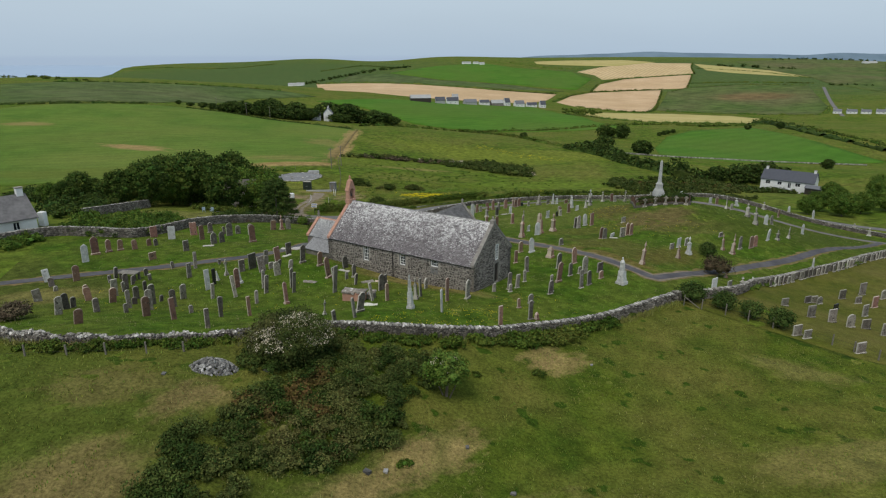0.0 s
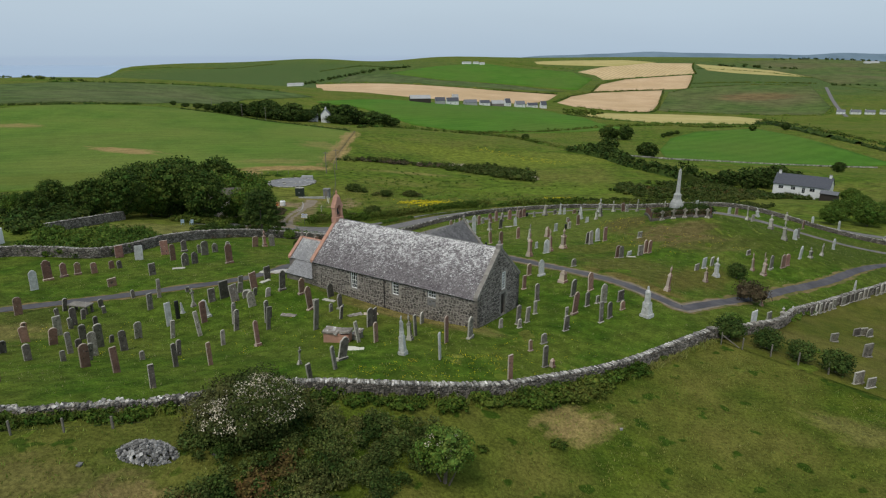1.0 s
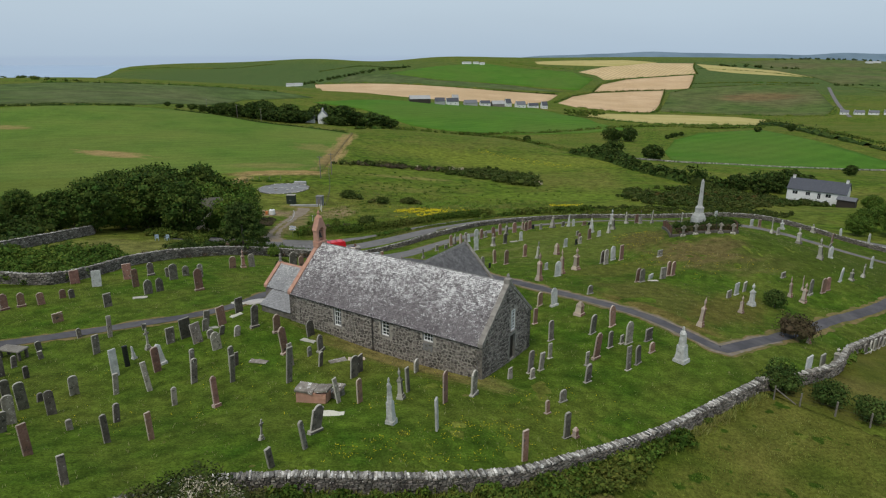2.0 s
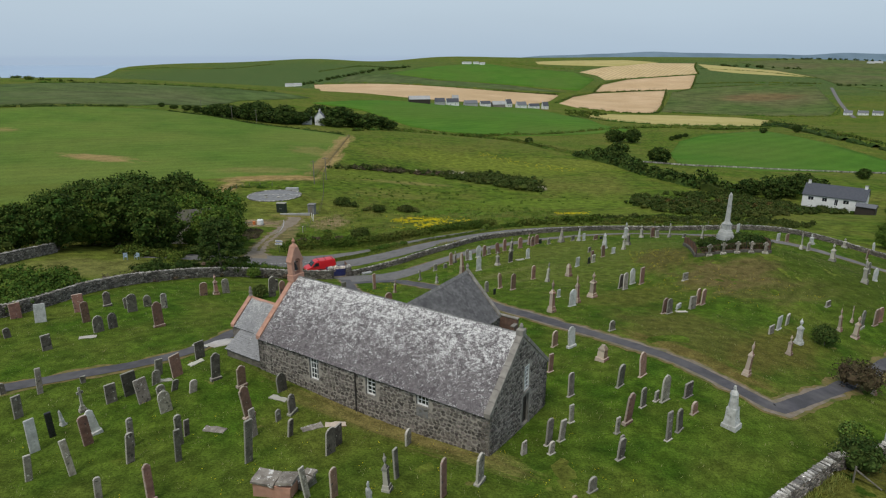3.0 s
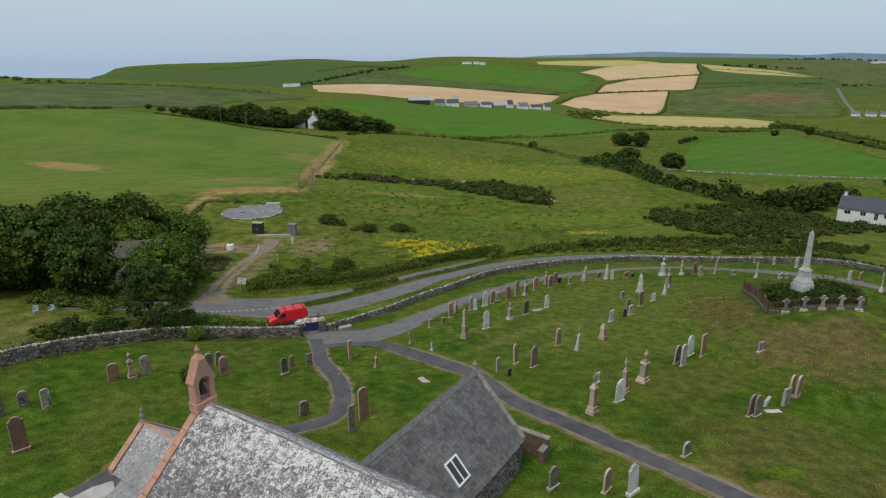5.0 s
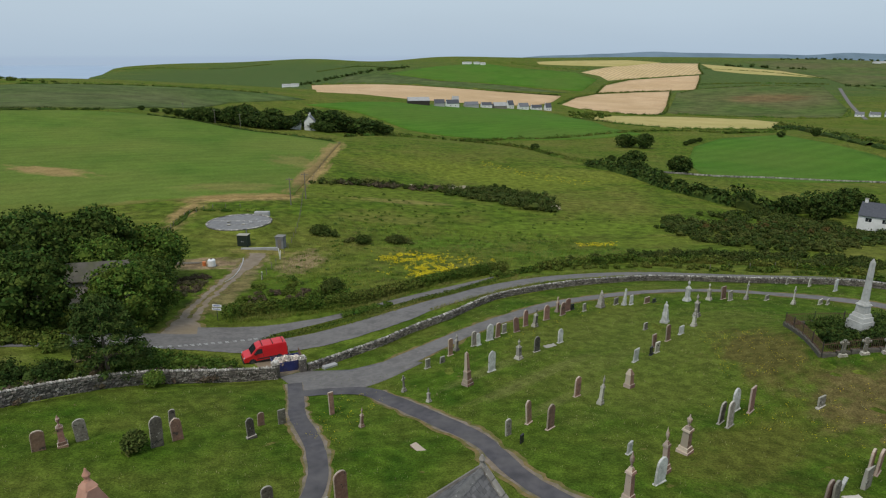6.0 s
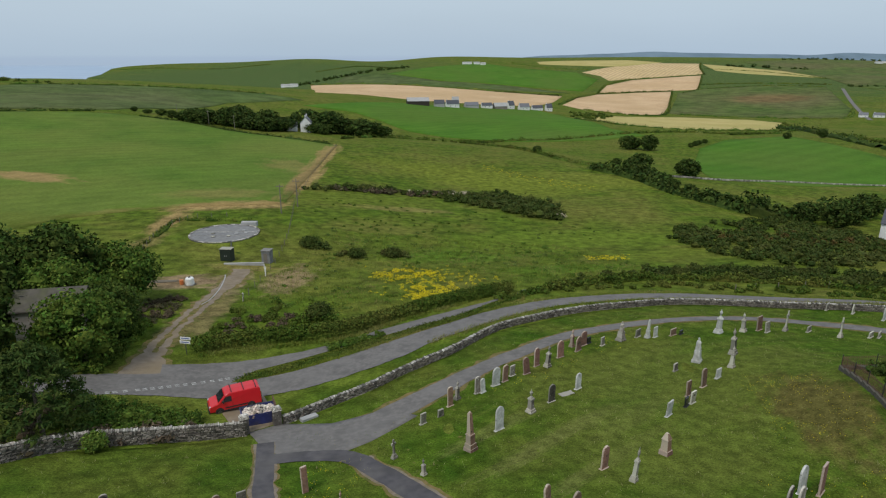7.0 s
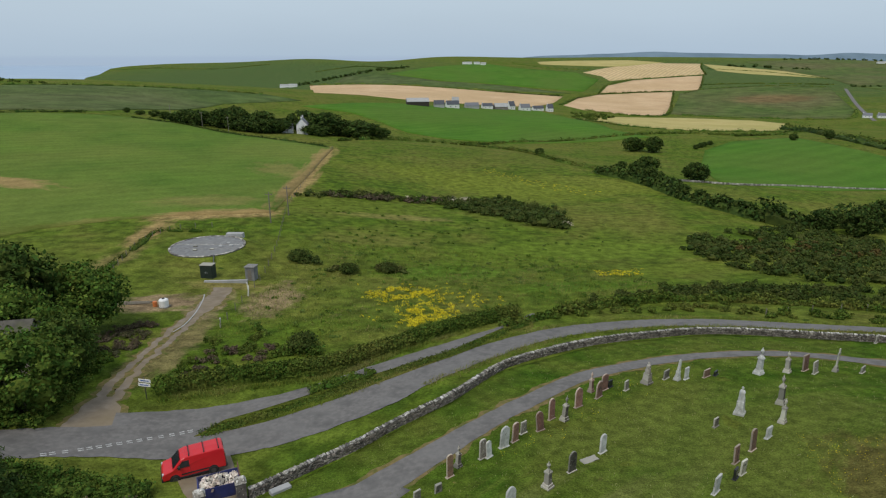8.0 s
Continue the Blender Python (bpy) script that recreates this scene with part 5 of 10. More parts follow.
for i in range(32):
    part("ridge_stone", ridge_me, M["ridge"], church, m=pose(0.36 + i * (LEN - 0.7) / 32, 0, RIDGE + rng.uniform(-0.012, 0.012)))


def skew(name, x0, x1, material, y0=0.0, y1=WID, rise=RIDGE, eave=EAVE, high=0.24, parent=church):
    """The raised coping stones along a gable."""
    mid = (y0 + y1) / 2
    n = max(4, int(math.hypot(mid - y0, rise - eave) / 0.75))
    made = []
    for side in (y0 - 0.12, y1 + 0.12):
        for i in range(n):
            bm = bmesh.new()
            a, b = i / n, (i + 1) / n - 0.008
            p = [(side + (mid - side) * t, eave - 0.05 + (rise + 0.06 - eave) * t) for t in (a, b)]
            j = rng.uniform(-0.012, 0.012)
            lo = [bm.verts.new((x, y, z - 0.06)) for y, z in p for x in (x0 + j, x1 + j)]
            hi = [bm.verts.new((x, y, z + high)) for y, z in p for x in (x0 + j, x1 + j)]
            for q in ((lo[0], lo[1], lo[3], lo[2]), (hi[0], hi[2], hi[3], hi[1]), (lo[0], hi[0], hi[1], lo[1]), (lo[2], lo[3], hi[3], hi[2]), (lo[0], lo[2], hi[2], hi[0]), (lo[1], hi[1], hi[3], lo[3])):
                bm.faces.new(q)
            bmesh.ops.recalc_face_normals(bm, faces=bm.faces)
            made.append(part(name, bm, material, parent))
    return made


skew("coping_stone", -0.06, 0.36, M["sandstone"])
skew("coping_stone", LEN - 0.36, LEN + 0.07, M["coping"])
bm = box(bmesh.new(), LEN - 0.4, LEN + 0.1, WID / 2 - 0.26, WID / 2 + 0.26, RIDGE - 0.05, RIDGE + 0.42, 0.04)
turned(bm, [(0.16, RIDGE + 0.42), (0.1, RIDGE + 0.5), (0.14, RIDGE + 0.62), (0.05, RIDGE + 0.8)], 8, LEN - 0.15, WID / 2)
part("gable_finial", bm, M["coping"], church)


def sash(name, parent, w, h, cols_n, rows_n, m):
    """A white sash window with bars, glass set back."""
    win = part(name, box(bmesh.new(), -w / 2, w / 2, 0.02, 0.05, 0, h), M["glass"], parent, "small-paned white sash window", m)
    bm = bmesh.new()
    for a, b, c, d in ((-w / 2, -w / 2 + 0.07, 0, h), (w / 2 - 0.07, w / 2, 0, h), (-w / 2 + 0.07, w / 2 - 0.07, 0, 0.08), (-w / 2 + 0.07, w / 2 - 0.07, h - 0.07, h)):
        box(bm, a, b, -0.06, 0.02, c, d)
    part("window_frame", bm, M["white_paint"], win)
    bm = bmesh.new()
    for i in range(1, cols_n):
        x = -w / 2 + w * i / cols_n
        box(bm, x - 0.02, x + 0.02, -0.02, 0.02, 0.08, h - 0.07)
    for i in range(1, rows_n):
        z = h * i / rows_n
        box(bm, -w / 2 + 0.07, w / 2 - 0.07, -0.024, 0.016, z - 0.02, z + 0.02)
    part("glazing_bars", bm, M["white_paint"], win)
    bm = box(bmesh.new(), -w / 2 - 0.08, w / 2 + 0.08, -0.16, 0.1, -0.12, -0.003, 0.015)
    part("window_sill", bm, M["coping"], win)
    return win


for (a, b, lo, hi), (cn, rn) in zip(LONG, ((3, 4), (2, 4), (3, 2))):
    sash("window", church, b - a - 0.01, hi - lo - 0.01, cn, rn, pose((a + b) / 2, 0.14, lo + 0.005))
    bm = bmesh.new()
    for s in (a - 0.06, b):
        box(bm, s, s + 0.06, -0.012, 0.2, lo, hi + 0.004, 0.0)
    box(bm, a - 0.1, b + 0.1, -0.014, 0.2, hi + 0.006, hi + 0.13)
    part("window_margin", bm, M["ridge"], church)
a, b, lo, hi = LONG[2]
part("blocked_light", box(bmesh.new(), a, b, -0.045, 0.02, lo - 0.75, lo - 0.13), M["ridge"], church, "pale slab blocking the lower window")
a, b, lo, hi = GABLE[1]
sash("gable_window", church, b - a - 0.01, hi - lo - 0.01, 2, 6, pose(LEN - 0.05, (a + b) / 2, lo + 0.005, 0, 0, 90))
a, b, lo, hi = GABLE[0]
door = part("door", box(bmesh.new(), LEN - 0.25, LEN - 0.18, a, b, lo, hi), M["dark_wood"], church, "dark boarded gable door")
for i in range(6):
    part("door_board", box(bmesh.new(), LEN - 0.178, LEN - 0.165, a + i * 0.15 + 0.005, a + i * 0.15 + 0.145, lo, hi), M["dark_wood"], door)
bm = bmesh.new()
for s in (a - 0.16, b):
    box(bm, LEN - 0.1, LEN + 0.02, s, s + 0.16, lo - 0.3, hi + 0.003)
box(bm, LEN - 0.1, LEN + 0.022, a - 0.25, b + 0.25, hi + 0.005, hi + 0.25)
part("door_margin", bm, M["coping"], door)
bm = tube(bmesh.new(), (9.65, -0.1, -0.3), (9.65, -0.1, EAVE - 0.1), 0.045)
box(bm, 9.57, 9.73, -0.16, -0.03, EAVE - 0.12, EAVE + 0.06)
part("downpipe", bm, M["iron"], church)

# red sandstone bell gable
bz, by = RIDGE - 0.25, WID / 2
belfry = part("belfry", box(bmesh.new(), -0.2, 0.5, by - 0.62, by + 0.62, bz, bz + 0.55, 0.05), M["sandstone"], church, "red sandstone bellcote")
bm = bmesh.new()
for s in (-1, 1):
    box(bm, -0.12, 0.42, by + s * 0.44 - 0.14, by + s * 0.44 + 0.14, bz + 0.55, bz + 1.55, 0.03)
part("pier", bm, M["sandstone"], belfry)
bm = bmesh.new()
arc = [(by + 0.62 * c, bz + 1.5) for c in (-1,)] + [(by - 0.33, bz + 1.5)] + [(by - 0.33 * math.cos(t), bz + 1.5 + 0.33 * math.sin(t)) for t in np.linspace(0.3, math.pi - 0.3, 6)] + [(by + 0.33, bz + 1.5), (by + 0.62, bz + 1.5), (by + 0.66, bz + 1.62), (by + 0.58, bz + 1.78), (by + 0.17, bz + 2.75), (by - 0.17, bz + 2.75), (by - 0.58, bz + 1.78), (by - 0.66, bz + 1.62)]
lo = [bm.verts.new((-0.14, y, z)) for y, z in arc]
hi = [bm.verts.new((0.44, y, z)) for y, z in arc]
bm.faces.new(lo[::-1])
bm.faces.new(hi)
for i in range(len(arc)):
    j = (i + 1) % len(arc)
    bm.faces.new((lo[i], lo[j], hi[j], hi[i]))
bmesh.ops.recalc_face_normals(bm, faces=bm.faces)
bmesh.ops.triangulate(bm, faces=[q for q in bm.faces if len(q.verts) > 4])
part("arch", bm, M["sandstone"], belfry)
bm = frustum(bmesh.new(), 0.5, 0.45, 0.24, 0.24, bz + 2.75, bz + 2.95, 0.15, by)
turned(bm, [(0.12, bz + 2.95), (0.08, bz + 3.05), (0.14, bz + 3.2), (0.06, bz + 3.34), (0.03, bz + 3.45)], 8, 0.15, by)
part("belfry_finial", bm, M["sandstone"], belfry)
bm = turned(bmesh.new(), [(0.24, bz + 0.85), (0.2, bz + 0.95), (0.15, bz + 1.15), (0.11, bz + 1.3), (0.04, bz + 1.36)], 12, 0.15, by)
tube(bm, (0.15, by - 0.34, bz + 1.42), (0.15, by + 0.34, bz + 1.42), 0.04)
tube(bm, (0.15, by, bz + 1.3), (0.15, by, bz + 1.44), 0.03)
part("bell", bm, M["iron"], belfry, "dark cast bell")

# vestry with its lean-to at the left gable
VE, VR = 3.72 - CHURCH_Z, 5.5 - CHURCH_Z
bm = bmesh.new()
gable_wall(bm, -5.1, -4.6, [], 1.7, 5.8, VR, VE)
box(bm, -4.6, -0.003, 1.7, 2.2, -0.8, VE)
box(bm, -4.6, -0.003, 5.3, 5.8, -0.8, VE)
vestry = part("vestry_walls", bm, M["rubble"], church, "rubble vestry walls")
sl = Vector((0, 2.05, VR - VE))
ov = sl.normalized() * 0.15
alv = Vector((4.75, 0, 0))
for nm, o, a, s in (("vestry_front_roof", Vector((-4.76, 1.7, VE + 0.05)) - ov, alv, sl), ("vestry_rear_roof", Vector((-0.01, 5.8, VE + 0.05)) - Vector((0, -ov.y, ov.z)), -alv, Vector((0, -2.05, VR - VE)))):
    bed = roof_slab(nm, o, a, s * (1 + 0.15 / s.length), 0.08, M["slate_bed"], church)
    v, f = [], []
    slates(v, f, o, a, s, a.length, s.length + 0.12, r, 0.15, 0.2, 0.016)
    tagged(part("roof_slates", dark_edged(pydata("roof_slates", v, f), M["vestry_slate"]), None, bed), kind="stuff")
skew("coping_stone", -5.17, -4.78, M["sandstone"], 1.7, 5.8, VR, VE, 0.2)
bm = bmesh.new()
prism(bm, [(3.75 - 0.2, VR - 0.1), (3.75, VR + 0.15), (3.75 + 0.2, VR - 0.1)], -4.8, -0.01, "xz")
for q in bm.verts:
    q.co = (q.co.y, q.co.x, q.co.z)
bmesh.ops.recalc_face_normals(bm, faces=bm.faces)
part("vestry_ridge", bm, M["sandstone"], church)
bm = turned(bmesh.new(), [(0.17, VR + 0.15), (0.11, VR + 0.35), (0.17, VR + 0.5), (0.09, VR + 0.7), (0.12, VR + 0.85), (0.03, VR + 1.0)], 8, -4.97, 3.75)
part("vestry_finial", bm, M["coping"], church)
LE = 2.55 - CHURCH_Z
bm = bmesh.new()
box(bm, -3.9, -0.003, 0.05, 0.45, -0.8, LE)
box(bm, -3.9, -3.5, 0.45, 1.697, -0.8, LE + 0.1)
part("lean_to_walls", bm, M["rubble"], church)
s = Vector((0, 1.75, 3.62 - CHURCH_Z - LE))
o = Vector((-4.0, -0.06, LE + 0.02))
bed = roof_slab("lean_to_roof", o, Vector((3.99, 0, 0)), s, 0.08, M["slate_bed"], church)
v, f = [], []
slates(v, f, o, Vector((3.99, 0, 0)), s, 3.99, s.length, r, 0.17, 0.24, 0.016)
tagged(part("roof_slates", dark_edged(pydata("roof_slates", v, f), M["vestry_slate"]), None, bed), kind="stuff")

# rear wing
WE, WR, WX, WH, WY = 2.6 - CHURCH_Z, 6.2 - CHURCH_Z, 8.0, 3.35, 17.7
bm = bmesh.new()
box(bm, WX - WH, WX - WH + 0.55, WID + 0.003, WY, -2.2, WE)
box(bm, WX + WH - 0.55, WX + WH, WID + 0.003, WY, -2.2, WE)
g = gable_wall(bmesh.new(), 0, 0.55, [], WX - WH, WX + WH, WR, WE)
for q in g.verts:
    q.co = (q.co.y, WY - q.co.x, q.co.z - (1.6 if q.co.z < 0 else 0))
part("wing_walls", bm, M["mortar"], church)
bmesh.ops.recalc_face_normals(g, faces=g.faces)
part("wing_gable", g, M["rubble"], church)
v, f = [], []
rubble_face(v, f, WID, WY, -1.6, WE - 0.02, lambda q, z, o: Vector((WX + WH + o, q, z)), lambda *_: True, r)
tagged(part("wing_rubble", pydata("wing_rubble", v, f), M["rubble"], church), kind="stuff")
y_in = WID / 2 + 0.2
for nm, x, sx in (("wing_roof_right", WX + WH, -1), ("wing_roof_left", WX - WH, 1)):
    s = Vector((sx * WH, 0, WR - WE))
    e = s.normalized() * 0.18
    o = Vector((x, y_in if sx < 0 else WY - 0.3, WE + 0.04)) - e
    a = Vector((0, (WY - 0.3 - y_in) * (1 if sx < 0 else -1), 0))
    # the roof dies into the nave's rear slope
    n = 24
    full = (s + e).length
    bm = bmesh.new()
    bed = None
    vs, fs = [], []
    slates(vs, fs, o, a, s, a.length, full - 0.02, r, 0.21, 0.26, 0.014)
    nave = lambda p: RIDGE - (p.y - WID / 2) * (RIDGE - EAVE) / (WID / 2)
    keep_f = [q for q in fs if all(vs[i].z > nave(vs[i]) - 0.25 for i in q)]
    bed = roof_slab(nm, o + a * 0.21, a * 0.79, s + e, 0.06, M["slate_bed"], church) if sx < 0 else roof_slab(nm, o, a * 0.79, s + e, 0.06, M["slate_bed"], church)
    tagged(part("roof_slates", pydata("roof_slates", vs, keep_f), M["dark_slate"], bed, "dark plain slates"), kind="stuff")
g = bmesh.new()
prism(g, [(WX - 0.2, WR - 0.08), (WX, WR + 0.14), (WX + 0.2, WR - 0.08)], 6.1, WY - 0.2, "xz")
part("wing_ridge", g, M["ridge"], church)
cop = skew("coping_stone", 0, 0.36, M["coping"], WX - WH, WX + WH, WR, WE, 0.22)
for c in cop:
    for q in c.data.vertices:
        q.co = (q.co.y, WY + 0.06 - q.co.x, q.co.z)
bm = turned(bmesh.new(), [(0.15, WR + 0.1), (0.1, WR + 0.35), (0.16, WR + 0.5), (0.05, WR + 0.75)], 8, WX, WY - 0.15)
part("wing_finial", bm, M["coping"], church)
# skylight in the right slope of the wing
s = Vector((-WH, 0, WR - WE)).normalized()
n = Vector((s.z, 0, -s.x))
c = Vector((WX + WH, 11.6, WE)) + s * 1.5 + n * 0.05
rot = Matrix((Vector((0, 1, 0)), s, Vector((0, 1, 0)).cross(s))).transposed().to_4x4()
light = part("skylight", box(bmesh.new(), -0.5, 0.5, -0.62, 0.62, 0.0, 0.07), M["glass"], church, "white-framed roof light", Matrix.Translation(c) @ rot)
bm = bmesh.new()
for q in ((-0.58, -0.48, -0.7, 0.7), (0.48, 0.58, -0.7, 0.7), (-0.48, 0.48, -0.7, -0.6), (-0.48, 0.48, 0.6, 0.7), (-0.04, 0.04, -0.6, 0.6)):
    box(bm, *q, 0.0, 0.11)
part("skylight_frame", bm, M["white_paint"], light)

# ---- gravestones ----
STONE = {"g": ("g_grey", "weathered grey"), "d": ("g_dark", "dark slate"), "w": ("g_white", "white marble"), "r": ("g_red", "red sandstone"), "k": ("g_black", "polished black granite")}
SHAPE = {"r": "round-topped headstone", "p": "pointed headstone", "f": "flat-topped headstone", "s": "shouldered headstone on a plinth", "o": "slim obelisk on a stepped base", "c": "stone cross on a block base",
         "d": "tall pedestal monument with urn", "q": "low pedestal block with sloping cap", "b": "broken leaning stump", "a": "statue monument on a stepped base"}
made_stones = {}


def arch_top(w, h, kind):
    """Half outline points of a headstone's face, from right foot round to left foot."""
    a = w / 2
    if kind == "r":
        top = [(a * math.cos(t), h - a * 0.8 + a * 0.8 * math.sin(t)) for t in np.linspace(0, math.pi, 9)]
    elif kind == "p":
        top = [(a, h - a * 1.1), (a * 0.86, h - a * 0.62), (a * 0.5, h - a * 0.22), (0, h), (-a * 0.5, h - a * 0.22), (-a * 0.86, h - a * 0.62), (-a, h - a * 1.1)]
    elif kind == "s":
        top = [(a, h - a * 0.62), (a * 0.72, h - a * 0.58), (a * 0.62, h - a * 0.34), (a * 0.36, h - a * 0.08), (0, h), (-a * 0.36, h - a * 0.08), (-a * 0.62, h - a * 0.34), (-a * 0.72, h - a * 0.58), (-a, h - a * 0.62)]
    else:
        top = [(a, h - 0.03), (a - 0.04, h), (-a + 0.04, h), (-a, h - 0.03)]
    return [(a, -0.25)] + top + [(-a, -0.25)]


def slab(w, h, thick, kind, z0=0.0):
    bm = prism(bmesh.new(), [(x, z + z0) for x, z in arch_top(w, h - z0, kind)], -thick / 2, thick / 2, "xz")
    bmesh.ops.bevel(bm, geom=[e for e in bm.edges if len(e.link_faces) == 2 and e.calc_face_angle(0) > 1.0], offset=0.03, segments=1, affect="EDGES")
    return bm


def statue(w, h):
    """A plain robed upright form on steps, in one mesh."""
    bm = bmesh.new()
    frustum(bm, w, w, w * 0.94, w * 0.94, -0.25, h * 0.1)
    frustum(bm, w * 0.78, w * 0.78, w * 0.72, w * 0.72, h * 0.1, h * 0.2)
    frustum(bm, w * 0.68, w * 0.68, w * 0.6, w * 0.6, h * 0.2, h * 0.44)
    frustum(bm, w * 0.64, w * 0.64, w * 0.6, w * 0.6, h * 0.44, h * 0.49)
    turned(bm, [(w * 0.31, h * 0.49), (w * 0.29, h * 0.6), (w * 0.25, h * 0.72), (w * 0.27, h * 0.8), (w * 0.21, h * 0.86), (w * 0.09, h * 0.89), (w * 0.12, h * 0.94), (w * 0.09, h * 0.985), (w * 0.03, h)], 9)
    for v in bm.verts:
        if v.co.z > h * 0.5:
            k = noise.noise_vector(v.co * 5.0)
            v.co += Vector((k.x, k.y, 0)) * 0.05
    return bm


def gravestone(x, y, code, h, w, group, turn, lean, r):
    kind, tone = code
    m_name, words = STONE[tone]
    label = f"{words} {SHAPE[kind]} standing in grass"
    old = kind in "rpf" and x < 7 and y < 100
    key = (code, round(h / 0.12), round(w / 0.08), old)
    at = pose(x, y, ground(x, y), r.gauss(0, lean), r.gauss(0, lean * 0.8), turn + r.gauss(0, 5))
    if key in made_stones:
        return copy_thing(made_stones[key], at)
    mt = M[m_name]
    if kind == "a":
        ob = tagged(part("statue_monument", statue(w, h), mt, m=at), label, "statue", group)
    elif kind == "b":
        bm = box(bmesh.new(), -w / 2, w / 2, -0.09, 0.09, -0.2, h, 0.02, 0.07)
        ob = tagged(part("gravestone", bm, mt, m=at), label, "gravestone", group)
    elif old:
        ob = tagged(part("gravestone", slab(w, h, 0.11 + 0.05 * r.random(), kind), mt, m=at), label, "gravestone", group)
    elif kind in "rpf":
        ob = thing("gravestone", at, label, "gravestone", group)
        th = 0.13 + 0.03 * r.random()
        part("slab", slab(w, h, th, kind), mt, ob)
        part("plinth", box(bmesh.new(), -w / 2 - 0.06, w / 2 + 0.06, -th / 2 - 0.07, th / 2 + 0.07, -0.25, 0.09, 0.02), mt, ob)
    elif kind == "s":
        ob = thing("gravestone", at, label, "gravestone", group)
        part("slab", slab(w * 0.92, h, 0.15, kind, 0.2), mt, ob)
        part("plinth", box(bmesh.new(), -w / 2 - 0.05, w / 2 + 0.05, -0.17, 0.17, -0.25, 0.24, 0.03), mt, ob)
    elif kind == "o":
        ob = thing("grave_obelisk", at, label, "gravestone", group)
        bm = frustum(bmesh.new(), w, w, w * 0.92, w * 0.92, -0.25, h * 0.09)
        frustum(bm, w * 0.8, w * 0.8, w * 0.74, w * 0.74, h * 0.09, h * 0.19)
        part("plinth", bm, mt, ob)
        bm = frustum(bmesh.new(), w * 0.6, w * 0.6, w * 0.56, w * 0.56, h * 0.19, h * 0.4)
        frustum(bm, w * 0.64, w * 0.64, w * 0.6, w * 0.6, h * 0.4, h * 0.43)
        part("die", bm, mt, ob)
        bm = frustum(bmesh.new(), w * 0.46, w * 0.46, w * 0.3, w * 0.3, h * 0.43, h * 0.94)
        frustum(bm, w * 0.3, w * 0.3, 0.02, 0.02, h * 0.94, h)
        part("shaft", bm, mt, ob)
    elif kind == "c":
        ob = thing("grave_cross", at, label, "gravestone", group)
        bm = frustum(bmesh.new(), w * 0.95, w * 0.7, w * 0.8, w * 0.55, -0.25, h * 0.12)
        frustum(bm, w * 0.66, w * 0.45, w * 0.5, w * 0.34, h * 0.12, h * 0.25)
        part("base", bm, mt, ob)
        bm = frustum(bmesh.new(), w * 0.3, w * 0.2, w * 0.22, w * 0.16, h * 0.25, h)
        box(bm, -w * 0.36, -w * 0.115, -w * 0.08, w * 0.08, h * 0.73, h * 0.83)
        box(bm, w * 0.115, w * 0.36, -w * 0.08, w * 0.08, h * 0.73, h * 0.83)
        part("cross", bm, mt, ob)
    elif kind == "q":
        ob = thing("grave_pedestal", at, label, "gravestone", group)
        part("base", frustum(bmesh.new(), w * 1.1, w * 1.1, w, w, -0.25, h * 0.22), mt, ob)
        part("die", frustum(bmesh.new(), w * 0.8, w * 0.8, w * 0.68, w * 0.68, h * 0.22, h * 0.72), mt, ob)
        part("cap", frustum(bmesh.new(), w * 0.82, w * 0.82, w * 0.3, w * 0.3, h * 0.72, h), mt, ob)
    else:
        ob = thing("grave_pedestal", at, label, "gravestone", group)
        bm = frustum(bmesh.new(), w, w, w * 0.95, w * 0.95, -0.25, h * 0.09)
        frustum(bm, w * 0.82, w * 0.82, w * 0.74, w * 0.74, h * 0.09, h * 0.18)
        part("base", bm, mt, ob)
        part("die", frustum(bmesh.new(), w * 0.58, w * 0.58, w * 0.5, w * 0.5, h * 0.18, h * 0.58), mt, ob)
        bm = frustum(bmesh.new(), w * 0.68, w * 0.68, w * 0.62, w * 0.62, h * 0.58, h * 0.63)
        frustum(bm, w * 0.5, w * 0.5, w * 0.26, w * 0.26, h * 0.63, h * 0.7)
        part("cap", bm, mt, ob)
        bm = turned(bmesh.new(), [(w * 0.1, h * 0.7), (w * 0.07, h * 0.74), (w * 0.19, h * 0.82), (w * 0.2, h * 0.88), (w * 0.1, h * 0.92), (w * 0.06, h * 0.96), (0.015, h)], 9)
        part("urn", bm, mt, ob)
    made_stones[key] = ob
    return ob


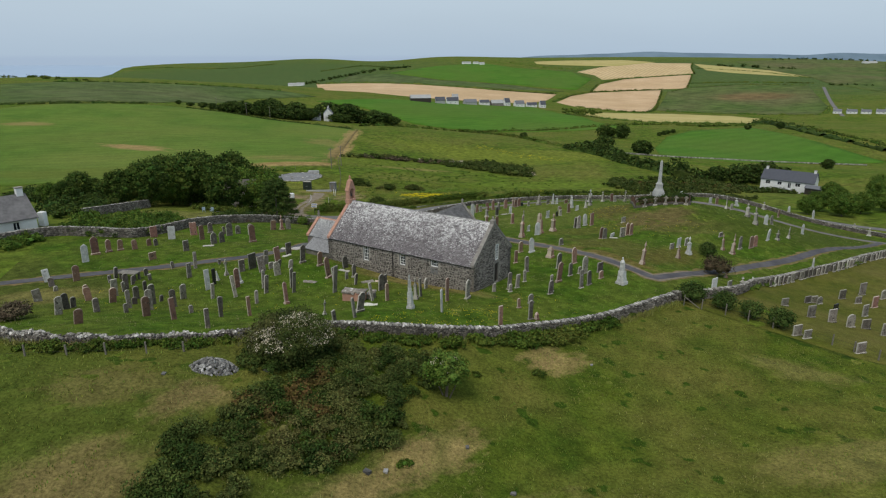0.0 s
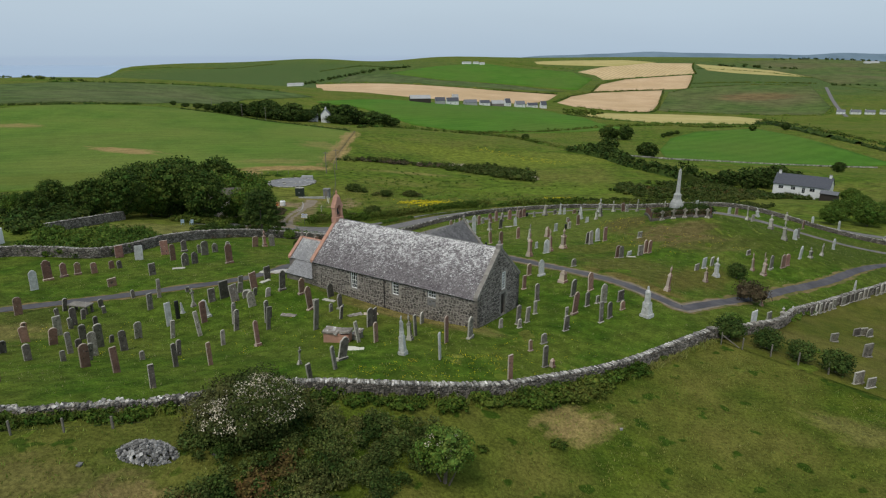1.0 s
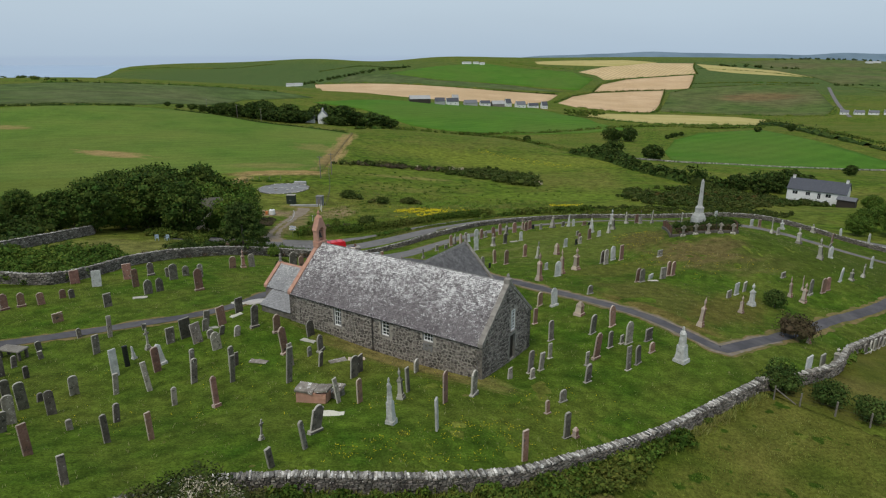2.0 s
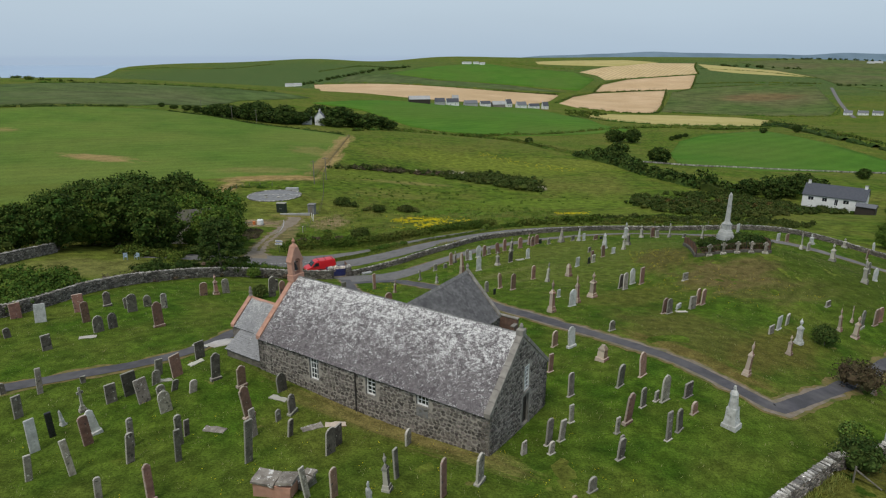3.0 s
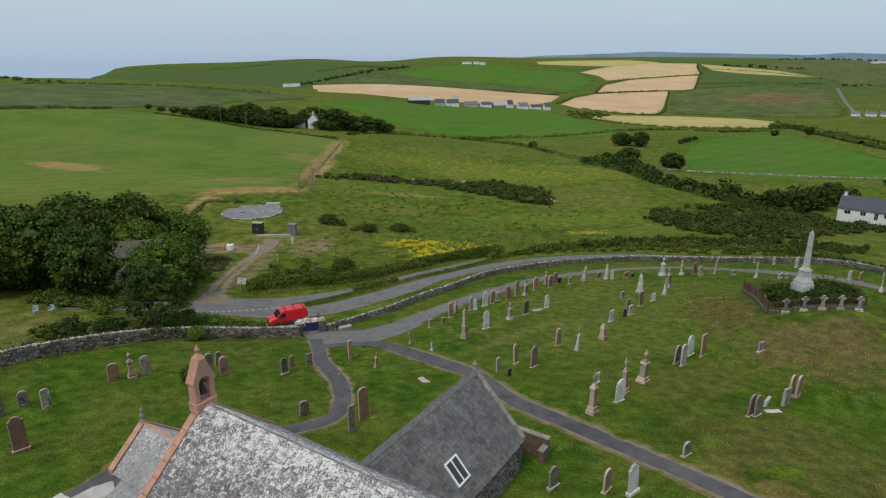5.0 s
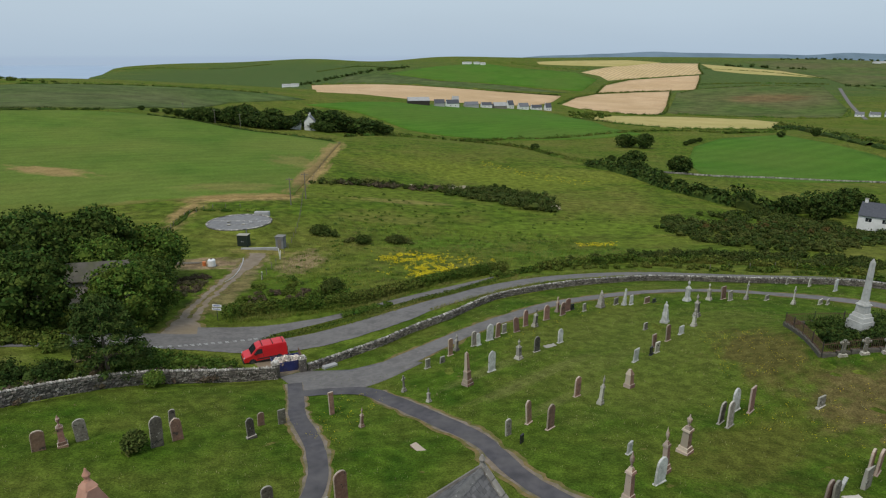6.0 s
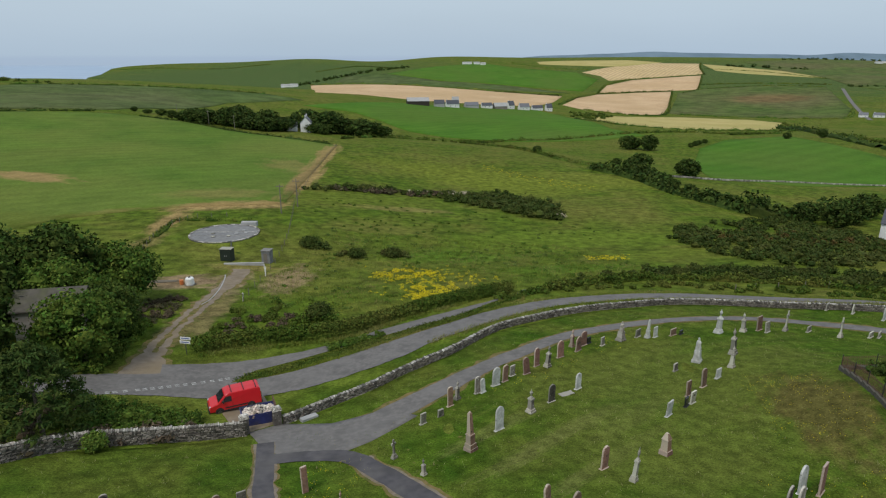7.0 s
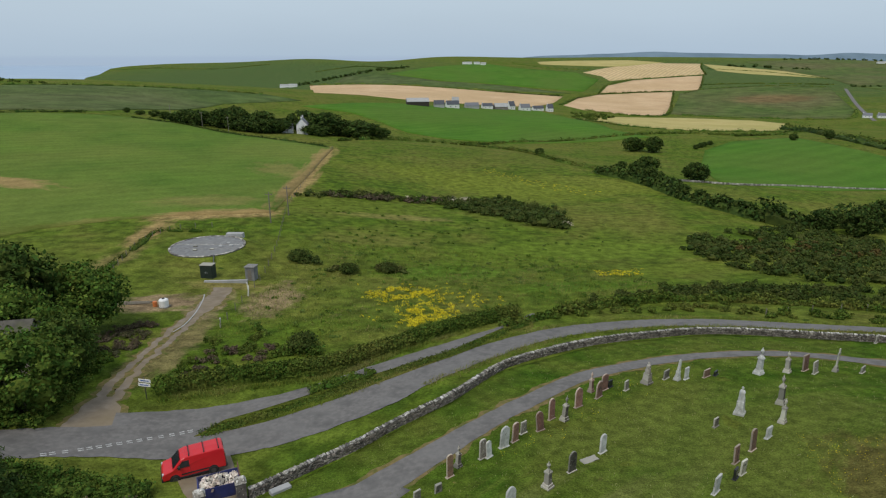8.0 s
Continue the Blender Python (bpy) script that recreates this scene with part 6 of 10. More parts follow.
# gravestones: x, y, shape and stone, height, width
WEST_STONES_A = [
    (-28.0, 43.8, "rr", 1.27, 0.73), (-18.1, 43.8, "fd", 1.61, 0.42), (-22.2, 47.2, "fr", 1.93, 0.54), (-32.4, 48.3, "rg", 1.63, 0.70), (-25.1, 48.5, "rr", 1.83, 0.77), (-19.1, 49.3, "rd", 1.90, 0.42),
    (-16.8, 49.8, "fr", 1.82, 0.42), (-30.1, 49.9, "rd", 1.33, 0.58), (-27.6, 50.0, "rd", 0.87, 0.43), (-26.0, 50.5, "rd", 1.44, 0.47), (-33.4, 51.0, "rd", 1.56, 0.69), (-22.5, 51.3, "rg", 0.75, 0.42),
    (-33.3, 51.8, "rd", 1.06, 0.55), (-26.5, 51.9, "rg", 1.98, 0.73), (-28.5, 52.3, "rg", 1.79, 0.49), (-20.4, 52.7, "rd", 1.33, 0.46), (-25.1, 53.7, "rd", 1.73, 0.64), (-37.8, 53.9, "fg", 1.25, 0.78),
    (-29.0, 54.2, "rd", 0.74, 0.56), (-27.4, 54.4, "rd", 2.23, 0.73), (-31.2, 54.5, "rr", 1.56, 0.73), (-33.6, 54.8, "rr", 1.39, 0.69), (-14.9, 55.0, "sr", 2.14, 0.55), (-17.9, 55.4, "rg", 1.38, 0.42),
]
WEST_STONES_B = [
    (-27.2, 55.7, "rd", 0.68, 0.42), (-29.8, 56.2, "rd", 1.36, 0.63), (-32.2, 56.8, "fg", 1.82, 0.72), (-35.2, 57.0, "rr", 1.04, 0.54), (-25.6, 57.0, "rg", 1.72, 0.74), (-22.8, 57.2, "fg", 1.64, 0.42),
    (-38.5, 57.7, "rg", 0.58, 0.49), (-20.7, 57.8, "fg", 2.28, 0.43), (-32.2, 58.6, "rd", 1.09, 0.43), (-18.0, 59.0, "rd", 1.96, 0.55), (-15.2, 59.1, "fg", 2.26, 0.45), (-39.8, 59.2, "rd", 0.95, 0.62),
    (-30.5, 59.4, "rd", 1.06, 0.42), (-32.4, 59.4, "rd", 1.68, 0.67), (-24.3, 60.1, "fw", 2.22, 0.65), (-41.1, 60.6, "fw", 1.39, 0.69), (-18.7, 60.6, "rg", 2.03, 0.44), (-15.8, 60.8, "rd", 2.23, 0.50),
    (-21.5, 60.9, "rr", 2.25, 0.66), (-32.5, 61.0, "rd", 0.99, 0.45), (-35.0, 61.3, "rd", 0.89, 0.42), (-38.5, 61.3, "rr", 1.71, 0.77), (-24.2, 61.7, "fk", 1.84, 0.42), (-15.8, 61.8, "fd", 1.13, 0.42),
]
WEST_STONES_C = [
    (-21.6, 62.1, "sw", 1.84, 0.62), (-31.5, 62.7, "bd", 0.72, 0.42), (-35.2, 62.8, "rd", 1.32, 0.47), (-24.3, 63.0, "ow", 1.16, 0.42), (-27.7, 63.8, "fg", 1.67, 0.64), (-32.5, 64.1, "rd", 0.89, 0.53),
    (-18.2, 64.5, "pg", 1.61, 0.92), (-23.9, 64.6, "cg", 1.83, 0.64), (-22.5, 65.7, "fd", 1.40, 0.83), (-20.2, 65.7, "fg", 1.79, 0.98), (-30.7, 66.7, "rd", 0.82, 0.42), (-19.5, 66.7, "rg", 0.79, 0.71),
    (-21.6, 66.7, "fd", 1.94, 1.05), (-28.2, 66.9, "fg", 1.92, 0.42), (-17.4, 67.0, "rg", 0.96, 0.61), (-18.8, 67.2, "rd", 0.80, 0.57), (-41.2, 67.9, "pw", 2.18, 0.84), (-14.2, 67.9, "sr", 1.80, 0.84),
    (-20.5, 68.1, "rg", 1.09, 0.70), (-26.0, 68.4, "bd", 0.52, 0.42), (-16.4, 68.8, "sd", 2.18, 0.84), (-19.4, 69.3, "fr", 1.74, 1.04), (-20.9, 69.4, "fg", 1.32, 0.68), (-34.4, 69.9, "fr", 0.97, 1.00),
]
BANK_STONES_A = [
    (-41.7, 71.0, "sr", 2.29, 1.05), (-40.8, 72.3, "sr", 1.64, 0.79), (-18.9, 72.4, "fd", 1.46, 0.96), (-39.9, 73.3, "sr", 1.49, 0.75), (-32.1, 74.1, "fd", 1.38, 0.83), (-38.5, 74.1, "rr", 1.33, 0.70),
    (-37.7, 76.2, "rr", 0.94, 0.66), (-36.9, 76.4, "rd", 0.94, 0.60), (-30.2, 78.4, "pd", 1.60, 1.01), (-29.5, 79.5, "pd", 1.49, 0.89), (-25.6, 80.1, "sr", 2.47, 1.05), (-36.6, 80.4, "fw", 1.79, 1.05),
    (-32.7, 80.9, "rr", 2.07, 0.76), (-39.3, 81.1, "fr", 1.53, 1.05), (-34.9, 83.7, "fr", 1.87, 1.05), (-30.2, 84.5, "rd", 1.89, 1.05), (-31.3, 85.5, "rd", 1.16, 0.46), (-33.4, 85.9, "sd", 1.60, 0.83),
    (-27.8, 86.1, "rg", 1.62, 0.73), (-29.6, 86.4, "pd", 1.29, 0.84), (-26.0, 91.7, "rr", 1.59, 0.93), (-24.9, 92.5, "dr", 2.41, 0.76), (-18.9, 93.2, "pd", 2.48, 0.95), (-24.1, 93.4, "rg", 1.77, 0.90),
]
BANK_STONES_B = [
    (-18.0, 94.4, "pr", 1.81, 0.88), (-19.4, 96.7, "rd", 1.44, 0.55),
]
FRONT_STONES = [
    (-8.7, 46.0, "fd", 1.32, 0.42), (-7.4, 48.1, "rg", 1.90, 0.42), (4.9, 48.6, "fr", 2.04, 0.50), (-10.2, 49.3, "cg", 1.42, 0.42), (-7.3, 50.2, "sd", 1.86, 1.01), (-0.1, 50.9, "fw", 2.08, 0.57),
    (-2.9, 51.5, "aw", 3.40, 0.59), (-5.3, 55.0, "rr", 1.75, 0.68), (-6.7, 55.0, "fg", 1.84, 0.45), (0.4, 55.2, "rr", 2.45, 0.75), (-2.6, 55.7, "dd", 2.42, 0.58), (2.4, 56.8, "sg", 2.06, 0.96),
    (-2.2, 57.1, "fd", 1.92, 0.47), (-11.0, 58.9, "fg", 2.94, 0.60), (-6.4, 59.9, "rd", 1.77, 0.92), (-6.1, 61.0, "fd", 1.55, 0.80), (-1.8, 61.3, "rg", 1.20, 0.73), (-11.5, 61.8, "fg", 1.87, 0.55),
    (-9.3, 61.9, "rd", 1.35, 0.49), (-10.5, 63.7, "rg", 0.84, 0.56), (-12.5, 64.0, "sr", 2.48, 0.92), (-9.8, 64.7, "sg", 1.55, 0.92), (-11.2, 67.6, "pd", 1.44, 0.98),
]
GABLE_STONES_A = [
    (7.9, 51.7, "rd", 1.87, 0.53), (8.5, 51.9, "qr", 0.70, 0.42), (7.2, 54.6, "rr", 0.97, 0.43), (8.6, 56.6, "rg", 0.96, 0.75), (11.1, 60.0, "rd", 1.52, 0.69), (5.3, 60.3, "bg", 0.87, 0.55),
    (7.0, 60.4, "rg", 0.92, 0.50), (11.4, 60.8, "rg", 1.18, 0.48), (7.0, 61.5, "rg", 1.90, 0.66), (7.9, 62.0, "fg", 1.56, 0.59), (14.8, 62.2, "fg", 2.10, 0.58), (11.7, 62.9, "fg", 1.24, 0.42),
    (15.9, 63.3, "rd", 1.63, 0.88), (19.6, 63.9, "aw", 3.06, 1.03), (12.7, 64.1, "sr", 2.36, 0.95), (9.0, 64.3, "fg", 1.36, 0.47), (17.7, 65.4, "rr", 0.93, 0.81), (14.4, 66.2, "rd", 1.52, 0.68),
    (15.6, 67.0, "fg", 0.81, 0.57), (16.2, 67.0, "pg", 2.09, 1.05), (18.1, 67.6, "fd", 1.18, 1.05), (9.7, 68.0, "rd", 1.93, 0.72), (13.6, 69.2, "rd", 1.87, 0.99), (15.8, 70.8, "pr", 2.04, 1.05),
]
GABLE_STONES_B = [
    (8.9, 72.1, "fr", 1.59, 0.57), (13.4, 73.8, "qr", 1.40, 0.91), (11.5, 76.7, "sw", 1.96, 1.05), (10.1, 77.1, "rr", 1.49, 0.94), (7.1, 77.5, "sg", 1.57, 0.90), (16.0, 80.5, "rd", 0.99, 0.89),
]
GATE_STONES = [
    (-5.7, 84.4, "fg", 2.03, 0.63), (11.4, 86.2, "dr", 3.40, 0.82), (-5.1, 86.4, "rr", 2.60, 0.98), (-9.5, 86.7, "rd", 1.26, 0.80), (13.9, 88.2, "pw", 1.95, 1.05), (14.7, 89.5, "dr", 3.17, 0.67),
    (13.1, 91.7, "fw", 0.93, 0.62), (16.9, 92.0, "dr", 2.98, 1.00), (6.2, 93.4, "fk", 0.70, 0.45), (5.4, 94.6, "rg", 1.35, 0.61), (-13.1, 95.3, "sd", 1.68, 0.72), (8.5, 95.4, "pr", 1.99, 0.92),
    (7.1, 96.4, "pr", 1.91, 0.72), (-5.4, 97.3, "dr", 1.70, 0.42), (-13.1, 97.6, "rr", 1.11, 0.61), (-11.6, 98.0, "fg", 1.30, 0.62), (13.2, 99.7, "dg", 2.64, 0.52), (-8.1, 99.9, "fr", 2.02, 0.53),
    (11.7, 101.3, "pr", 1.90, 0.77), (-0.4, 101.4, "dg", 1.36, 0.44), (16.6, 103.4, "qr", 1.66, 0.76), (-2.6, 104.0, "cg", 1.58, 0.62), (2.9, 104.4, "or", 3.27, 0.92),
]
ROAD_STONES_A = [
    (5.2, 107.2, "pw", 2.07, 0.95), (-0.7, 109.1, "fg", 1.00, 0.65), (19.0, 109.5, "fw", 1.36, 0.99), (8.0, 110.0, "dg", 2.16, 0.77), (0.7, 110.1, "bg", 0.62, 0.68), (21.0, 111.0, "fk", 0.89, 0.64),
    (21.7, 111.5, "fg", 1.17, 0.76), (1.5, 111.8, "rr", 1.83, 0.64), (10.0, 111.9, "pd", 1.71, 0.82), (21.9, 112.9, "fr", 1.43, 0.78), (2.1, 113.0, "dd", 1.81, 0.59), (3.9, 113.9, "rg", 1.65, 0.69),
    (4.4, 114.0, "rw", 1.36, 0.62), (23.8, 114.4, "rr", 1.80, 0.83), (12.8, 114.5, "rw", 1.54, 0.81), (5.6, 115.3, "pw", 1.86, 0.95), (25.7, 115.9, "fw", 0.95, 0.89), (6.5, 116.1, "rr", 1.70, 0.74),
    (7.3, 117.3, "fg", 1.12, 0.69), (8.7, 117.7, "pr", 1.74, 0.79), (27.8, 117.9, "dg", 2.24, 0.64), (22.7, 118.1, "fd", 0.80, 0.72), (10.9, 119.4, "dd", 2.34, 0.70), (9.9, 119.6, "pr", 1.97, 0.83),
]
ROAD_STONES_B = [
    (25.4, 119.9, "aw", 2.56, 0.86), (29.4, 121.1, "dd", 2.78, 0.82), (12.6, 121.9, "pr", 1.84, 1.00), (14.8, 123.8, "pr", 1.68, 1.05), (14.4, 125.0, "dr", 2.05, 0.60), (17.7, 125.3, "fg", 0.96, 0.60),
    (15.7, 125.4, "rr", 1.65, 1.00), (16.4, 126.0, "fk", 0.76, 0.70), (20.0, 126.7, "ag", 2.22, 0.89), (23.0, 127.2, "ow", 2.29, 0.62), (23.9, 127.3, "fw", 1.26, 0.69), (22.1, 127.6, "fg", 0.98, 0.91),
    (25.9, 127.6, "fr", 0.84, 1.05), (36.2, 127.7, "fg", 1.24, 1.05), (30.9, 127.8, "dw", 2.77, 0.90), (26.9, 127.9, "fk", 0.49, 0.74), (33.7, 128.0, "dg", 2.28, 0.74), (38.4, 128.2, "cg", 2.41, 0.80),
    (35.7, 128.5, "fr", 1.67, 1.05),
]
MOUND_STONES = [
    (29.2, 62.6, "fw", 1.98, 1.05), (32.5, 65.9, "fg", 1.07, 1.00), (34.6, 67.2, "dd", 1.56, 0.85), (37.0, 69.7, "ow", 1.27, 0.47), (24.2, 71.5, "dr", 2.93, 0.65), (34.6, 71.5, "cr", 1.58, 0.60),
    (30.7, 77.1, "dr", 1.88, 0.59), (33.3, 80.2, "dw", 2.54, 0.83), (31.6, 82.0, "bg", 0.84, 1.05), (33.1, 83.4, "fw", 1.40, 1.05), (34.7, 84.8, "bg", 1.15, 1.05), (22.9, 86.3, "rr", 1.70, 1.05),
    (23.4, 86.3, "rg", 1.59, 1.05), (25.0, 88.1, "bw", 0.59, 1.05), (26.5, 88.2, "bg", 1.46, 1.05), (27.6, 89.6, "rr", 1.90, 0.95), (28.2, 89.7, "rr", 1.85, 0.97), (21.7, 95.9, "rg", 2.05, 1.05),
    (21.3, 96.5, "rd", 1.79, 0.95), (29.4, 97.8, "fg", 0.92, 1.05), (24.3, 98.1, "fr", 2.09, 1.05), (23.3, 98.4, "pw", 2.03, 1.05),
]
EAST_STONES_A = [
    (50.6, 80.3, "ow", 2.38, 0.60), (40.9, 83.6, "dr", 2.46, 0.69), (40.0, 84.7, "dr", 2.45, 0.50), (43.0, 85.9, "sg", 2.01, 1.05), (45.1, 86.9, "rr", 1.86, 1.05), (42.7, 87.0, "cr", 1.81, 0.52),
    (46.1, 87.7, "rr", 1.71, 1.05), (41.9, 90.0, "fd", 0.71, 0.96), (49.5, 90.8, "pw", 1.84, 1.05), (51.5, 91.7, "dd", 1.59, 0.68), (54.3, 93.7, "cg", 1.81, 0.85), (50.8, 97.6, "dd", 3.06, 0.87),
    (53.8, 100.1, "pw", 1.72, 1.05), (62.3, 103.6, "pw", 1.79, 1.05), (60.7, 110.9, "rg", 1.80, 1.05), (82.4, 115.4, "dg", 1.65, 0.95), (58.7, 116.2, "dg", 2.86, 1.04), (81.9, 119.3, "dg", 1.71, 0.98),
    (57.7, 120.9, "fg", 1.14, 1.05), (56.9, 121.4, "cg", 2.63, 0.88), (67.6, 121.5, "rr", 1.73, 1.05), (56.3, 124.7, "fr", 1.41, 1.05), (60.5, 124.9, "dw", 1.76, 0.91), (55.3, 125.5, "fw", 1.18, 1.05),
]
EAST_STONES_B = [
    (42.9, 125.8, "cg", 2.26, 0.77), (46.2, 125.9, "fg", 0.67, 1.05), (47.1, 125.9, "fg", 0.66, 1.05), (67.2, 126.7, "dg", 1.67, 0.92), (40.8, 127.9, "fg", 0.69, 1.05), (78.7, 128.0, "pw", 2.18, 1.05),
    (74.3, 129.6, "pw", 1.84, 1.05), (51.3, 131.2, "fw", 1.56, 1.05), (49.8, 134.3, "pg", 1.18, 1.05), (48.2, 136.7, "fg", 0.99, 1.05),
]
NEW_STONES = [
    (37.4, 50.3, "fg", 1.06, 1.05), (33.9, 52.7, "fg", 0.89, 0.93), (33.3, 53.3, "fg", 1.12, 1.05), (44.2, 56.8, "fg", 1.35, 0.73), (41.7, 58.3, "rg", 1.44, 1.05), (43.6, 58.7, "fd", 1.09, 1.05),
    (40.4, 59.3, "fg", 1.47, 1.05), (38.5, 59.9, "fg", 1.36, 1.05), (37.5, 63.2, "fg", 0.91, 0.89), (47.8, 64.9, "fg", 1.39, 1.05), (45.6, 66.7, "fk", 0.68, 0.81), (42.6, 67.4, "fd", 0.89, 0.99),
    (44.4, 68.0, "rg", 0.97, 1.05), (43.8, 68.1, "fg", 0.90, 0.90), (51.9, 69.2, "fr", 1.47, 1.05), (50.7, 70.4, "fg", 0.93, 1.00), (49.5, 71.7, "fd", 1.23, 1.05), (55.4, 72.7, "rg", 1.24, 0.95),
    (53.4, 73.8, "fg", 1.70, 1.05),
]

sr = random.Random(21)
for rows, group in ((WEST_STONES_A, "graves west of the church"), (WEST_STONES_B, "graves west of the church"), (WEST_STONES_C, "graves west of the church"), (BANK_STONES_A, "graves below the boundary wall"), (BANK_STONES_B, "graves below the boundary wall"), (FRONT_STONES, "graves before the church"), (GABLE_STONES_A, "graves by the gable"), (GABLE_STONES_B, "graves by the gable"), (GATE_STONES, "graves near the gate"), (ROAD_STONES_A, "upper graves by the path"), (ROAD_STONES_B, "upper graves by the path"), (MOUND_STONES, "graves round the mound"), (EAST_STONES_A, "graves on the east slope"), (EAST_STONES_B, "graves on the east slope"), (NEW_STONES, "newer cemetery plots")):
    for x, y, code, h, w in rows:
        new_plot = rows is NEW_STONES
        face = 18 if new_plot else 50 if x < -14 and y < 80 else 40 if x > 4 or y > 80 else 62
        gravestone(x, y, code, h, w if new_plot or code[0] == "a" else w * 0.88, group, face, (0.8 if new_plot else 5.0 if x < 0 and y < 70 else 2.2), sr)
# headstones set up against the right-hand wall
wall_line = curve_through([(38.4, 71), (48.2, 78.6), (57.6, 84.5), (71.5, 95.5), (84, 106)], 1.15)
for i, q in enumerate(wall_line[3:-6]):
    if sr.random() < 0.8:
        d = (wall_line[i + 4] - q).normalized()
        s = q + Vector((d.y, -d.x)) * 0.5
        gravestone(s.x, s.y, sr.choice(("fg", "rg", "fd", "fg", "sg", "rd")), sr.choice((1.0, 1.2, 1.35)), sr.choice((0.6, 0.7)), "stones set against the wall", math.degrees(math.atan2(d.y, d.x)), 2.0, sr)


def rough(bm, amount, seed):
    """Wear: cut the faces finer and push the points about."""
    bmesh.ops.subdivide_edges(bm, edges=[e for e in bm.edges if e.calc_length() > 0.25], cuts=3, use_grid_fill=True)
    for v in bm.verts:
        k = noise.noise_vector(v.co * 3.1 + Vector((seed, 0, 0)))
        v.co += k * amount
    return bm


def table_tomb(x, y, turn, length, width, height, mt, label):
    ob = thing("table_tomb", pose(x, y, ground(x, y), 0, 1.5, turn), label, "tomb")
    part("chest", rough(box(bmesh.new(), -length / 2 + 0.1, length / 2 - 0.1, -width / 2 + 0.1, width / 2 - 0.1, -0.2, height - 0.12), 0.05, x), mt, ob)
    # the slab has cracked across and its halves have slipped
    for k, (a, b, dz, tip) in enumerate(((-0.5, 0.06, 0.0, 2.0), (0.1, 0.5, 0.05, -5.0))):
        bm = rough(box(bmesh.new(), a * length, b * length, -width / 2, width / 2, -0.07, 0.07), 0.055, k + y)
        part("ledger_slab", bm, M["tomb_lichen"], ob, "cracked lichened ledger slab", m=pose(0, 0.05 * k, height - 0.04 + dz, tip, tip * 0.8, 4 * k))
    return ob


def leg_tomb(x, y, turn):
    ob = thing("table_tomb", pose(x, y, ground(x, y), 0, 0, turn), "grey slab table tomb on stone legs", "tomb")
    part("ledger_slab", box(bmesh.new(), -1.05, 1.05, -0.5, 0.5, 0.72, 0.86, 0.03), M["concrete_dark"], ob)
    for a in (-0.85, 0.85):
        for b in (-0.35, 0.35):
            part("leg", box(bmesh.new(), a - 0.1, a + 0.1, b - 0.1, b + 0.1, -0.2, 0.72, 0.02), M["g_dark"], ob)
    return ob


leg_tomb(-33.6, 62.7, -12)
table_tomb(-8.5, 55.5, -12, 2.3, 1.15, 0.95, M["sandstone"], "red sandstone chest tomb with cracked slab")
table_tomb(-7.0, 56.2, 62, 1.2, 0.7, 0.6, M["g_grey"], "small broken grey chest tomb")


def ledger(x, y, turn, mt):
    k = noise.noise((x, y, 0.5))
    bm = rough(box(bmesh.new(), -0.72 - 0.2 * k, 0.66, -0.27, 0.27 + 0.1 * k, -0.14, 0.08), 0.07, x + y)
    tagged(part("grave_slab", bm, mt, m=pose(x, y, ground(x, y), 3 + 6 * k, 2 - 5 * k, turn)), "flat worn grave slab lying in grass", "gravestone", "fallen slabs")


for x, y, a, k in ((-14.2, 62.4, -10, "tomb_lichen"), (-8.1, 63.0, 30, "tomb_lichen"), (-6.7, 63.5, 10, "g_red"), (-11.2, 66.5, -20, "g_grey"), (-6.7, 52.9, -5, "g_grey"), (11.6, 113.4, 30, "g_grey"), (24.9, 87.0, 10, "g_grey"), (-20.2, 68.6, 20, "g_grey"), (-30.4, 77.0, 20, "g_grey"), (-18.9, 71.5, 60, "g_grey"), (-0.9, 93.3, -50, "g_red"), (-19.8, 74.8, -30, "g_grey")):
    ledger(x, y, a, M[k])

# walled burial plot behind the rear wing
plot = thing("burial_enclosure", church_at @ Matrix.Translation((10.8, 18.8, 0)), "small roofless red-brown burial enclosure with coping", "enclosure")
for nm, q, top in (("back_wall", (-1.6, 1.4, 0.8, 1.12), 0.15), ("side_wall", (-1.6, -1.3, -0.85, 0.797), 0.15), ("side_wall", (1.1, 1.4, 0.1, 0.797), -0.35)):
    part(nm, box(bmesh.new(), *q, -3.2, top, 0.02), M["red_rubble"], plot)
    part("coping_stone", box(bmesh.new(), q[0] - 0.05, q[1] + 0.05, q[2] - 0.05, q[3] + 0.04, top + 0.002, top + 0.13, 0.03), M["coping"], plot)

# ---- the obelisk and its railed mound ----
gx0, gy0 = 38.0, 107.4
ob = thing("memorial_obelisk", pose(gx0, gy0, 2.3, 0, 0, 20), "tall pale granite obelisk on a stepped plinth", "monument")
bm = frustum(bmesh.new(), 1.6, 1.6, 1.5, 1.5, -2.4, -0.2)
frustum(bm, 1.36, 1.36, 1.28, 1.28, -0.2, 0.2)
frustum(bm, 1.12, 1.12, 1.0, 1.0, 0.2, 0.52)
part("stepped_base", bm, M["obelisk"], ob)
bm = frustum(bmesh.new(), 0.86, 0.86, 0.8, 0.8, 0.52, 1.25)
frustum(bm, 0.94, 0.94, 0.84, 0.84, 1.25, 1.38)
frustum(bm, 0.7, 0.7, 0.56, 0.56, 1.38, 1.6)
part("die", bm, M["obelisk"], ob)
bm = frustum(bmesh.new(), 0.46, 0.46, 0.3, 0.3, 1.6, 5.2)
frustum(bm, 0.3, 0.3, 0.03, 0.03, 5.2, 5.55)
part("shaft", bm, M["obelisk"], ob, "pale lichened shaft")
CROSSES = [(34.7 + 1.68 * i, 104.1 - 0.2 * i) for i in range(5)]
first = None
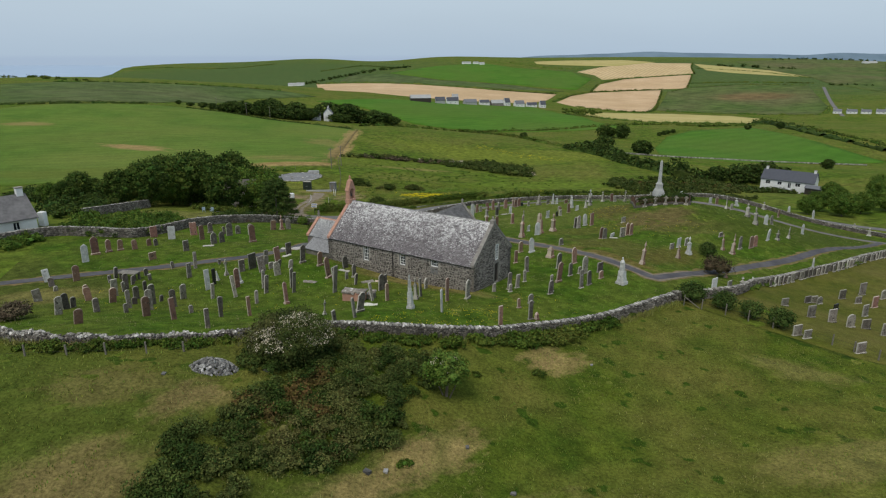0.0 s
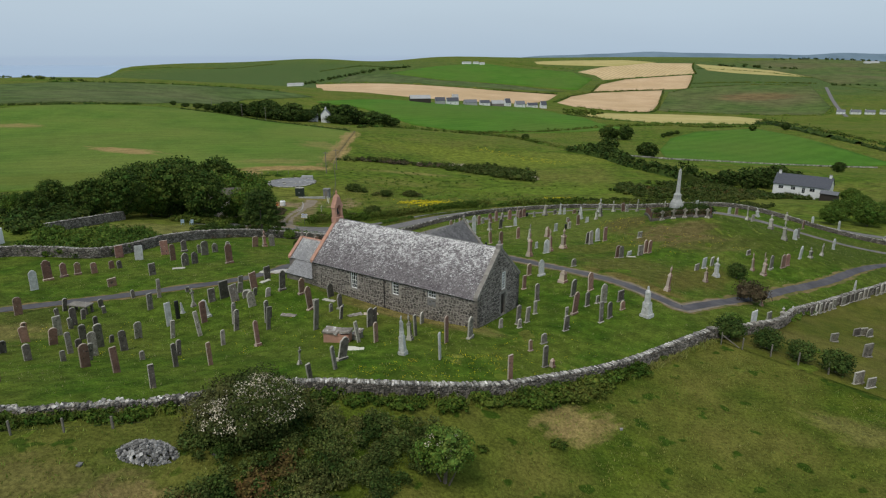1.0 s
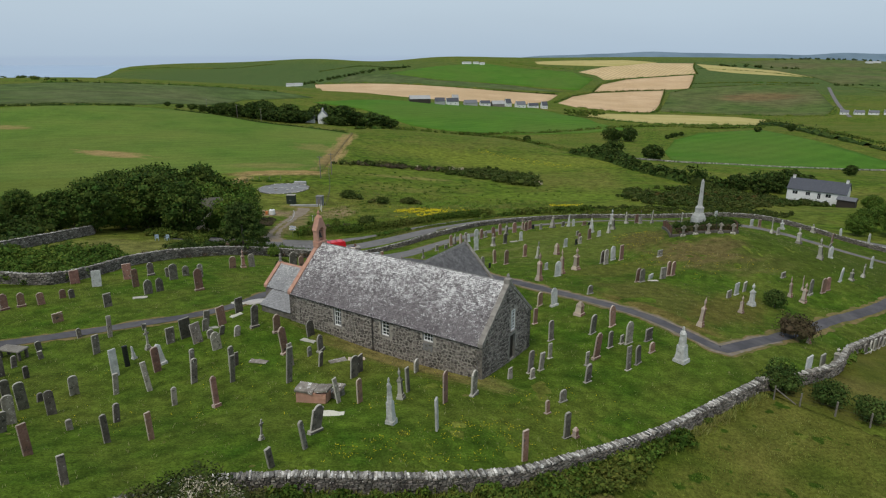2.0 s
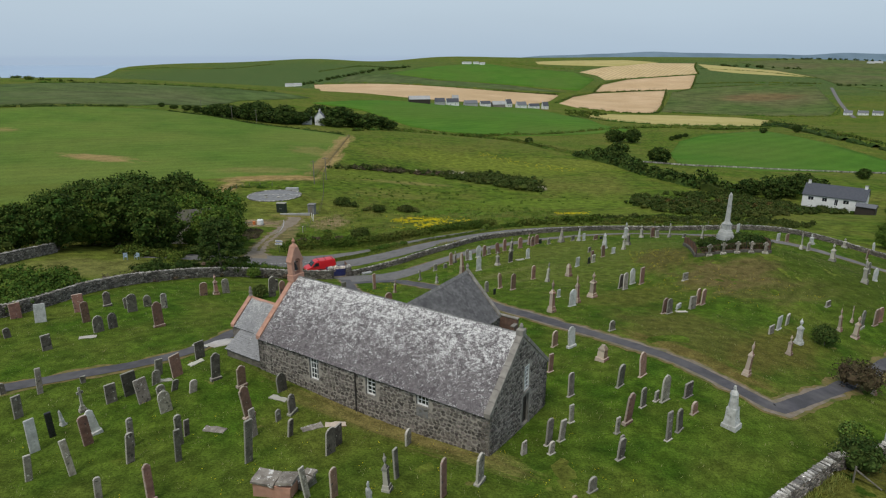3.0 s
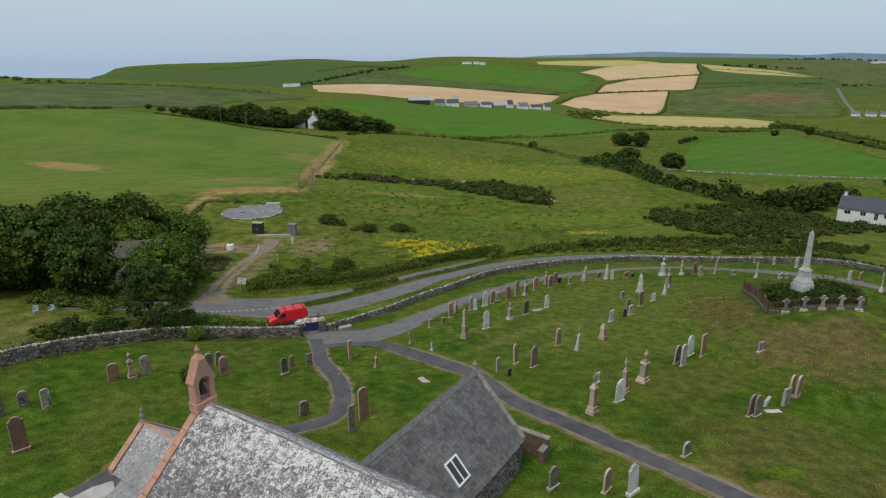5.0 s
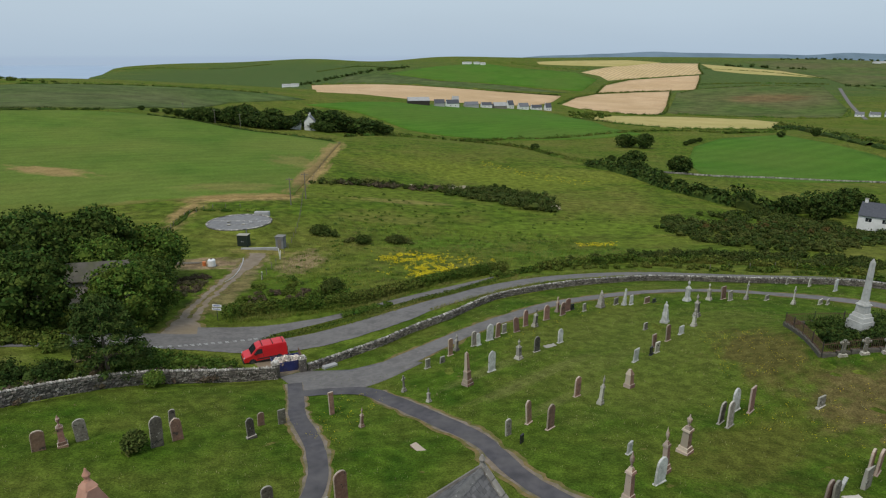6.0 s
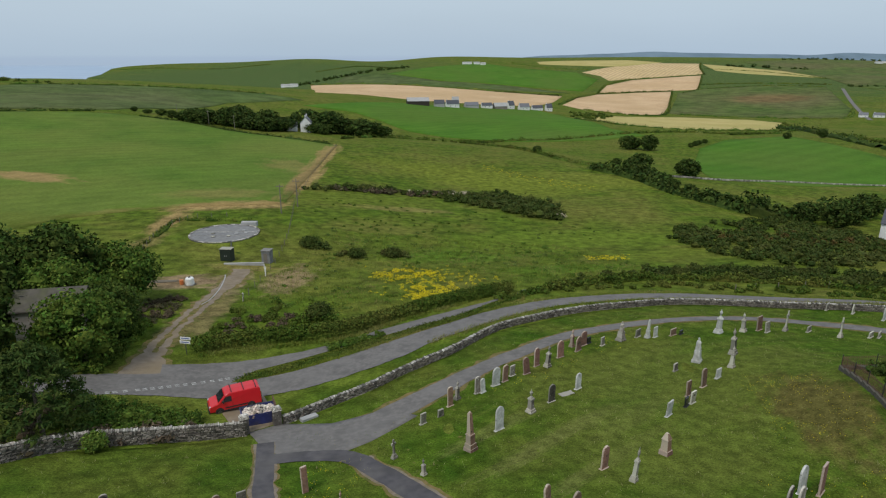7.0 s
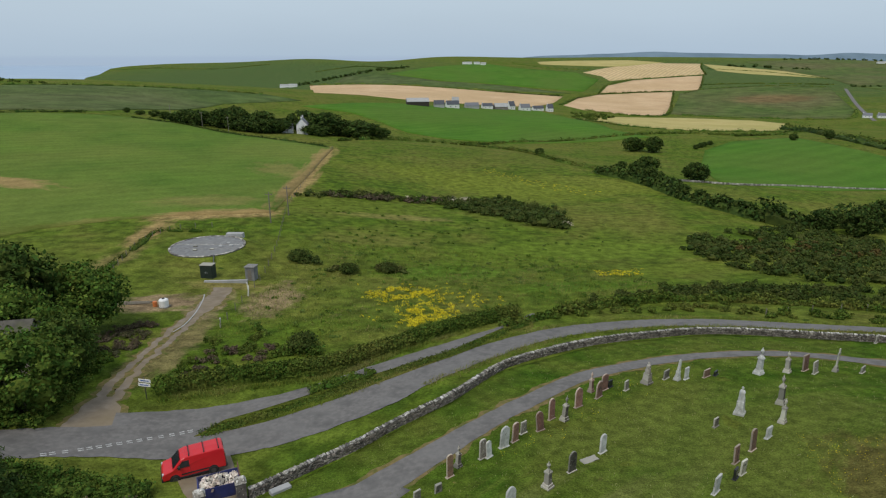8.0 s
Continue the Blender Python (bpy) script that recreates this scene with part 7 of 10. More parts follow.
for x, y in CROSSES:
    at = pose(x, y, ground(x, y), 0, 0, -8)
    if first:
        copy_thing(first, at)
        continue
    first = thing("stone_cross", at, "pale wheel-headed stone cross at the railing", "gravestone", "crosses before the obelisk")
    bm = frustum(bmesh.new(), 0.8, 0.6, 0.62, 0.46, -0.2, 0.22)
    part("base", bm, M["g_grey"], first)
    bm = frustum(bmesh.new(), 0.3, 0.2, 0.22, 0.16, 0.22, 1.5)
    box(bm, -0.34, -0.11, -0.08, 0.08, 1.12, 1.28)
    box(bm, 0.11, 0.34, -0.08, 0.08, 1.12, 1.28)
    part("cross", bm, M["g_grey"], first)
    bm = bmesh.new()
    for k in range(14):
        a0, a1 = 2 * math.pi * k / 14, 2 * math.pi * (k + 1) / 14
        tube(bm, (0.25 * math.cos(a0), 0, 1.2 + 0.25 * math.sin(a0)), (0.25 * math.cos(a1), 0, 1.2 + 0.25 * math.sin(a1)), 0.045, sides=5)
    part("ring", bm, M["g_grey"], first)
RAIL = [(33.2, 104.5), (42.2, 103.6), (44.8, 111.0), (35.4, 114.2), (33.2, 104.5)]
rail = thing("iron_railing", pose(33.2, 103.9, 0), "rusty iron railing round the obelisk plot", "railing")
for a, b in zip(RAIL, RAIL[1:]):
    a, b = Vector(a), Vector(b)
    n = int((b - a).length / 0.16)
    bars = bmesh.new()
    for i in range(n):
        p = a.lerp(b, (i + 0.5) / n)
        z = ground(*p)
        tube(bars, (p.x - 33.2, p.y - 103.9, z + 0.3), (p.x - 33.2, p.y - 103.9, z + 1.3), 0.022, sides=4)
    tagged(part("bars", bars, M["rust"], rail), kind="stuff")
    # low stone kerb under the rails
    m_ = max(3, int((b - a).length / 1.1))
    turn = math.degrees(math.atan2(b.y - a.y, b.x - a.x))
    for i in range(m_):
        p = a.lerp(b, (i + 0.5) / m_)
        half = (b - a).length / m_ / 2 - 0.012
        part("kerb_stone", box(bmesh.new(), -half, half, -0.2, 0.2, -0.5, 0.34, 0.03, 0.012), M["wall_core"], rail, m=pose(p.x - 33.2, p.y - 103.9, ground(*p), 0, 0, turn))
    k = max(2, int((b - a).length / 2.4))
    for i in range(k):
        p, q = a.lerp(b, i / k), a.lerp(b, (i + 1) / k)
        zp, zq = ground(*p), ground(*q)
        for h in (0.46, 1.18):
            part("rail", tube(bmesh.new(), (p.x - 33.2, p.y - 103.9, zp + h), (q.x - 33.2, q.y - 103.9, zq + h), 0.02, sides=5), M["rust"], rail)
        part("post", tube(bmesh.new(), (p.x - 33.2, p.y - 103.9, zp - 0.2), (p.x - 33.2, p.y - 103.9, zp + 1.45), 0.045, sides=6), M["iron"], rail)

# ---- buildings ----
def house(name, m, length, width, eave, ridge, walls, roof, label, openings=(), chimneys=(), hip=0.0, category="house", group="", door=None, trim=None):
    """A house in its own frame: front along x at y = 0. openings: (x, sill, w, h) in the front; chimneys: x along the ridge."""
    h = thing(name, m, label, category, group)
    bm = bmesh.new()
    pieces(bm, 0, length, -1.5, eave, [(x - w / 2, x + w / 2, s, s + t) for x, s, w, t in openings], lambda b, a, c, z, y: box(b, a, c, 0, 0.35, z, y))
    part("front_wall", bm, M[walls], h)
    part("rear_wall", box(bmesh.new(), 0, length, width - 0.35, width, -1.5, eave), M[walls], h)
    for x in (0, length - 0.35):
        bm = bmesh.new()
        out = [(0.352, -1.5), (width - 0.352, -1.5), (width - 0.352, eave), (width / 2, ridge - 0.15 if not hip else eave), (0.352, eave)]
        lo, hi = [bm.verts.new((x, y, z)) for y, z in out], [bm.verts.new((x + 0.35, y, z)) for y, z in out]
        bm.faces.new(lo[::-1])
        bm.faces.new(hi)
        for i in range(5):
            bm.faces.new((lo[i], lo[(i + 1) % 5], hi[(i + 1) % 5], hi[i]))
        bmesh.ops.recalc_face_normals(bm, faces=bm.faces)
        part("gable", bm, M[walls], h)
    e = 0.3
    drop = (ridge - eave) * e / (width / 2)
    for s in (0, 1):
        y0, y1 = (-e, width / 2) if not s else (width + e, width / 2)
        p = [Vector((-0.2, y0, eave - drop)), Vector((length + 0.2, y0, eave - drop)), Vector((length + 0.2 - hip, y1, ridge)), Vector((-0.2 + hip, y1, ridge))]
        vs = p + [q + Vector((0, 0, 0.14)) for q in p]
        fs = [(0, 1, 2, 3), (7, 6, 5, 4), (0, 4, 5, 1), (1, 5, 6, 2), (2, 6, 7, 3), (3, 7, 4, 0)]
        me = pydata("roof", vs, fs)
        part("roof", me, M[roof], h)
    if hip:
        for x0, x1 in ((-0.2, -0.2 + hip), (length + 0.2, length + 0.2 - hip)):
            part("hip_end", pydata("hip_end", [(x0, -e, eave - drop + 0.14), (x0, width + e, eave - drop + 0.14), (x1, width / 2, ridge + 0.14), (x0, -e, eave - drop), (x0, width + e, eave - drop), (x1, width / 2, ridge)], [(0, 1, 2), (5, 4, 3), (0, 3, 4, 1), (1, 4, 5, 2), (2, 5, 3, 0)]), M[roof], h)
    for x in chimneys:
        c = part("chimney", box(bmesh.new(), x - 0.4, x + 0.4, width / 2 - 0.35, width / 2 + 0.35, ridge - 0.5, ridge + 0.95, 0.03), M[walls], h)
        part("chimney_cope", box(bmesh.new(), x - 0.47, x + 0.47, width / 2 - 0.42, width / 2 + 0.42, ridge + 0.952, ridge + 1.07), M["coping"], c)
    for x, s, w, t in openings:
        win = part("window", box(bmesh.new(), x - w / 2, x + w / 2, 0.14, 0.17, s, s + t), M["glass"], h)
        bm = bmesh.new()
        for q in ((x - w / 2, x - w / 2 + 0.07, s, s + t), (x + w / 2 - 0.07, x + w / 2, s, s + t), (x - w / 2 + 0.07, x + w / 2 - 0.07, s, s + 0.07), (x - w / 2 + 0.07, x + w / 2 - 0.07, s + t - 0.07, s + t), (x - 0.03, x + 0.03, s + 0.07, s + t - 0.07)):
            box(bm, q[0], q[1], 0.09, 0.14, q[2], q[3])
        part("window_frame", bm, M["white_paint"], win)
    if trim:
        part("eaves_board", box(bmesh.new(), -0.2, length + 0.2, -e - 0.02, -e + 0.02, eave - drop - 0.12, eave - drop + 0.12), M[trim], h)
    return h


bung_z = -20.2
house("bungalow", pose(115.4, 222.6, bung_z, 0, 0, -40), 17.0, 8.0, 2.7, 5.6, "render", "blue_slate", "white rendered bungalow with grey slate roof", [(2.4, 0.9, 1.6, 1.2), (6.2, 0.9, 1.4, 1.2), (9.4, 0.1, 1.0, 2.0), (12.0, 0.9, 1.6, 1.2), (15.2, 0.9, 1.2, 1.2)], (0.8, 16.2))
house("garden_shed", pose(123.6, 208.6, bung_z, 0, 0, -46), 5.0, 2.6, 2.0, 2.7, "dark_wood", "house_slate", "dark blue-grey timber shed beside a bungalow", (), category="shed")
house("cottage", pose(-60.6, 73.2, 2.3, 0, 0, 50), 9.6, 6.6, 2.4, 4.9, "render", "dark_slate", "old white limewashed cottage with mossy slate roof", [(2.4, 0.9, 0.8, 1.1), (7.2, 0.9, 0.8, 1.1)], (0.5, 9.1))
tagged(part("gate_pier", box(bmesh.new(), -0.45, 0.45, -0.45, 0.45, -0.3, 2.0, 0.05), M["render"], m=pose(-56.9, 85.5, ground(-56.9, 85.5))), "white limewashed square pier beside a cottage", "pier")
wh = pose(-72.9, 417.6, -17.5, 0, 0, 98)
house("farmhouse", wh, 9.5, 5.8, 5.4, 8.6, "render", "house_slate", "tall white farmhouse half hidden by dark trees", [(2.0, 1.0, 1.0, 1.5), (7.4, 1.0, 1.0, 1.5), (2.0, 3.6, 1.0, 1.2), (7.4, 3.6, 1.0, 1.2)], (0.5, 9.0))
house("farmhouse_wing", pose(-87.0, 417.5, ground(-84, 418) + 0.1, 0, 0, 8), 6.0, 4.5, 2.6, 4.4, "render", "house_slate", "low white outbuilding beside a farmhouse", [(3.0, 0.9, 1.0, 1.0)], ())
house("garden_hut", pose(-45.3, 127.1, -4.0, 0, 0, 12), 7.0, 4.2, 2.4, 3.9, "pale_boards", "mossy_felt", "pale boarded hut on a slope with a mossy dark roof", [(4.4, 0.95, 1.5, 1.0)], (), category="hut")
# far farmsteads: x, y, length, width, eave, ridge, turn, walls, roof
FARM = [(-44, 868, 28, 16, 3.6, 6.6, 8, "dark_wood", "concrete"), (-10, 882, 13, 12, 3.2, 6.4, 6, "concrete", "blue_slate"), (6, 905, 17, 9, 3.6, 7.0, 14, "render", "blue_slate"), (14, 928, 9, 8, 5.5, 9.8, 12, "render", "concrete"),
        (32, 932, 19, 10, 2.8, 5.6, 16, "concrete", "house_slate"), (56, 958, 15, 8, 2.8, 5.4, 12, "render", "blue_slate"), (74, 962, 19, 11, 3.0, 6.4, 15, "rubble", "concrete"), (97, 988, 9, 9, 4.0, 8.4, 24, "render", "blue_slate"), (113, 986, 15, 9, 3.4, 7.0, 18, "render", "house_slate"), (134, 1006, 17, 7, 2.6, 5.2, 20, "render", "blue_slate"), (155, 1008, 9, 8, 3.8, 8.0, 15, "render", "blue_slate")]
for x, y, a, b, e, d, t, wl, rf in FARM:
    house("farm_building", pose(x, y, ground(x + a / 2, y) + 0.5, 0, 0, t), a, b, e * 1.25, d * 1.3, wl, rf, "distant farm building of a long steading" if wl != "render" else "distant white farm building with slate roof", [(a * 0.3, 1.0, 1.2, 1.3), (a * 0.7, 1.0, 1.2, 1.3)] if wl == "render" else (), (0.6,) if wl == "render" else (), category="building", group="farm steading")
HAMLET = [(628, 1020, 12, 9, 3.2, 6.0, -30), (646, 1012, 14, 8, 3.2, 6.0, -20), (664, 1006, 14, 8, 3.0, 5.8, -30), (684, 1000, 13, 8, 3.0, 5.8, -30), (702, 1006, 14, 9, 3.4, 6.4, -35), (722, 1000, 12, 8, 3.2, 6.0, -30)]
for x, y, a, b, e, d, t in HAMLET:
    house("hamlet_house", pose(x, y, ground(x + a / 2, y) + 0.3, 0, 0, t), a, b, e * 1.05, d * 1.1, "render", "house_slate", "small white house in a distant hamlet", [(a * 0.3, 1.0, 1.2, 1.2), (a * 0.7, 1.0, 1.2, 1.2)], (0.6,), category="house", group="hamlet")
for x, y, a in ((56, 1880, 26), (88, 1884, 16), (106, 1870, 14), (-372, 1540, 20), (-350, 1534, 18), (1395, 2150, 22), (1430, 2170, 26)):
    house("hill_farm_building", pose(x, y, ground(x + a / 2, y) + 0.8, 0, 0, 5), a, 10, 4.0, 6.5, "render", "concrete", "far white farm building on the hillside", (), (), category="building", group="hill farms")

# ---- the sunk tank and its yard ----
pad_x, pad_y = -44.5, 190.0
pad_z = ground(pad_x, pad_y) + 0.5
pad = thing("water_tank", pose(pad_x, pad_y, pad_z), "round flat concrete water tank roof set in grass", "tank")
bank = turned(bmesh.new(), [(11.5, -1.7), (9.2, -0.62), (7.9, -0.14), (7.1, -0.03), (7.0, -0.3)], 48)
for q in bank.verts:
    q.co.z += 0.14 * noise.noise((q.co.x * 0.6, q.co.y * 0.6, 2.0)) * (q.co.xy.length > 7.3)
tagged(part("tank_bank", bank, M["pasture"], m=pose(pad_x, pad_y, pad_z)), "grassy bank round the sunk tank", "bank", kind="structure")
bm = turned(bmesh.new(), [(7.0, -1.6), (7.0, 0.0), (6.95, 0.06)], 48)
part("roof_slab", bm, M["pad"], pad)
bm = bmesh.new()
for k in range(48):
    a0, a1 = 2 * math.pi * k / 48, 2 * math.pi * (k + 1) / 48
    q = [bm.verts.new((r0 * math.cos(a), r0 * math.sin(a), z)) for a in (a0, a1) for r0, z in ((6.7, 0.06), (7.08, 0.06), (7.08, 0.16), (6.7, 0.16))]
    for i in range(4):
        bm.faces.new((q[i], q[(i + 1) % 4], q[4 + (i + 1) % 4], q[4 + i]))
bmesh.ops.recalc_face_normals(bm, faces=bm.faces)
part("kerb", bm, M["cope"], pad, "pale rim kerb")
for x, y in ((-2.2, -0.5), (-1.4, -2.8), (1.6, -2.2), (3.4, 2.0), (4.4, 0.2), (2.6, -0.4)):
    part("hatch", box(bmesh.new(), x - 0.35, x + 0.35, y - 0.3, y + 0.3, 0.06, 0.22, 0.02), M["g_dark"] if x < 2 else M["concrete"], pad)
part("seam", box(bmesh.new(), -6.5, 6.5, 0.9, 1.05, 0.06, 0.09), M["cope"], pad)
part("seam", box(bmesh.new(), -6.2, 6.2, -2.0, -1.85, 0.06, 0.09), M["cope"], pad)
part("raised_hatch", box(bmesh.new(), 1.4, 4.8, 6.4, 7.6, -0.4, 0.7, 0.05), M["concrete"], pad)
bm = bmesh.new()
tube(bm, (3.4, -6.2, 0.3), (4.6, -10.2, -0.6), 0.09)
tube(bm, (4.6, -10.2, -1.6), (4.6, -10.2, -0.5), 0.12)
part("overflow_pipe", bm, M["alloy"], pad)
cab = thing("equipment_cabinet", pose(-38.6, 174.0, ground(-38.6, 174), 0, 0, -4) @ Matrix.Diagonal((0.82, 0.82, 0.95, 1)), "dark green metal equipment cabinet in the yard", "cabinet")
part("body", box(bmesh.new(), -1.3, 1.3, -0.9, 0.9, -0.2, 2.35, 0.04), M["green_box"], cab)
part("roof_lip", box(bmesh.new(), -1.38, 1.38, -0.98, 0.98, 2.352, 2.47, 0.02), M["g_dark"], cab)
for x in (-0.63, 0.63):
    d = part("door", box(bmesh.new(), x - 0.56, x + 0.56, -0.945, -0.903, 0.1, 2.2, 0.01), M["green_box"], cab)
    part("handle", box(bmesh.new(), -0.06 + x * 0.3, 0.06 + x * 0.3, -0.99, -0.947, 1.0, 1.25), M["concrete"], d)
hut = thing("block_hut", pose(-31.3, 174.0, ground(-31.3, 174), 0, 0, -8) @ Matrix.Diagonal((0.82, 0.82, 0.95, 1)), "small grey concrete block hut with flat roof", "hut")
part("walls", box(bmesh.new(), -0.95, 0.95, -0.95, 0.95, -0.3, 2.45, 0.02), M["pad"], hut)
part("roof_slab", box(bmesh.new(), -1.08, 1.08, -1.08, 1.08, 2.452, 2.58, 0.02), M["ridge"], hut)
part("door", box(bmesh.new(), -0.4, 0.4, -0.99, -0.952, 0, 1.95), M["timber"], hut)
tank = thing("plastic_tank", pose(-39.4, 158.6, ground(-39.4, 158.6)), "white plastic liquid container on bare earth", "tank")
bm = turned(bmesh.new(), [(0.62, 0.1), (0.66, 0.2), (0.66, 1.1), (0.56, 1.25), (0.2, 1.32)], 16)
part("vessel", bm, M["plastic_white"], tank)
part("pallet", box(bmesh.new(), -0.7, 0.7, -0.7, 0.7, -0.05, 0.1), M["timber"], tank)
part("cap", turned(bmesh.new(), [(0.2, 1.322), (0.2, 1.4)], 10), M["black_plastic"], tank)
tagged(part("orange_drum", turned(bmesh.new(), [(0.3, 0), (0.32, 0.05), (0.32, 0.7), (0.3, 0.75)], 14), M["yellow"], m=pose(-40.8, 158.8, ground(-40.8, 158.8))), "orange plastic drum beside a white tank", "drum")
for i, (x, y, a) in enumerate(((-44.6, 159.5, 8), (-43.9, 160.1, 4), (-44.2, 159.0, 12))):
    bm = tube(bmesh.new(), (-2.4, 0, 0.12 + 0.02 * i), (2.4, 0, 0.12), 0.1)
    tagged(part("stacked_pole", bm, M["timber"], m=pose(x, y, ground(x, y), 0, 0, a)), "weathered timber pole lying on the yard", "pole", "poles on the yard")
tagged(part("white_sack", box(bmesh.new(), -0.5, 0.5, -0.35, 0.35, 0, 0.5, 0.15, 0.05), M["plastic_white"], m=pose(-48.9, 157.9, ground(-48.9, 157.9))), "white bulk sack on the yard edge", "sack")
# low concrete yard edge
tagged(part("yard_wall", box(bmesh.new(), -3.6, 3.4, -0.2, 0.2, -0.3, 0.45, 0.03), M["concrete"], m=pose(-34.8, 171.6, ground(-34.8, 171.6), 0, 0, 4)), "low crumbling concrete wall of the yard", "wall")

# ---- van, skip and gate ----
van = thing("van", pose(-18.0, 115.5, ground(-18.0, 115.5) + 0.05, 0, 0, 26) @ Matrix.Diagonal((0.92, 0.95, 0.97, 1)), "bright red panel van parked outside the gate", "van")


def van_body():
    """Side profile swept across, narrowed above the waist; nose to -x."""
    prof = [(-2.42, 0.42), (-2.46, 0.75), (-2.36, 0.98), (-1.62, 1.18), (-0.92, 1.82), (-0.55, 1.95), (2.2, 1.97), (2.38, 1.86), (2.45, 1.1), (2.46, 0.42)]
    bm = bmesh.new()
    rows = []
    for y, inset in ((-0.97, 0.0), (-0.8, 0.03), (0.0, 0.05), (0.8, 0.03), (0.97, 0.0)):
        row = []
        for x, z in prof:
            tuck = 0.16 * max(0, z - 1.05) * (abs(y) > 0.9)
            row.append(bm.verts.new((x * (0.985 if abs(y) > 0.9 else 1.0), y - math.copysign(tuck, y) if y else 0, z + (inset if z > 1.8 else 0) - (0.04 if abs(y) > 0.9 and z > 1.8 else 0))))
        rows.append(row)
    n = len(prof)
    for a, b in zip(rows, rows[1:]):
        for i in range(n):
            j = (i + 1) % n
            bm.faces.new((a[i], a[j], b[j], b[i]))
    bm.faces.new(rows[0])
    bm.faces.new(rows[-1][::-1])
    bmesh.ops.recalc_face_normals(bm, faces=bm.faces)
    return bm


body = part("body", van_body(), M["van_red"], van, "glossy red van body")
bv = body.modifiers.new("soft_edges", "BEVEL")
bv.width, bv.segments, bv.limit_method, bv.angle_limit = 0.05, 2, "ANGLE", radians(28)
wind = [(-1.56, -0.78, 1.235), (-1.56, 0.78, 1.235), (-0.985, 0.68, 1.80), (-0.985, -0.68, 1.80)]
nrm = Vector((-0.68, 0, 0.73)) * 0.03
part("windscreen", pydata("windscreen", [Vector(p) + nrm for p in wind] + [Vector(p) + nrm * 2.2 for p in wind], [(3, 2, 1, 0), (4, 5, 6, 7), (0, 1, 5, 4), (1, 2, 6, 5), (2, 3, 7, 6), (3, 0, 4, 7)]), M["glass"], van)
for s in (-1, 1):
    side = [(-1.35, 1.22), (-0.35, 1.22), (-0.35, 1.72), (-0.85, 1.72)]
    q = [(x, s * (0.975 - 0.16 * (z - 1.05)), z) for x, z in side]
    part("side_window", pydata("side_window", [Vector(p) for p in q] + [Vector(p) + Vector((0, s * 0.012, 0)) for p in q], [(0, 1, 2, 3), (7, 6, 5, 4), (0, 4, 5, 1), (1, 5, 6, 2), (2, 6, 7, 3), (3, 7, 4, 0)]), M["glass"], van)
    part("headlight", box(bmesh.new(), -2.43, -2.05, s * 0.8 - 0.13, s * 0.8 + 0.13, 0.84, 0.99, 0.03), M["lamp_glass"], van, "clear headlamp")
    part("sill_trim", box(bmesh.new(), -1.1, 1.0, s * 0.95 - 0.02, s * 0.95 + 0.02, 0.3, 0.46, 0.01), M["black_plastic"], van)
    part("door_seam", box(bmesh.new(), -0.3, -0.285, s * 0.978 - 0.006, s * 0.978 + 0.006, 0.5, 1.15), M["black_plastic"], van)
    part("tail_light", box(bmesh.new(), 2.4, 2.475, s * 0.86 - 0.06, s * 0.86 + 0.06, 0.95, 1.5, 0.02), M["rust"], van)
    part("door_mirror", box(bmesh.new(), -1.22, -1.05, s * 1.1 - 0.1, s * 1.1 + 0.1, 1.22, 1.5, 0.03), M["black_plastic"], van)
    part("side_rub_strip", box(bmesh.new(), -1.0, 1.1, s * 0.985 - 0.015, s * 0.985 + 0.015, 0.62, 0.72), M["black_plastic"], van)
    for x in (-1.52, 1.42):
        w = part("wheel", turned(bmesh.new(), [(0.2, -0.11), (0.31, -0.11), (0.335, -0.07), (0.335, 0.07), (0.31, 0.11), (0.2, 0.11)], 20), M["rubber"], van, m=pose(x, s * 0.905, 0.335, 90, 0, 0))
        part("rim", turned(bmesh.new(), [(0.2, -0.118), (0.205, -0.09), (0.205, 0.09), (0.2, 0.118)], 14), M["alloy"], w)
        part("wheel_arch", turned(bmesh.new(), [(0.4, -0.02), (0.4, 0.02)], 18), M["black_plastic"], van, m=pose(x, s * 0.963, 0.38, 90, 0, 0))
part("bumper", box(bmesh.new(), -2.52, -2.3, -0.93, 0.93, 0.32, 0.62, 0.04), M["black_plastic"], van)
part("rear_bumper", box(bmesh.new(), 2.3, 2.54, -0.93, 0.93, 0.32, 0.6, 0.04), M["black_plastic"], van)
for x in (-0.3, 0.85, 2.0):
    bm = box(bmesh.new(), x - 0.03, x + 0.03, -0.72, 0.72, 2.07, 2.11)
    for s in (-0.7, 0.7):
        box(bm, x - 0.04, x + 0.04, s - 0.05, s + 0.05, 1.95, 2.07)
    part("roof_bar", bm, M["black_plastic"], van)

skip = thing("rubbish_skip", pose(-14.9, 112.35, ground(-14.9, 112.3) + 0.03, 0, 0, 24), "dark blue steel skip heaped with pale rubble", "skip")
bm = bmesh.new()
lo = [(-0.9, -0.75), (0.9, -0.75), (0.9, 0.75), (-0.9, 0.75)]
hi = [(-1.45, -0.85), (1.45, -0.85), (1.45, 0.85), (-1.45, 0.85)]
a = [bm.verts.new((x, y, 0.0)) for x, y in lo]
b = [bm.verts.new((x, y, 1.2)) for x, y in hi]
c = [bm.verts.new((x * 0.95, y * 0.94, 1.2)) for x, y in hi]
d = [bm.verts.new((x * 0.93, y * 0.93, 0.12)) for x, y in lo]
bm.faces.new(a[::-1])
bm.faces.new(d)
for i in range(4):
    j = (i + 1) % 4
    bm.faces.new((a[i], a[j], b[j], b[i]))
    bm.faces.new((b[i], b[j], c[j], c[i]))
    bm.faces.new((c[i], c[j], d[j], d[i]))
bmesh.ops.recalc_face_normals(bm, faces=bm.faces)
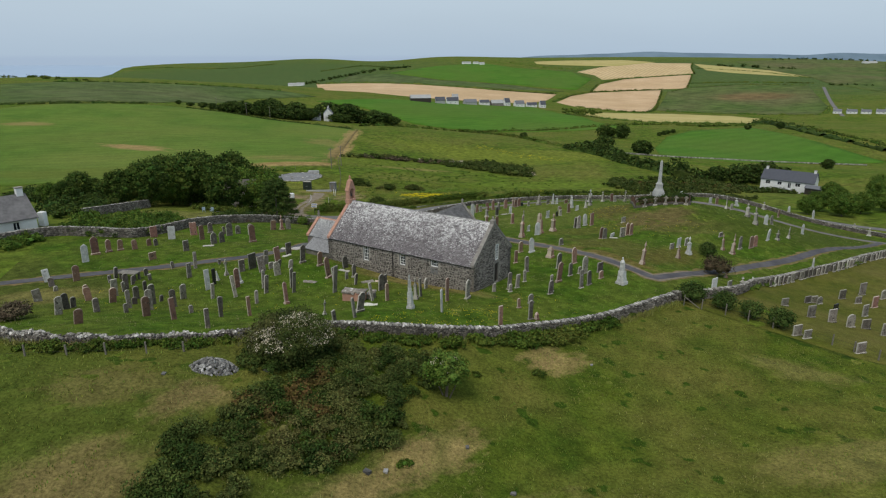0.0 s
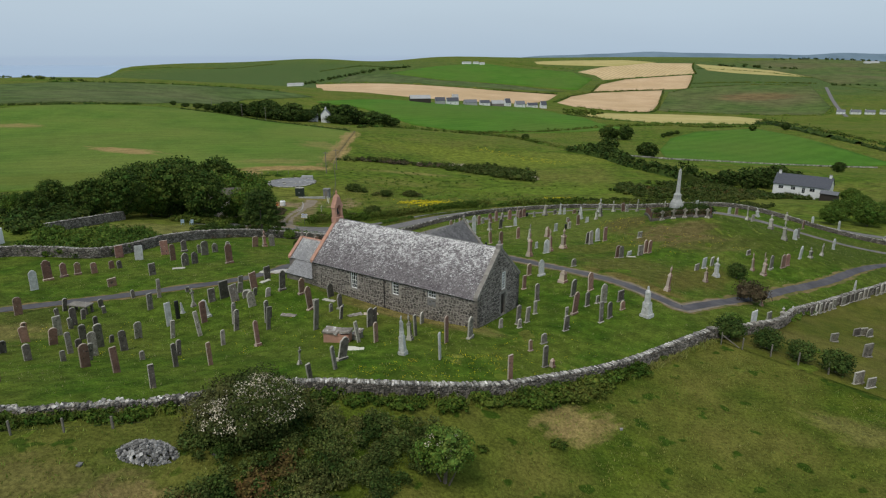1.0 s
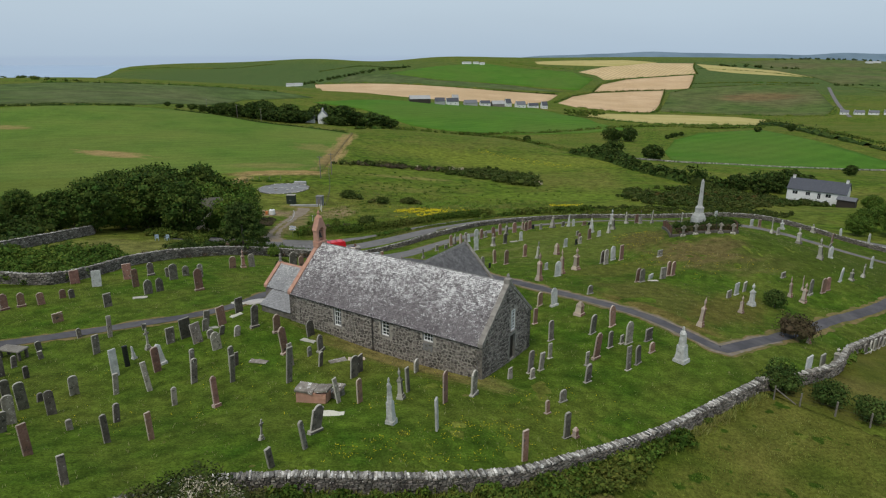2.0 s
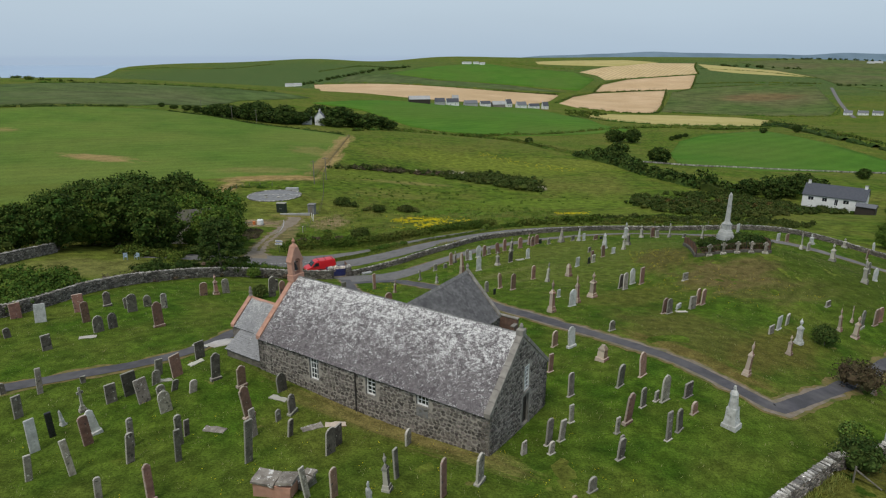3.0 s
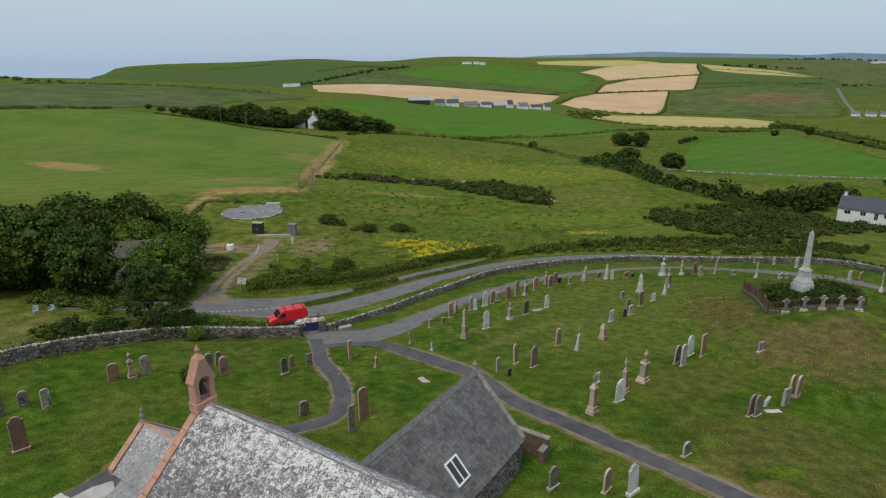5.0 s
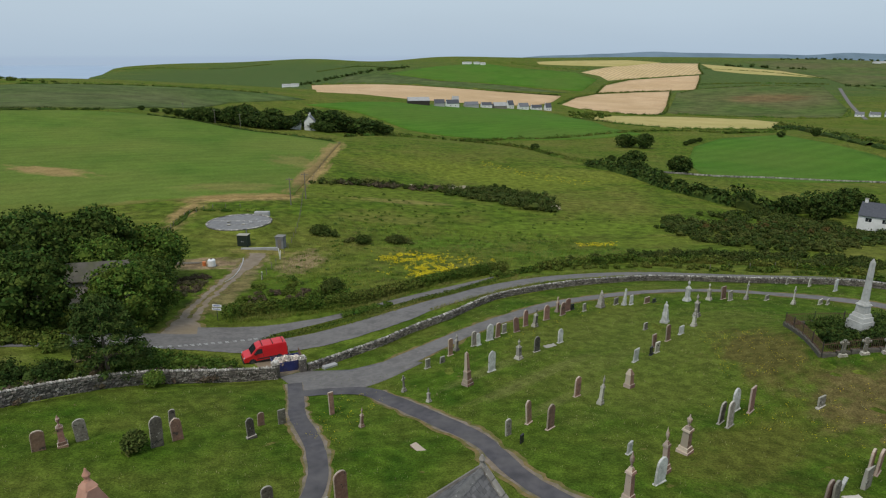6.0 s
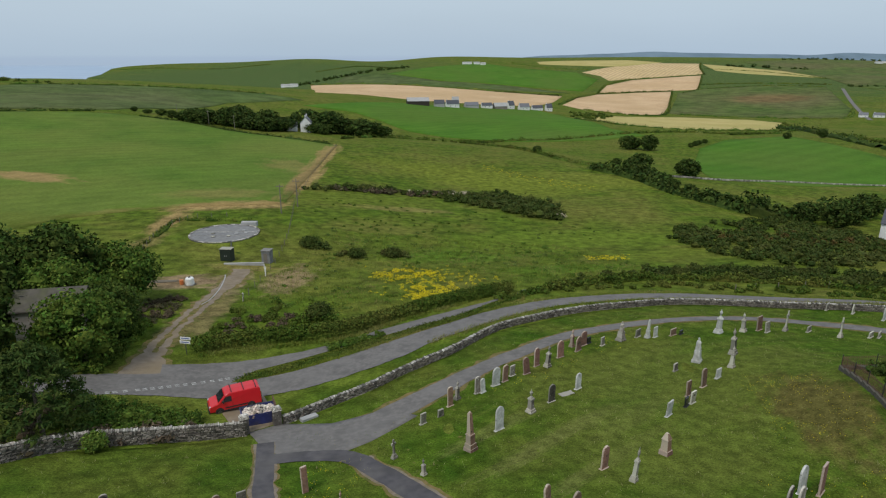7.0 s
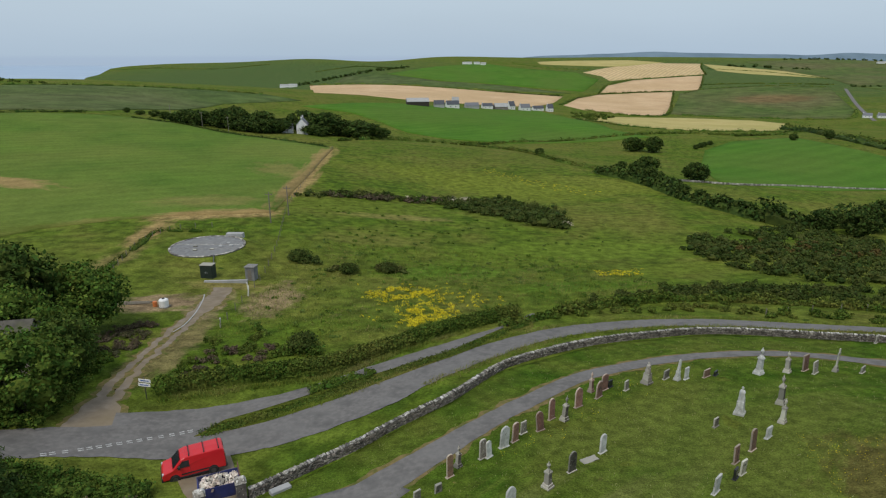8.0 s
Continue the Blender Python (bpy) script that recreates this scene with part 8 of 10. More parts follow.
part("tub", bm, M["skip_blue"], skip)
part("rear_flap", box(bmesh.new(), 1.36, 1.44, -0.8, 0.8, 1.2, 1.75, 0.02), M["rust"], skip, "rusty raised flap")
for x in (-1.2, 1.2):
    for y in (-0.86, 0.86):
        part("lifting_lug", tube(bmesh.new(), (x * 0.85, y, 0.75), (x * 0.85, y * 1.1, 0.75), 0.05), M["iron"], skip)
v, f = [], []
kr = random.Random(4)
for _ in range(150):
    x, y = kr.uniform(-1.2, 1.2), kr.uniform(-0.7, 0.7)
    z = 0.95 + 0.32 * (1 - (x / 1.3) ** 2) * (1 - (y / 0.8) ** 2) + kr.uniform(-0.08, 0.08)
    rot = Euler((kr.uniform(0, 6), kr.uniform(0, 6), kr.uniform(0, 6))).to_matrix()
    s = kr.uniform(0.06, 0.2)
    stone_box(v, f, Vector((x, y, z)), rot @ Vector((s, 0, 0)), rot @ Vector((0, s * 0.7, 0)), rot @ Vector((0, 0, s * 0.4)), kr, 0.3)
tagged(part("rubble_load", pydata("rubble_load", v, f), M["waste"], skip, "heap of broken plaster and timber"), kind="stuff")
for x, y in ((-13.1, 111.6), (-15.3, 109.9)):
    p = thing("gate_pillar", pose(x, y, ground(x, y), 0, 0, 25), "square stone gate pillar at the churchyard entrance", "pillar", "gate pillars")
    part("shaft", box(bmesh.new(), -0.34, 0.34, -0.34, 0.34, -0.3, 1.45, 0.03, 0.02), M["drystone"], p)
    part("cap", frustum(bmesh.new(), 0.8, 0.8, 0.5, 0.5, 1.45, 1.68), M["cope"], p)
tagged(part("kerb_slab", box(bmesh.new(), -0.75, 0.75, -0.3, 0.3, -0.05, 0.28, 0.04, 0.03), M["concrete"], m=pose(-10.6, 112.3, ground(-10.6, 112.3), 0, 4, 40)), "long pale stone slab lying by the gate", "slab")
sign = thing("road_sign", pose(-27.1, 127.2, ground(-27.1, 127.2), 0, 0, -10), "white direction signs on a grey post at the junction", "sign")
part("post", tube(bmesh.new(), (0, 0, -0.3), (0, 0, 2.3), 0.045), M["alloy"], sign)
for k, (z, dx) in enumerate(((2.0, 0.1), (1.55, 0.0))):
    pan = part("panel", box(bmesh.new(), -0.62 + dx, 0.62 + dx, -0.07, -0.045, z - 0.17, z + 0.17, 0.01), M["plastic_white"], sign)
    part("lettering_bar", box(bmesh.new(), -0.45 + dx, 0.45 + dx, -0.078, -0.072, z - 0.045, z + 0.05), M["sign_blue"], pan)
# broken give-way marks across the junction mouth
GW = [(-29.8, 115.6), (-27.8, 117.0), (-24.4, 119.4), (-20.6, 121.7)]
marks = curve_through(GW, 0.72)
for k in range(2):
    for i in range(len(marks) - 1):
        a, b = marks[i], marks[i + 1]
        d = (b - a).normalized()
        s = Vector((-d.y, d.x)) * (0.32 * k)
        p, q = a + d * 0.1 + s, a + d * 0.52 + s
        w = Vector((-d.y, d.x)) * 0.075
        zs = [Vector((*u, ground(*u) + 0.078)) for u in (p - w, q - w, q + w, p + w)]
        me = pydata("road_mark", [u - Vector((0, 0, 0.012)) for u in zs] + zs, [(3, 2, 1, 0), (4, 5, 6, 7), (0, 1, 5, 4), (1, 2, 6, 5), (2, 3, 7, 6), (3, 0, 4, 7)])
        tagged(part("road_mark", me, M["white_line"]), "worn white painted road dash", "road mark", "give-way dashes", "structure")


def pole(x, y, h, name="utility_pole", arm=True):
    p = thing(name, pose(x, y, ground(x, y), 0, 0, rng.uniform(-20, 20)), "weathered timber electricity pole in a field", "pole", "utility poles")
    part("shaft", tube(bmesh.new(), (0, 0, -0.5), (0, 0, h), 0.16, 0.11), M["timber"], p)
    if arm:
        part("crossarm", box(bmesh.new(), -0.9, 0.9, -0.06, 0.06, h - 0.6, h - 0.46), M["timber"], p)
        for s in (-0.75, 0, 0.75):
            part("insulator", turned(bmesh.new(), [(0.05, h - 0.46), (0.07, h - 0.36), (0.03, h - 0.26)], 8, s), M["g_dark"], p)


for x, y, h in ((-38.5, 213, 7.2), (-36.6, 222, 7.2), (-128, 412.8, 8.0), (-107.8, 393.9, 8.0), (-160, 449, 8.0)):
    pole(x, y, h)


def post_fence(name, pts, step, h, label, wires=3, mt="timber"):
    """Posts with wires along plan points."""
    line = curve_through(pts, step)
    f = thing(name, pose(*line[0], 0), label, "fence")
    o = line[0]
    for a, b in zip(line, line[1:]):
        part("post", box(bmesh.new(), a.x - o.x - 0.045, a.x - o.x + 0.045, a.y - o.y - 0.045, a.y - o.y + 0.045, ground(*a) - 0.3, ground(*a) + h * rng.uniform(0.92, 1.08), 0.0, 0.015), M[mt], f)
        for k in range(wires):
            z = h * (0.35 + 0.28 * k)
            part("wire", tube(bmesh.new(), (a.x - o.x, a.y - o.y, ground(*a) + z), (b.x - o.x, b.y - o.y, ground(*b) + z), 0.008, sides=3), M["iron"], f)
    return f


post_fence("wire_fence", [(24.6, 58.8), (28.1, 57.0), (31.6, 54.5), (35.6, 51.6), (40, 47), (50, 38)], 2.1, 1.15, "timber post and wire fence beside the newer cemetery", 2)
tagged(part("leaning_strut", tube(bmesh.new(), (0, 0, 0.95), (1.4, -0.5, -0.1), 0.05), M["timber"], m=pose(24.6, 58.8, ground(24.6, 58.8))), "pale diagonal timber fence strut", "fence strut")
post_fence("paddock_fence", [(-28.2, 150), (-28.9, 158), (-29.4, 166), (-30.2, 178), (-32.5, 195), (-35.4, 211), (-39.2, 232), (-41.5, 255), (-43.6, 278), (-45.8, 314), (-48.3, 355)], 4.5, 1.2, "timber posts and wire along the paddock edge", 2)
post_fence("tank_fence", [(-53.5, 168), (-55.5, 177.5), (-57.6, 188), (-57.8, 196), (-55, 203), (-47, 206.5)], 2.6, 1.1, "dark post and wire fence round the tank", 2)
post_fence("field_fence", [(-42, 35.5), (-30, 36), (-22, 36.6), (-16, 38.4)], 2.3, 0.8, "old timber fence posts before the wall", 1)
post_fence("verge_fence", [(44, 151.5), (52, 154.5), (57, 156), (66, 157), (76, 155)], 4.4, 1.1, "timber fence posts beyond the road", 1)

def garden_chair(x, y, turn):
    c = thing("garden_chair", pose(x, y, ground(x, y), 0, 0, turn), "pale blue plastic garden chair on rough grass", "chair", "garden chairs")
    part("seat", box(bmesh.new(), -0.27, 0.27, -0.25, 0.25, 0.4, 0.44, 0.015), M["pale_blue"], c)
    part("backrest", box(bmesh.new(), -0.27, 0.27, 0.2, 0.25, 0.442, 0.9, 0.015), M["pale_blue"], c)
    for a in (-0.22, 0.22):
        for b in (-0.2, 0.2):
            part("leg", box(bmesh.new(), a - 0.025, a + 0.025, b - 0.025, b + 0.025, -0.03, 0.398), M["pale_blue"], c)
        part("armrest", box(bmesh.new(), a - 0.04, a + 0.04, -0.24, 0.2, 0.62, 0.65), M["pale_blue"], c)


garden_chair(-42.9, 108.3, 20)
garden_chair(-41.8, 109.2, -15)
for x, y, h, a in ((-29.3, 165.2, 1.7, 6), (-28.3, 150.2, 1.3, 2), (-30.0, 167.6, 1.5, -4)):
    tagged(part("gate_post", box(bmesh.new(), -0.07, 0.07, -0.07, 0.07, -0.3, h, 0.012), M["white_paint"], m=pose(x, y, ground(x, y), 0, a, 10)), "white painted timber gate post beside the track", "post", "white gate posts")

# cleared stones heaped in the front field
v, f = [], []
for _ in range(680):
    a, d = kr.uniform(0, 6.28), math.sqrt(kr.random())
    x, y = d * 1.75 * math.cos(a), d * 1.15 * math.sin(a)
    s = kr.uniform(0.05, 0.13)
    z = 0.75 * (1 - d * d) + kr.uniform(-0.05, 0.08)
    rot = Euler((kr.uniform(0, 6), kr.uniform(0, 6), kr.uniform(0, 6))).to_matrix()
    stone_box(v, f, Vector((x, y, z + ground(-14.6 + x, 35.6 + y) - ground(-14.6, 35.6))), rot @ Vector((s, 0, 0)), rot @ Vector((0, s * 0.8, 0)), rot @ Vector((0, 0, s * 0.6)), kr, 0.35)
tagged(part("stone_heap", pydata("stone_heap", v, f), M["rock_pale"], m=pose(-14.8, 36.0, ground(-14.8, 36.0)) @ Matrix.Diagonal((0.85, 0.8, 0.8, 1))), "heap of pale cleared field stones in grass", "rubble heap", kind="stuff")
for x, y, s in ((-4.2, 29.0, 0.22), (4.0, 29.5, 0.16), (-17.4, 34.6, 0.15), (-11.6, 36.6, 0.2), (1.5, 33.0, 0.15), (-3.2, 29.4, 0.18), (12.0, 45.0, 0.12)):
    v, f = [], []
    stone_box(v, f, Vector((0, 0, s * 0.3)), Vector((s, 0.05, 0)), Vector((-0.04, s * 0.8, 0)), Vector((0, 0, s * 0.6)), kr, 0.35)
    tagged(part("field_stone", pydata("field_stone", v, f), M["rock_pale"], m=pose(x, y, ground(x, y), 0, 0, kr.uniform(0, 180))), "pale loose stone lying in grass", "stone", "loose field stones")

# ---- trees, hedges and grass ----
def leaf_cloud(blobs, per, size, seed, core=0.5, flat=0.6, aspect=0.62):
    """Many small diamond leaves on a heap of rounded blobs (x, y, z, rx, ry, rz), over a rough dark inside."""
    g = np.random.default_rng(seed)
    b = np.repeat(np.asarray(blobs, float), per, axis=0)
    n = len(b)
    d = g.normal(size=(n, 3))
    d /= np.linalg.norm(d, axis=1, keepdims=True)
    d[:, 2] = np.where(d[:, 2] < -0.45, -d[:, 2], d[:, 2])
    p = b[:, :3] + d * b[:, 3:] * g.uniform(0.62, 1.12, (n, 1))
    normal = d * flat + g.normal(size=(n, 3)) * (1 - flat)
    normal /= np.linalg.norm(normal, axis=1, keepdims=True)
    a = np.cross(normal, g.normal(size=(n, 3)))
    a /= np.linalg.norm(a, axis=1, keepdims=True)
    c = np.cross(normal, a)
    s = size * g.uniform(0.6, 1.4, (n, 1))
    quad = np.stack([p + a * s, p + c * s * aspect, p - a * s, p - c * s * aspect], 1).reshape(-1, 3)
    faces = np.arange(4 * n).reshape(-1, 4)
    verts, fs = [quad], [faces]
    if core:
        # eight-sided inner lumps
        ring = []
        for z, k in ((-0.75, 0.55), (0.1, 1.0), (0.75, 0.6)):
            for t in range(6):
                ring.append((k * math.cos(t * math.pi / 3), k * math.sin(t * math.pi / 3), z))
        ring = np.array(ring)
        cf = [(6 * l + t, 6 * l + (t + 1) % 6, 6 * l + 6 + (t + 1) % 6, 6 * l + 6 + t) for l in range(2) for t in range(6)] + [(12, 13, 14, 15), (12, 15, 16, 17)]
        base = 4 * n
        for q in np.asarray(blobs, float):
            verts.append(q[:3] + ring * q[3:] * core)
            fs.append(np.array(cf) + base)
            base += len(ring)
    return np.concatenate(verts), [tuple(int(i) for i in f) for some in fs for f in some]


def cloud_mesh(name, blobs, per, size, seed, **k):
    v, f = leaf_cloud(blobs, per, size, seed, **k)
    return pydata(name, v, f)


def tree(name, m, height, spread, trunk_h, blobs_n, per, size, leaf_m, label, seed, squat=0.62, low=0.28, category="tree"):
    """A tapered trunk with limbs and a crown of leaf clumps."""
    r = random.Random(seed)
    t = thing(name, m, label, category)
    bm = tube(bmesh.new(), (0, 0, -0.4), (0.1, 0.05, trunk_h), 0.045 * height * 0.6 + 0.06, 0.03 * height * 0.6 + 0.03)
    for k in range(6):
        a = k * 1.05 + r.uniform(-0.3, 0.3)
        z = trunk_h * r.uniform(0.6, 1.0)
        tube(bm, (0.05, 0.02, z), (math.cos(a) * spread * 0.6, math.sin(a) * spread * 0.6, z + (height - trunk_h) * r.uniform(0.25, 0.6)), 0.018 * height * 0.6 + 0.02, 0.015, 6)
    part("trunk", bm, M["bark"], t)
    blobs = []
    mid = height * (low + (1 - low) / 2)
    for i in range(blobs_n):
        u, a = 1 - 2 * (i + 0.5) / blobs_n, i * 2.39996 + r.uniform(-0.4, 0.4)
        w = math.sqrt(1 - u * u)
        k = r.uniform(0.62, 0.92)
        s = spread * r.uniform(0.26, 0.42)
        shape = 1.0 if u > -0.2 else 0.85
        blobs.append((math.cos(a) * w * spread * k * shape, math.sin(a) * w * spread * k * shape, mid + u * height * (1 - low) / 2 * 0.86, s, s, s * squat * 1.25))
    part("crown", cloud_mesh("crown", blobs, per, size, seed), M[leaf_m], t)
    return t


# leafy clump by the junction: x, y, height, spread
big = [tree("tree", pose(-50.5, 121.2, ground(-50.5, 121.2)), 10.0, 5.0, 1.6, 54, 108, 0.215, "leaf_sycamore", "broad dark green sycamore in a roadside clump", 31, low=0.04),
       tree("tree", pose(-42.4, 117.2, ground(-42.4, 117.2)), 8.6, 4.2, 1.6, 50, 108, 0.215, "leaf_sycamore", "broad dark green sycamore in a roadside clump", 32, low=0.04),
       tree("tree", pose(-35.5, 122.8, ground(-35.5, 122.8)), 6.8, 4.5, 1.6, 44, 170, 0.18, "leaf_mid", "rounded green sycamore beside the track", 33, low=0.1)]
for t in big:
    tagged(t, group="roadside trees")
for k, (x, y, s) in enumerate(((-54.6, 112.5, 0.82), (-58.8, 110.5, 0.72), (-53, 119, 0.95), (-57.5, 127, 0.95), (-50.5, 130, 1.12), (-44.8, 133.5, 1.12), (-56.0, 138, 1.15), (-48.8, 141.5, 1.28), (-61.5, 119, 0.8), (-64.5, 133, 0.8), (-63, 143, 0.85), (-44.0, 147, 1.2), (-69.5, 137, 0.62), (-67, 108, 0.5), (-72.5, 112, 0.5), (-74, 124, 0.55), (-80, 140, 0.5), (-40.5, 135.5, 0.8), (-36.6, 130.8, 0.62))):
    src = big[k % 3]
    c = copy_thing(src, pose(x, y, ground(x, y), 0, 0, 47 * k))
    c.scale = (s, s, s * rng.uniform(0.92, 1.05))
    tagged(c, "dark green leafy tree in a roadside clump" if s > 0.7 else "low bushy green tree at the clump's edge", "tree", "roadside trees")


def conifer(m, h, w, seed):
    t = thing("conifer", m, "bushy green conifer with drooping sprays beside the wall", "tree")
    part("trunk", tube(bmesh.new(), (0, 0, -0.3), (0, 0, h * 0.8), 0.2, 0.06), M["bark"], t)
    r = random.Random(seed)
    blobs = []
    for i in range(70):
        z = h * (0.06 + 0.9 * (i / 70) ** 0.9)
        k = w * (1 - 0.72 * (z / h) ** 1.6) * r.uniform(0.55, 1.0)
        a = i * 2.4
        blobs.append((math.cos(a) * k, math.sin(a) * k, z, 0.75, 0.75, 0.42))
    part("crown", cloud_mesh("crown", blobs, 110, 0.19, seed, aspect=0.3), M["leaf_conifer"], t)
    return t


conifer(pose(-29.3, 106.4, ground(-29.3, 106.4)), 7.4, 3.9, 41)


def hedge_run(name, pts, rad, label, seed, leaf_m="leaf_hedge", per=9, tall=1.1, broken=0.0, even=0.0, leaf_size=0.2):
    """A long uneven hedge: a lumpy bank along plan points with leaf sprays on it."""
    g = random.Random(seed)
    line = curve_through(pts, rad * 0.8)
    x0, y0 = line[0]
    z0 = ground(x0, y0)
    zs = heights([q.x for q in line], [q.y for q in line])
    v, f, sprays, prev = [], [], [], False
    for i, (q, z) in enumerate(zip(line, zs)):
        d = (line[min(i + 1, len(line) - 1)] - line[max(i - 1, 0)]).normalized()
        sd = Vector((-d.y, d.x))
        k = 0.55 + 0.9 * noise.noise(Vector((q.x, q.y, seed)) * (0.35 / rad)) + g.uniform(0, 0.45)
        k = max(0.3, k)
        k = k * (1 - even) + 1.0 * even
        if g.random() < broken:
            prev = False
            continue
        for a, b in ((-1, -0.3), (-0.85, 0.6), (-0.1, 1.0), (0.8, 0.65), (1, -0.3)):
            w = q + sd * (a * 0.8 * rad * (0.6 + 0.4 * k) * g.uniform(0.75, 1.2)) + d * g.uniform(-0.3, 0.3) * rad
            v.append((w.x - x0, w.y - y0, z - z0 + (0.62 * b * tall * rad * k * g.uniform(0.8, 1.2) if b > 0 else b)))
        sprays.append((q.x - x0, q.y - y0, z - z0 + 0.5 * tall * rad * k, rad * 0.95, rad * 0.95, 0.65 * tall * rad * k))
        n = len(v)
        if prev:
            f += [(n - 10 + j, n - 9 + j, n - 4 + j, n - 5 + j) for j in range(4)]
        prev = True
    lv, lf = leaf_cloud(sprays, per, rad * leaf_size, seed, core=0)
    n = len(v)
    me = pydata(name, [*v, *(tuple(q) for q in lv)], f + [tuple(i + n for i in q) for q in lf])
    return tagged(part(name, me, M[leaf_m], m=pose(x0, y0, z0)), label, "hedge", kind="stuff")


def thicket(name, spots, leaf_m, per, size, label, seed, category="shrubs", ratio=0.85, core=0.5):
    """One mass of scrub out of rounded clumps (x, y, radius) that sit on the ground."""
    g = random.Random(seed)
    x0, y0 = spots[0][:2]
    z0 = ground(x0, y0)
    xs, ys = np.array([q[0] for q in spots]), np.array([q[1] for q in spots])
    zs = heights(xs, ys)
    blobs = []
    for (x, y, rr), z in zip(spots, zs):
        blobs.append((x - x0, y - y0, z - z0 + rr * ratio * 0.3, rr * 0.8, rr * 0.8, rr * ratio * g.uniform(0.55, 0.85)))
        for _ in range(4):
            a, k, s = g.uniform(0, 6.28), rr * g.uniform(0.25, 0.95), rr * g.uniform(0.22, 0.5)
            blobs.append((x - x0 + math.cos(a) * k, y - y0 + math.sin(a) * k, z - z0 + ratio * rr * g.uniform(0.2, 0.95) * (1 - 0.5 * k / rr), s, s, s * g.uniform(0.6, 1.1)))
    per = max(6, int(per * 0.36))
    return tagged(part(name, cloud_mesh(name, blobs, per, size, seed, core=core), M[leaf_m], m=pose(x0, y0, z0)), label, category, kind="stuff")


def along(pts, step, rad, spread, seed, ends=1.0):
    g = random.Random(seed)
    return [(q.x + g.gauss(0, spread), q.y + g.gauss(0, spread), rad * g.uniform(0.65, 1.25)) for q in curve_through(pts, step)]


def inside(outline, n, rad, seed):
    g = random.Random(seed)
    xs, ys = [p[0] for p in outline], [p[1] for p in outline]
    out = []
    while len(out) < n:
        x, y = g.uniform(min(xs), max(xs)), g.uniform(min(ys), max(ys))
        hit = False
        for (xa, ya), (xb, yb) in zip(outline, outline[1:] + outline[:1]):
            if (ya > y) != (yb > y) and x < (xb - xa) * (y - ya) / (yb - ya) + xa:
                hit = not hit
        if hit:
            out.append((x, y, rad * g.uniform(0.6, 1.3)))
    return out


FRONT_SCRUB = [(-14.1, 29.8), (-11.9, 32.3), (-11.3, 34.4), (-12.9, 35.6), (-13.3, 38.6), (-9.9, 42.1), (-7.4, 42.7), (-6.1, 40.7), (-2.7, 41.7), (0, 40.8), (0, 38.3), (-1.9, 34.8), (-3.1, 31.1), (-5.4, 28.9), (-7, 27.8), (-9.3, 26.4), (-10.3, 24.7), (-14.1, 24), (-14.5, 25.5), (-14.2, 28.1)]
thicket("gorse_scrub", inside(FRONT_SCRUB, 130, 0.95, 51), "leaf_gorse", 420, 0.062, "tangled dark gorse and bramble scrub before the wall", 51, core=0.3)
thicket("bramble_scrub", inside(FRONT_SCRUB, 80, 0.95, 52), "leaf_dark", 400, 0.066, "green bramble bushes in the front field", 52, core=0.3)
thicket("russet_scrub", inside([(-11.8, 35.6), (-9.0, 37.4), (-6.5, 36.5), (-7.4, 32.6), (-10, 31.5), (-11.8, 32.6)], 20, 0.85, 53), "leaf_brown", 170, 0.09, "russet dead gorse among green scrub", 53)
haw = tree("hawthorn", pose(-10.4, 39.0, ground(-10.4, 39.0)), 2.75, 2.9, 0.9, 44, 560, 0.066, "leaf_haw", "spreading dark hawthorn with cream blossom by the wall", 54, low=0.05)
v, f = leaf_cloud([(a_ * math.cos(b_), a_ * math.sin(b_), 3.0 - 0.17 * a_ * a_ + rng.uniform(-0.3, 0.1), 0.3, 0.3, 0.18) for a_, b_ in ((2.8 * math.sqrt(rng.random()), rng.uniform(-2.9, 1.9)) for _ in range(170))], 22, 0.05, 55, core=0)
part("blossom", pydata("blossom", v, f), M["blossom"], haw, "cream blossom clusters")
elder = tree("elder_bush", pose(0.2, 37.6, ground(0.2, 37.6)), 3.0, 1.7, 1.0, 22, 190, 0.075, "leaf_bright", "small bright green elder on bare leaning stems", 56, low=0.34)
part("stem", tube(tube(bmesh.new(), (0.2, -0.1, -0.2), (0.75, -0.35, 1.3), 0.06, 0.03), (-0.1, 0.1, -0.2), (-0.7, -0.2, 1.4), 0.055, 0.03), M["bark"], elder)
v, f = leaf_cloud([(rng.uniform(-1.1, 1.1), rng.uniform(-1.0, 0.8), rng.uniform(2.2, 2.9), 0.2, 0.2, 0.08) for _ in range(9)], 18, 0.04, 57, core=0)
part("blossom", pydata("blossom", v, f), M["blossom"], elder, "pale flat flower heads")
thicket("wall_foot_scrub", along([(-7.5, 43.0), (-3, 43.6), (1.5, 44.4), (5.2, 46.0), (8.2, 47.9)], 0.6, 0.75, 0.45, 58), "leaf_hedge", 150, 0.1, "rough scrub along the wall foot", 58)
thicket("wall_foot_bramble", along([(5.5, 45.6), (8.6, 47.6), (10.8, 49.0), (13, 50.9), (15.6, 53.2)], 0.5, 0.95, 0.4, 59), "leaf_hedge", 170, 0.1, "dense bramble bank against the dry-stone wall", 59)
thicket("wall_foot_nettles", along([(-27.5, 37.4), (-24, 37.2), (-20.5, 38.2), (-17, 39.2), (-14, 40.6)], 0.45, 0.6, 0.3, 57), "leaf_hedge", 150, 0.09, "dark nettles and long grass along the ruined wall", 57)
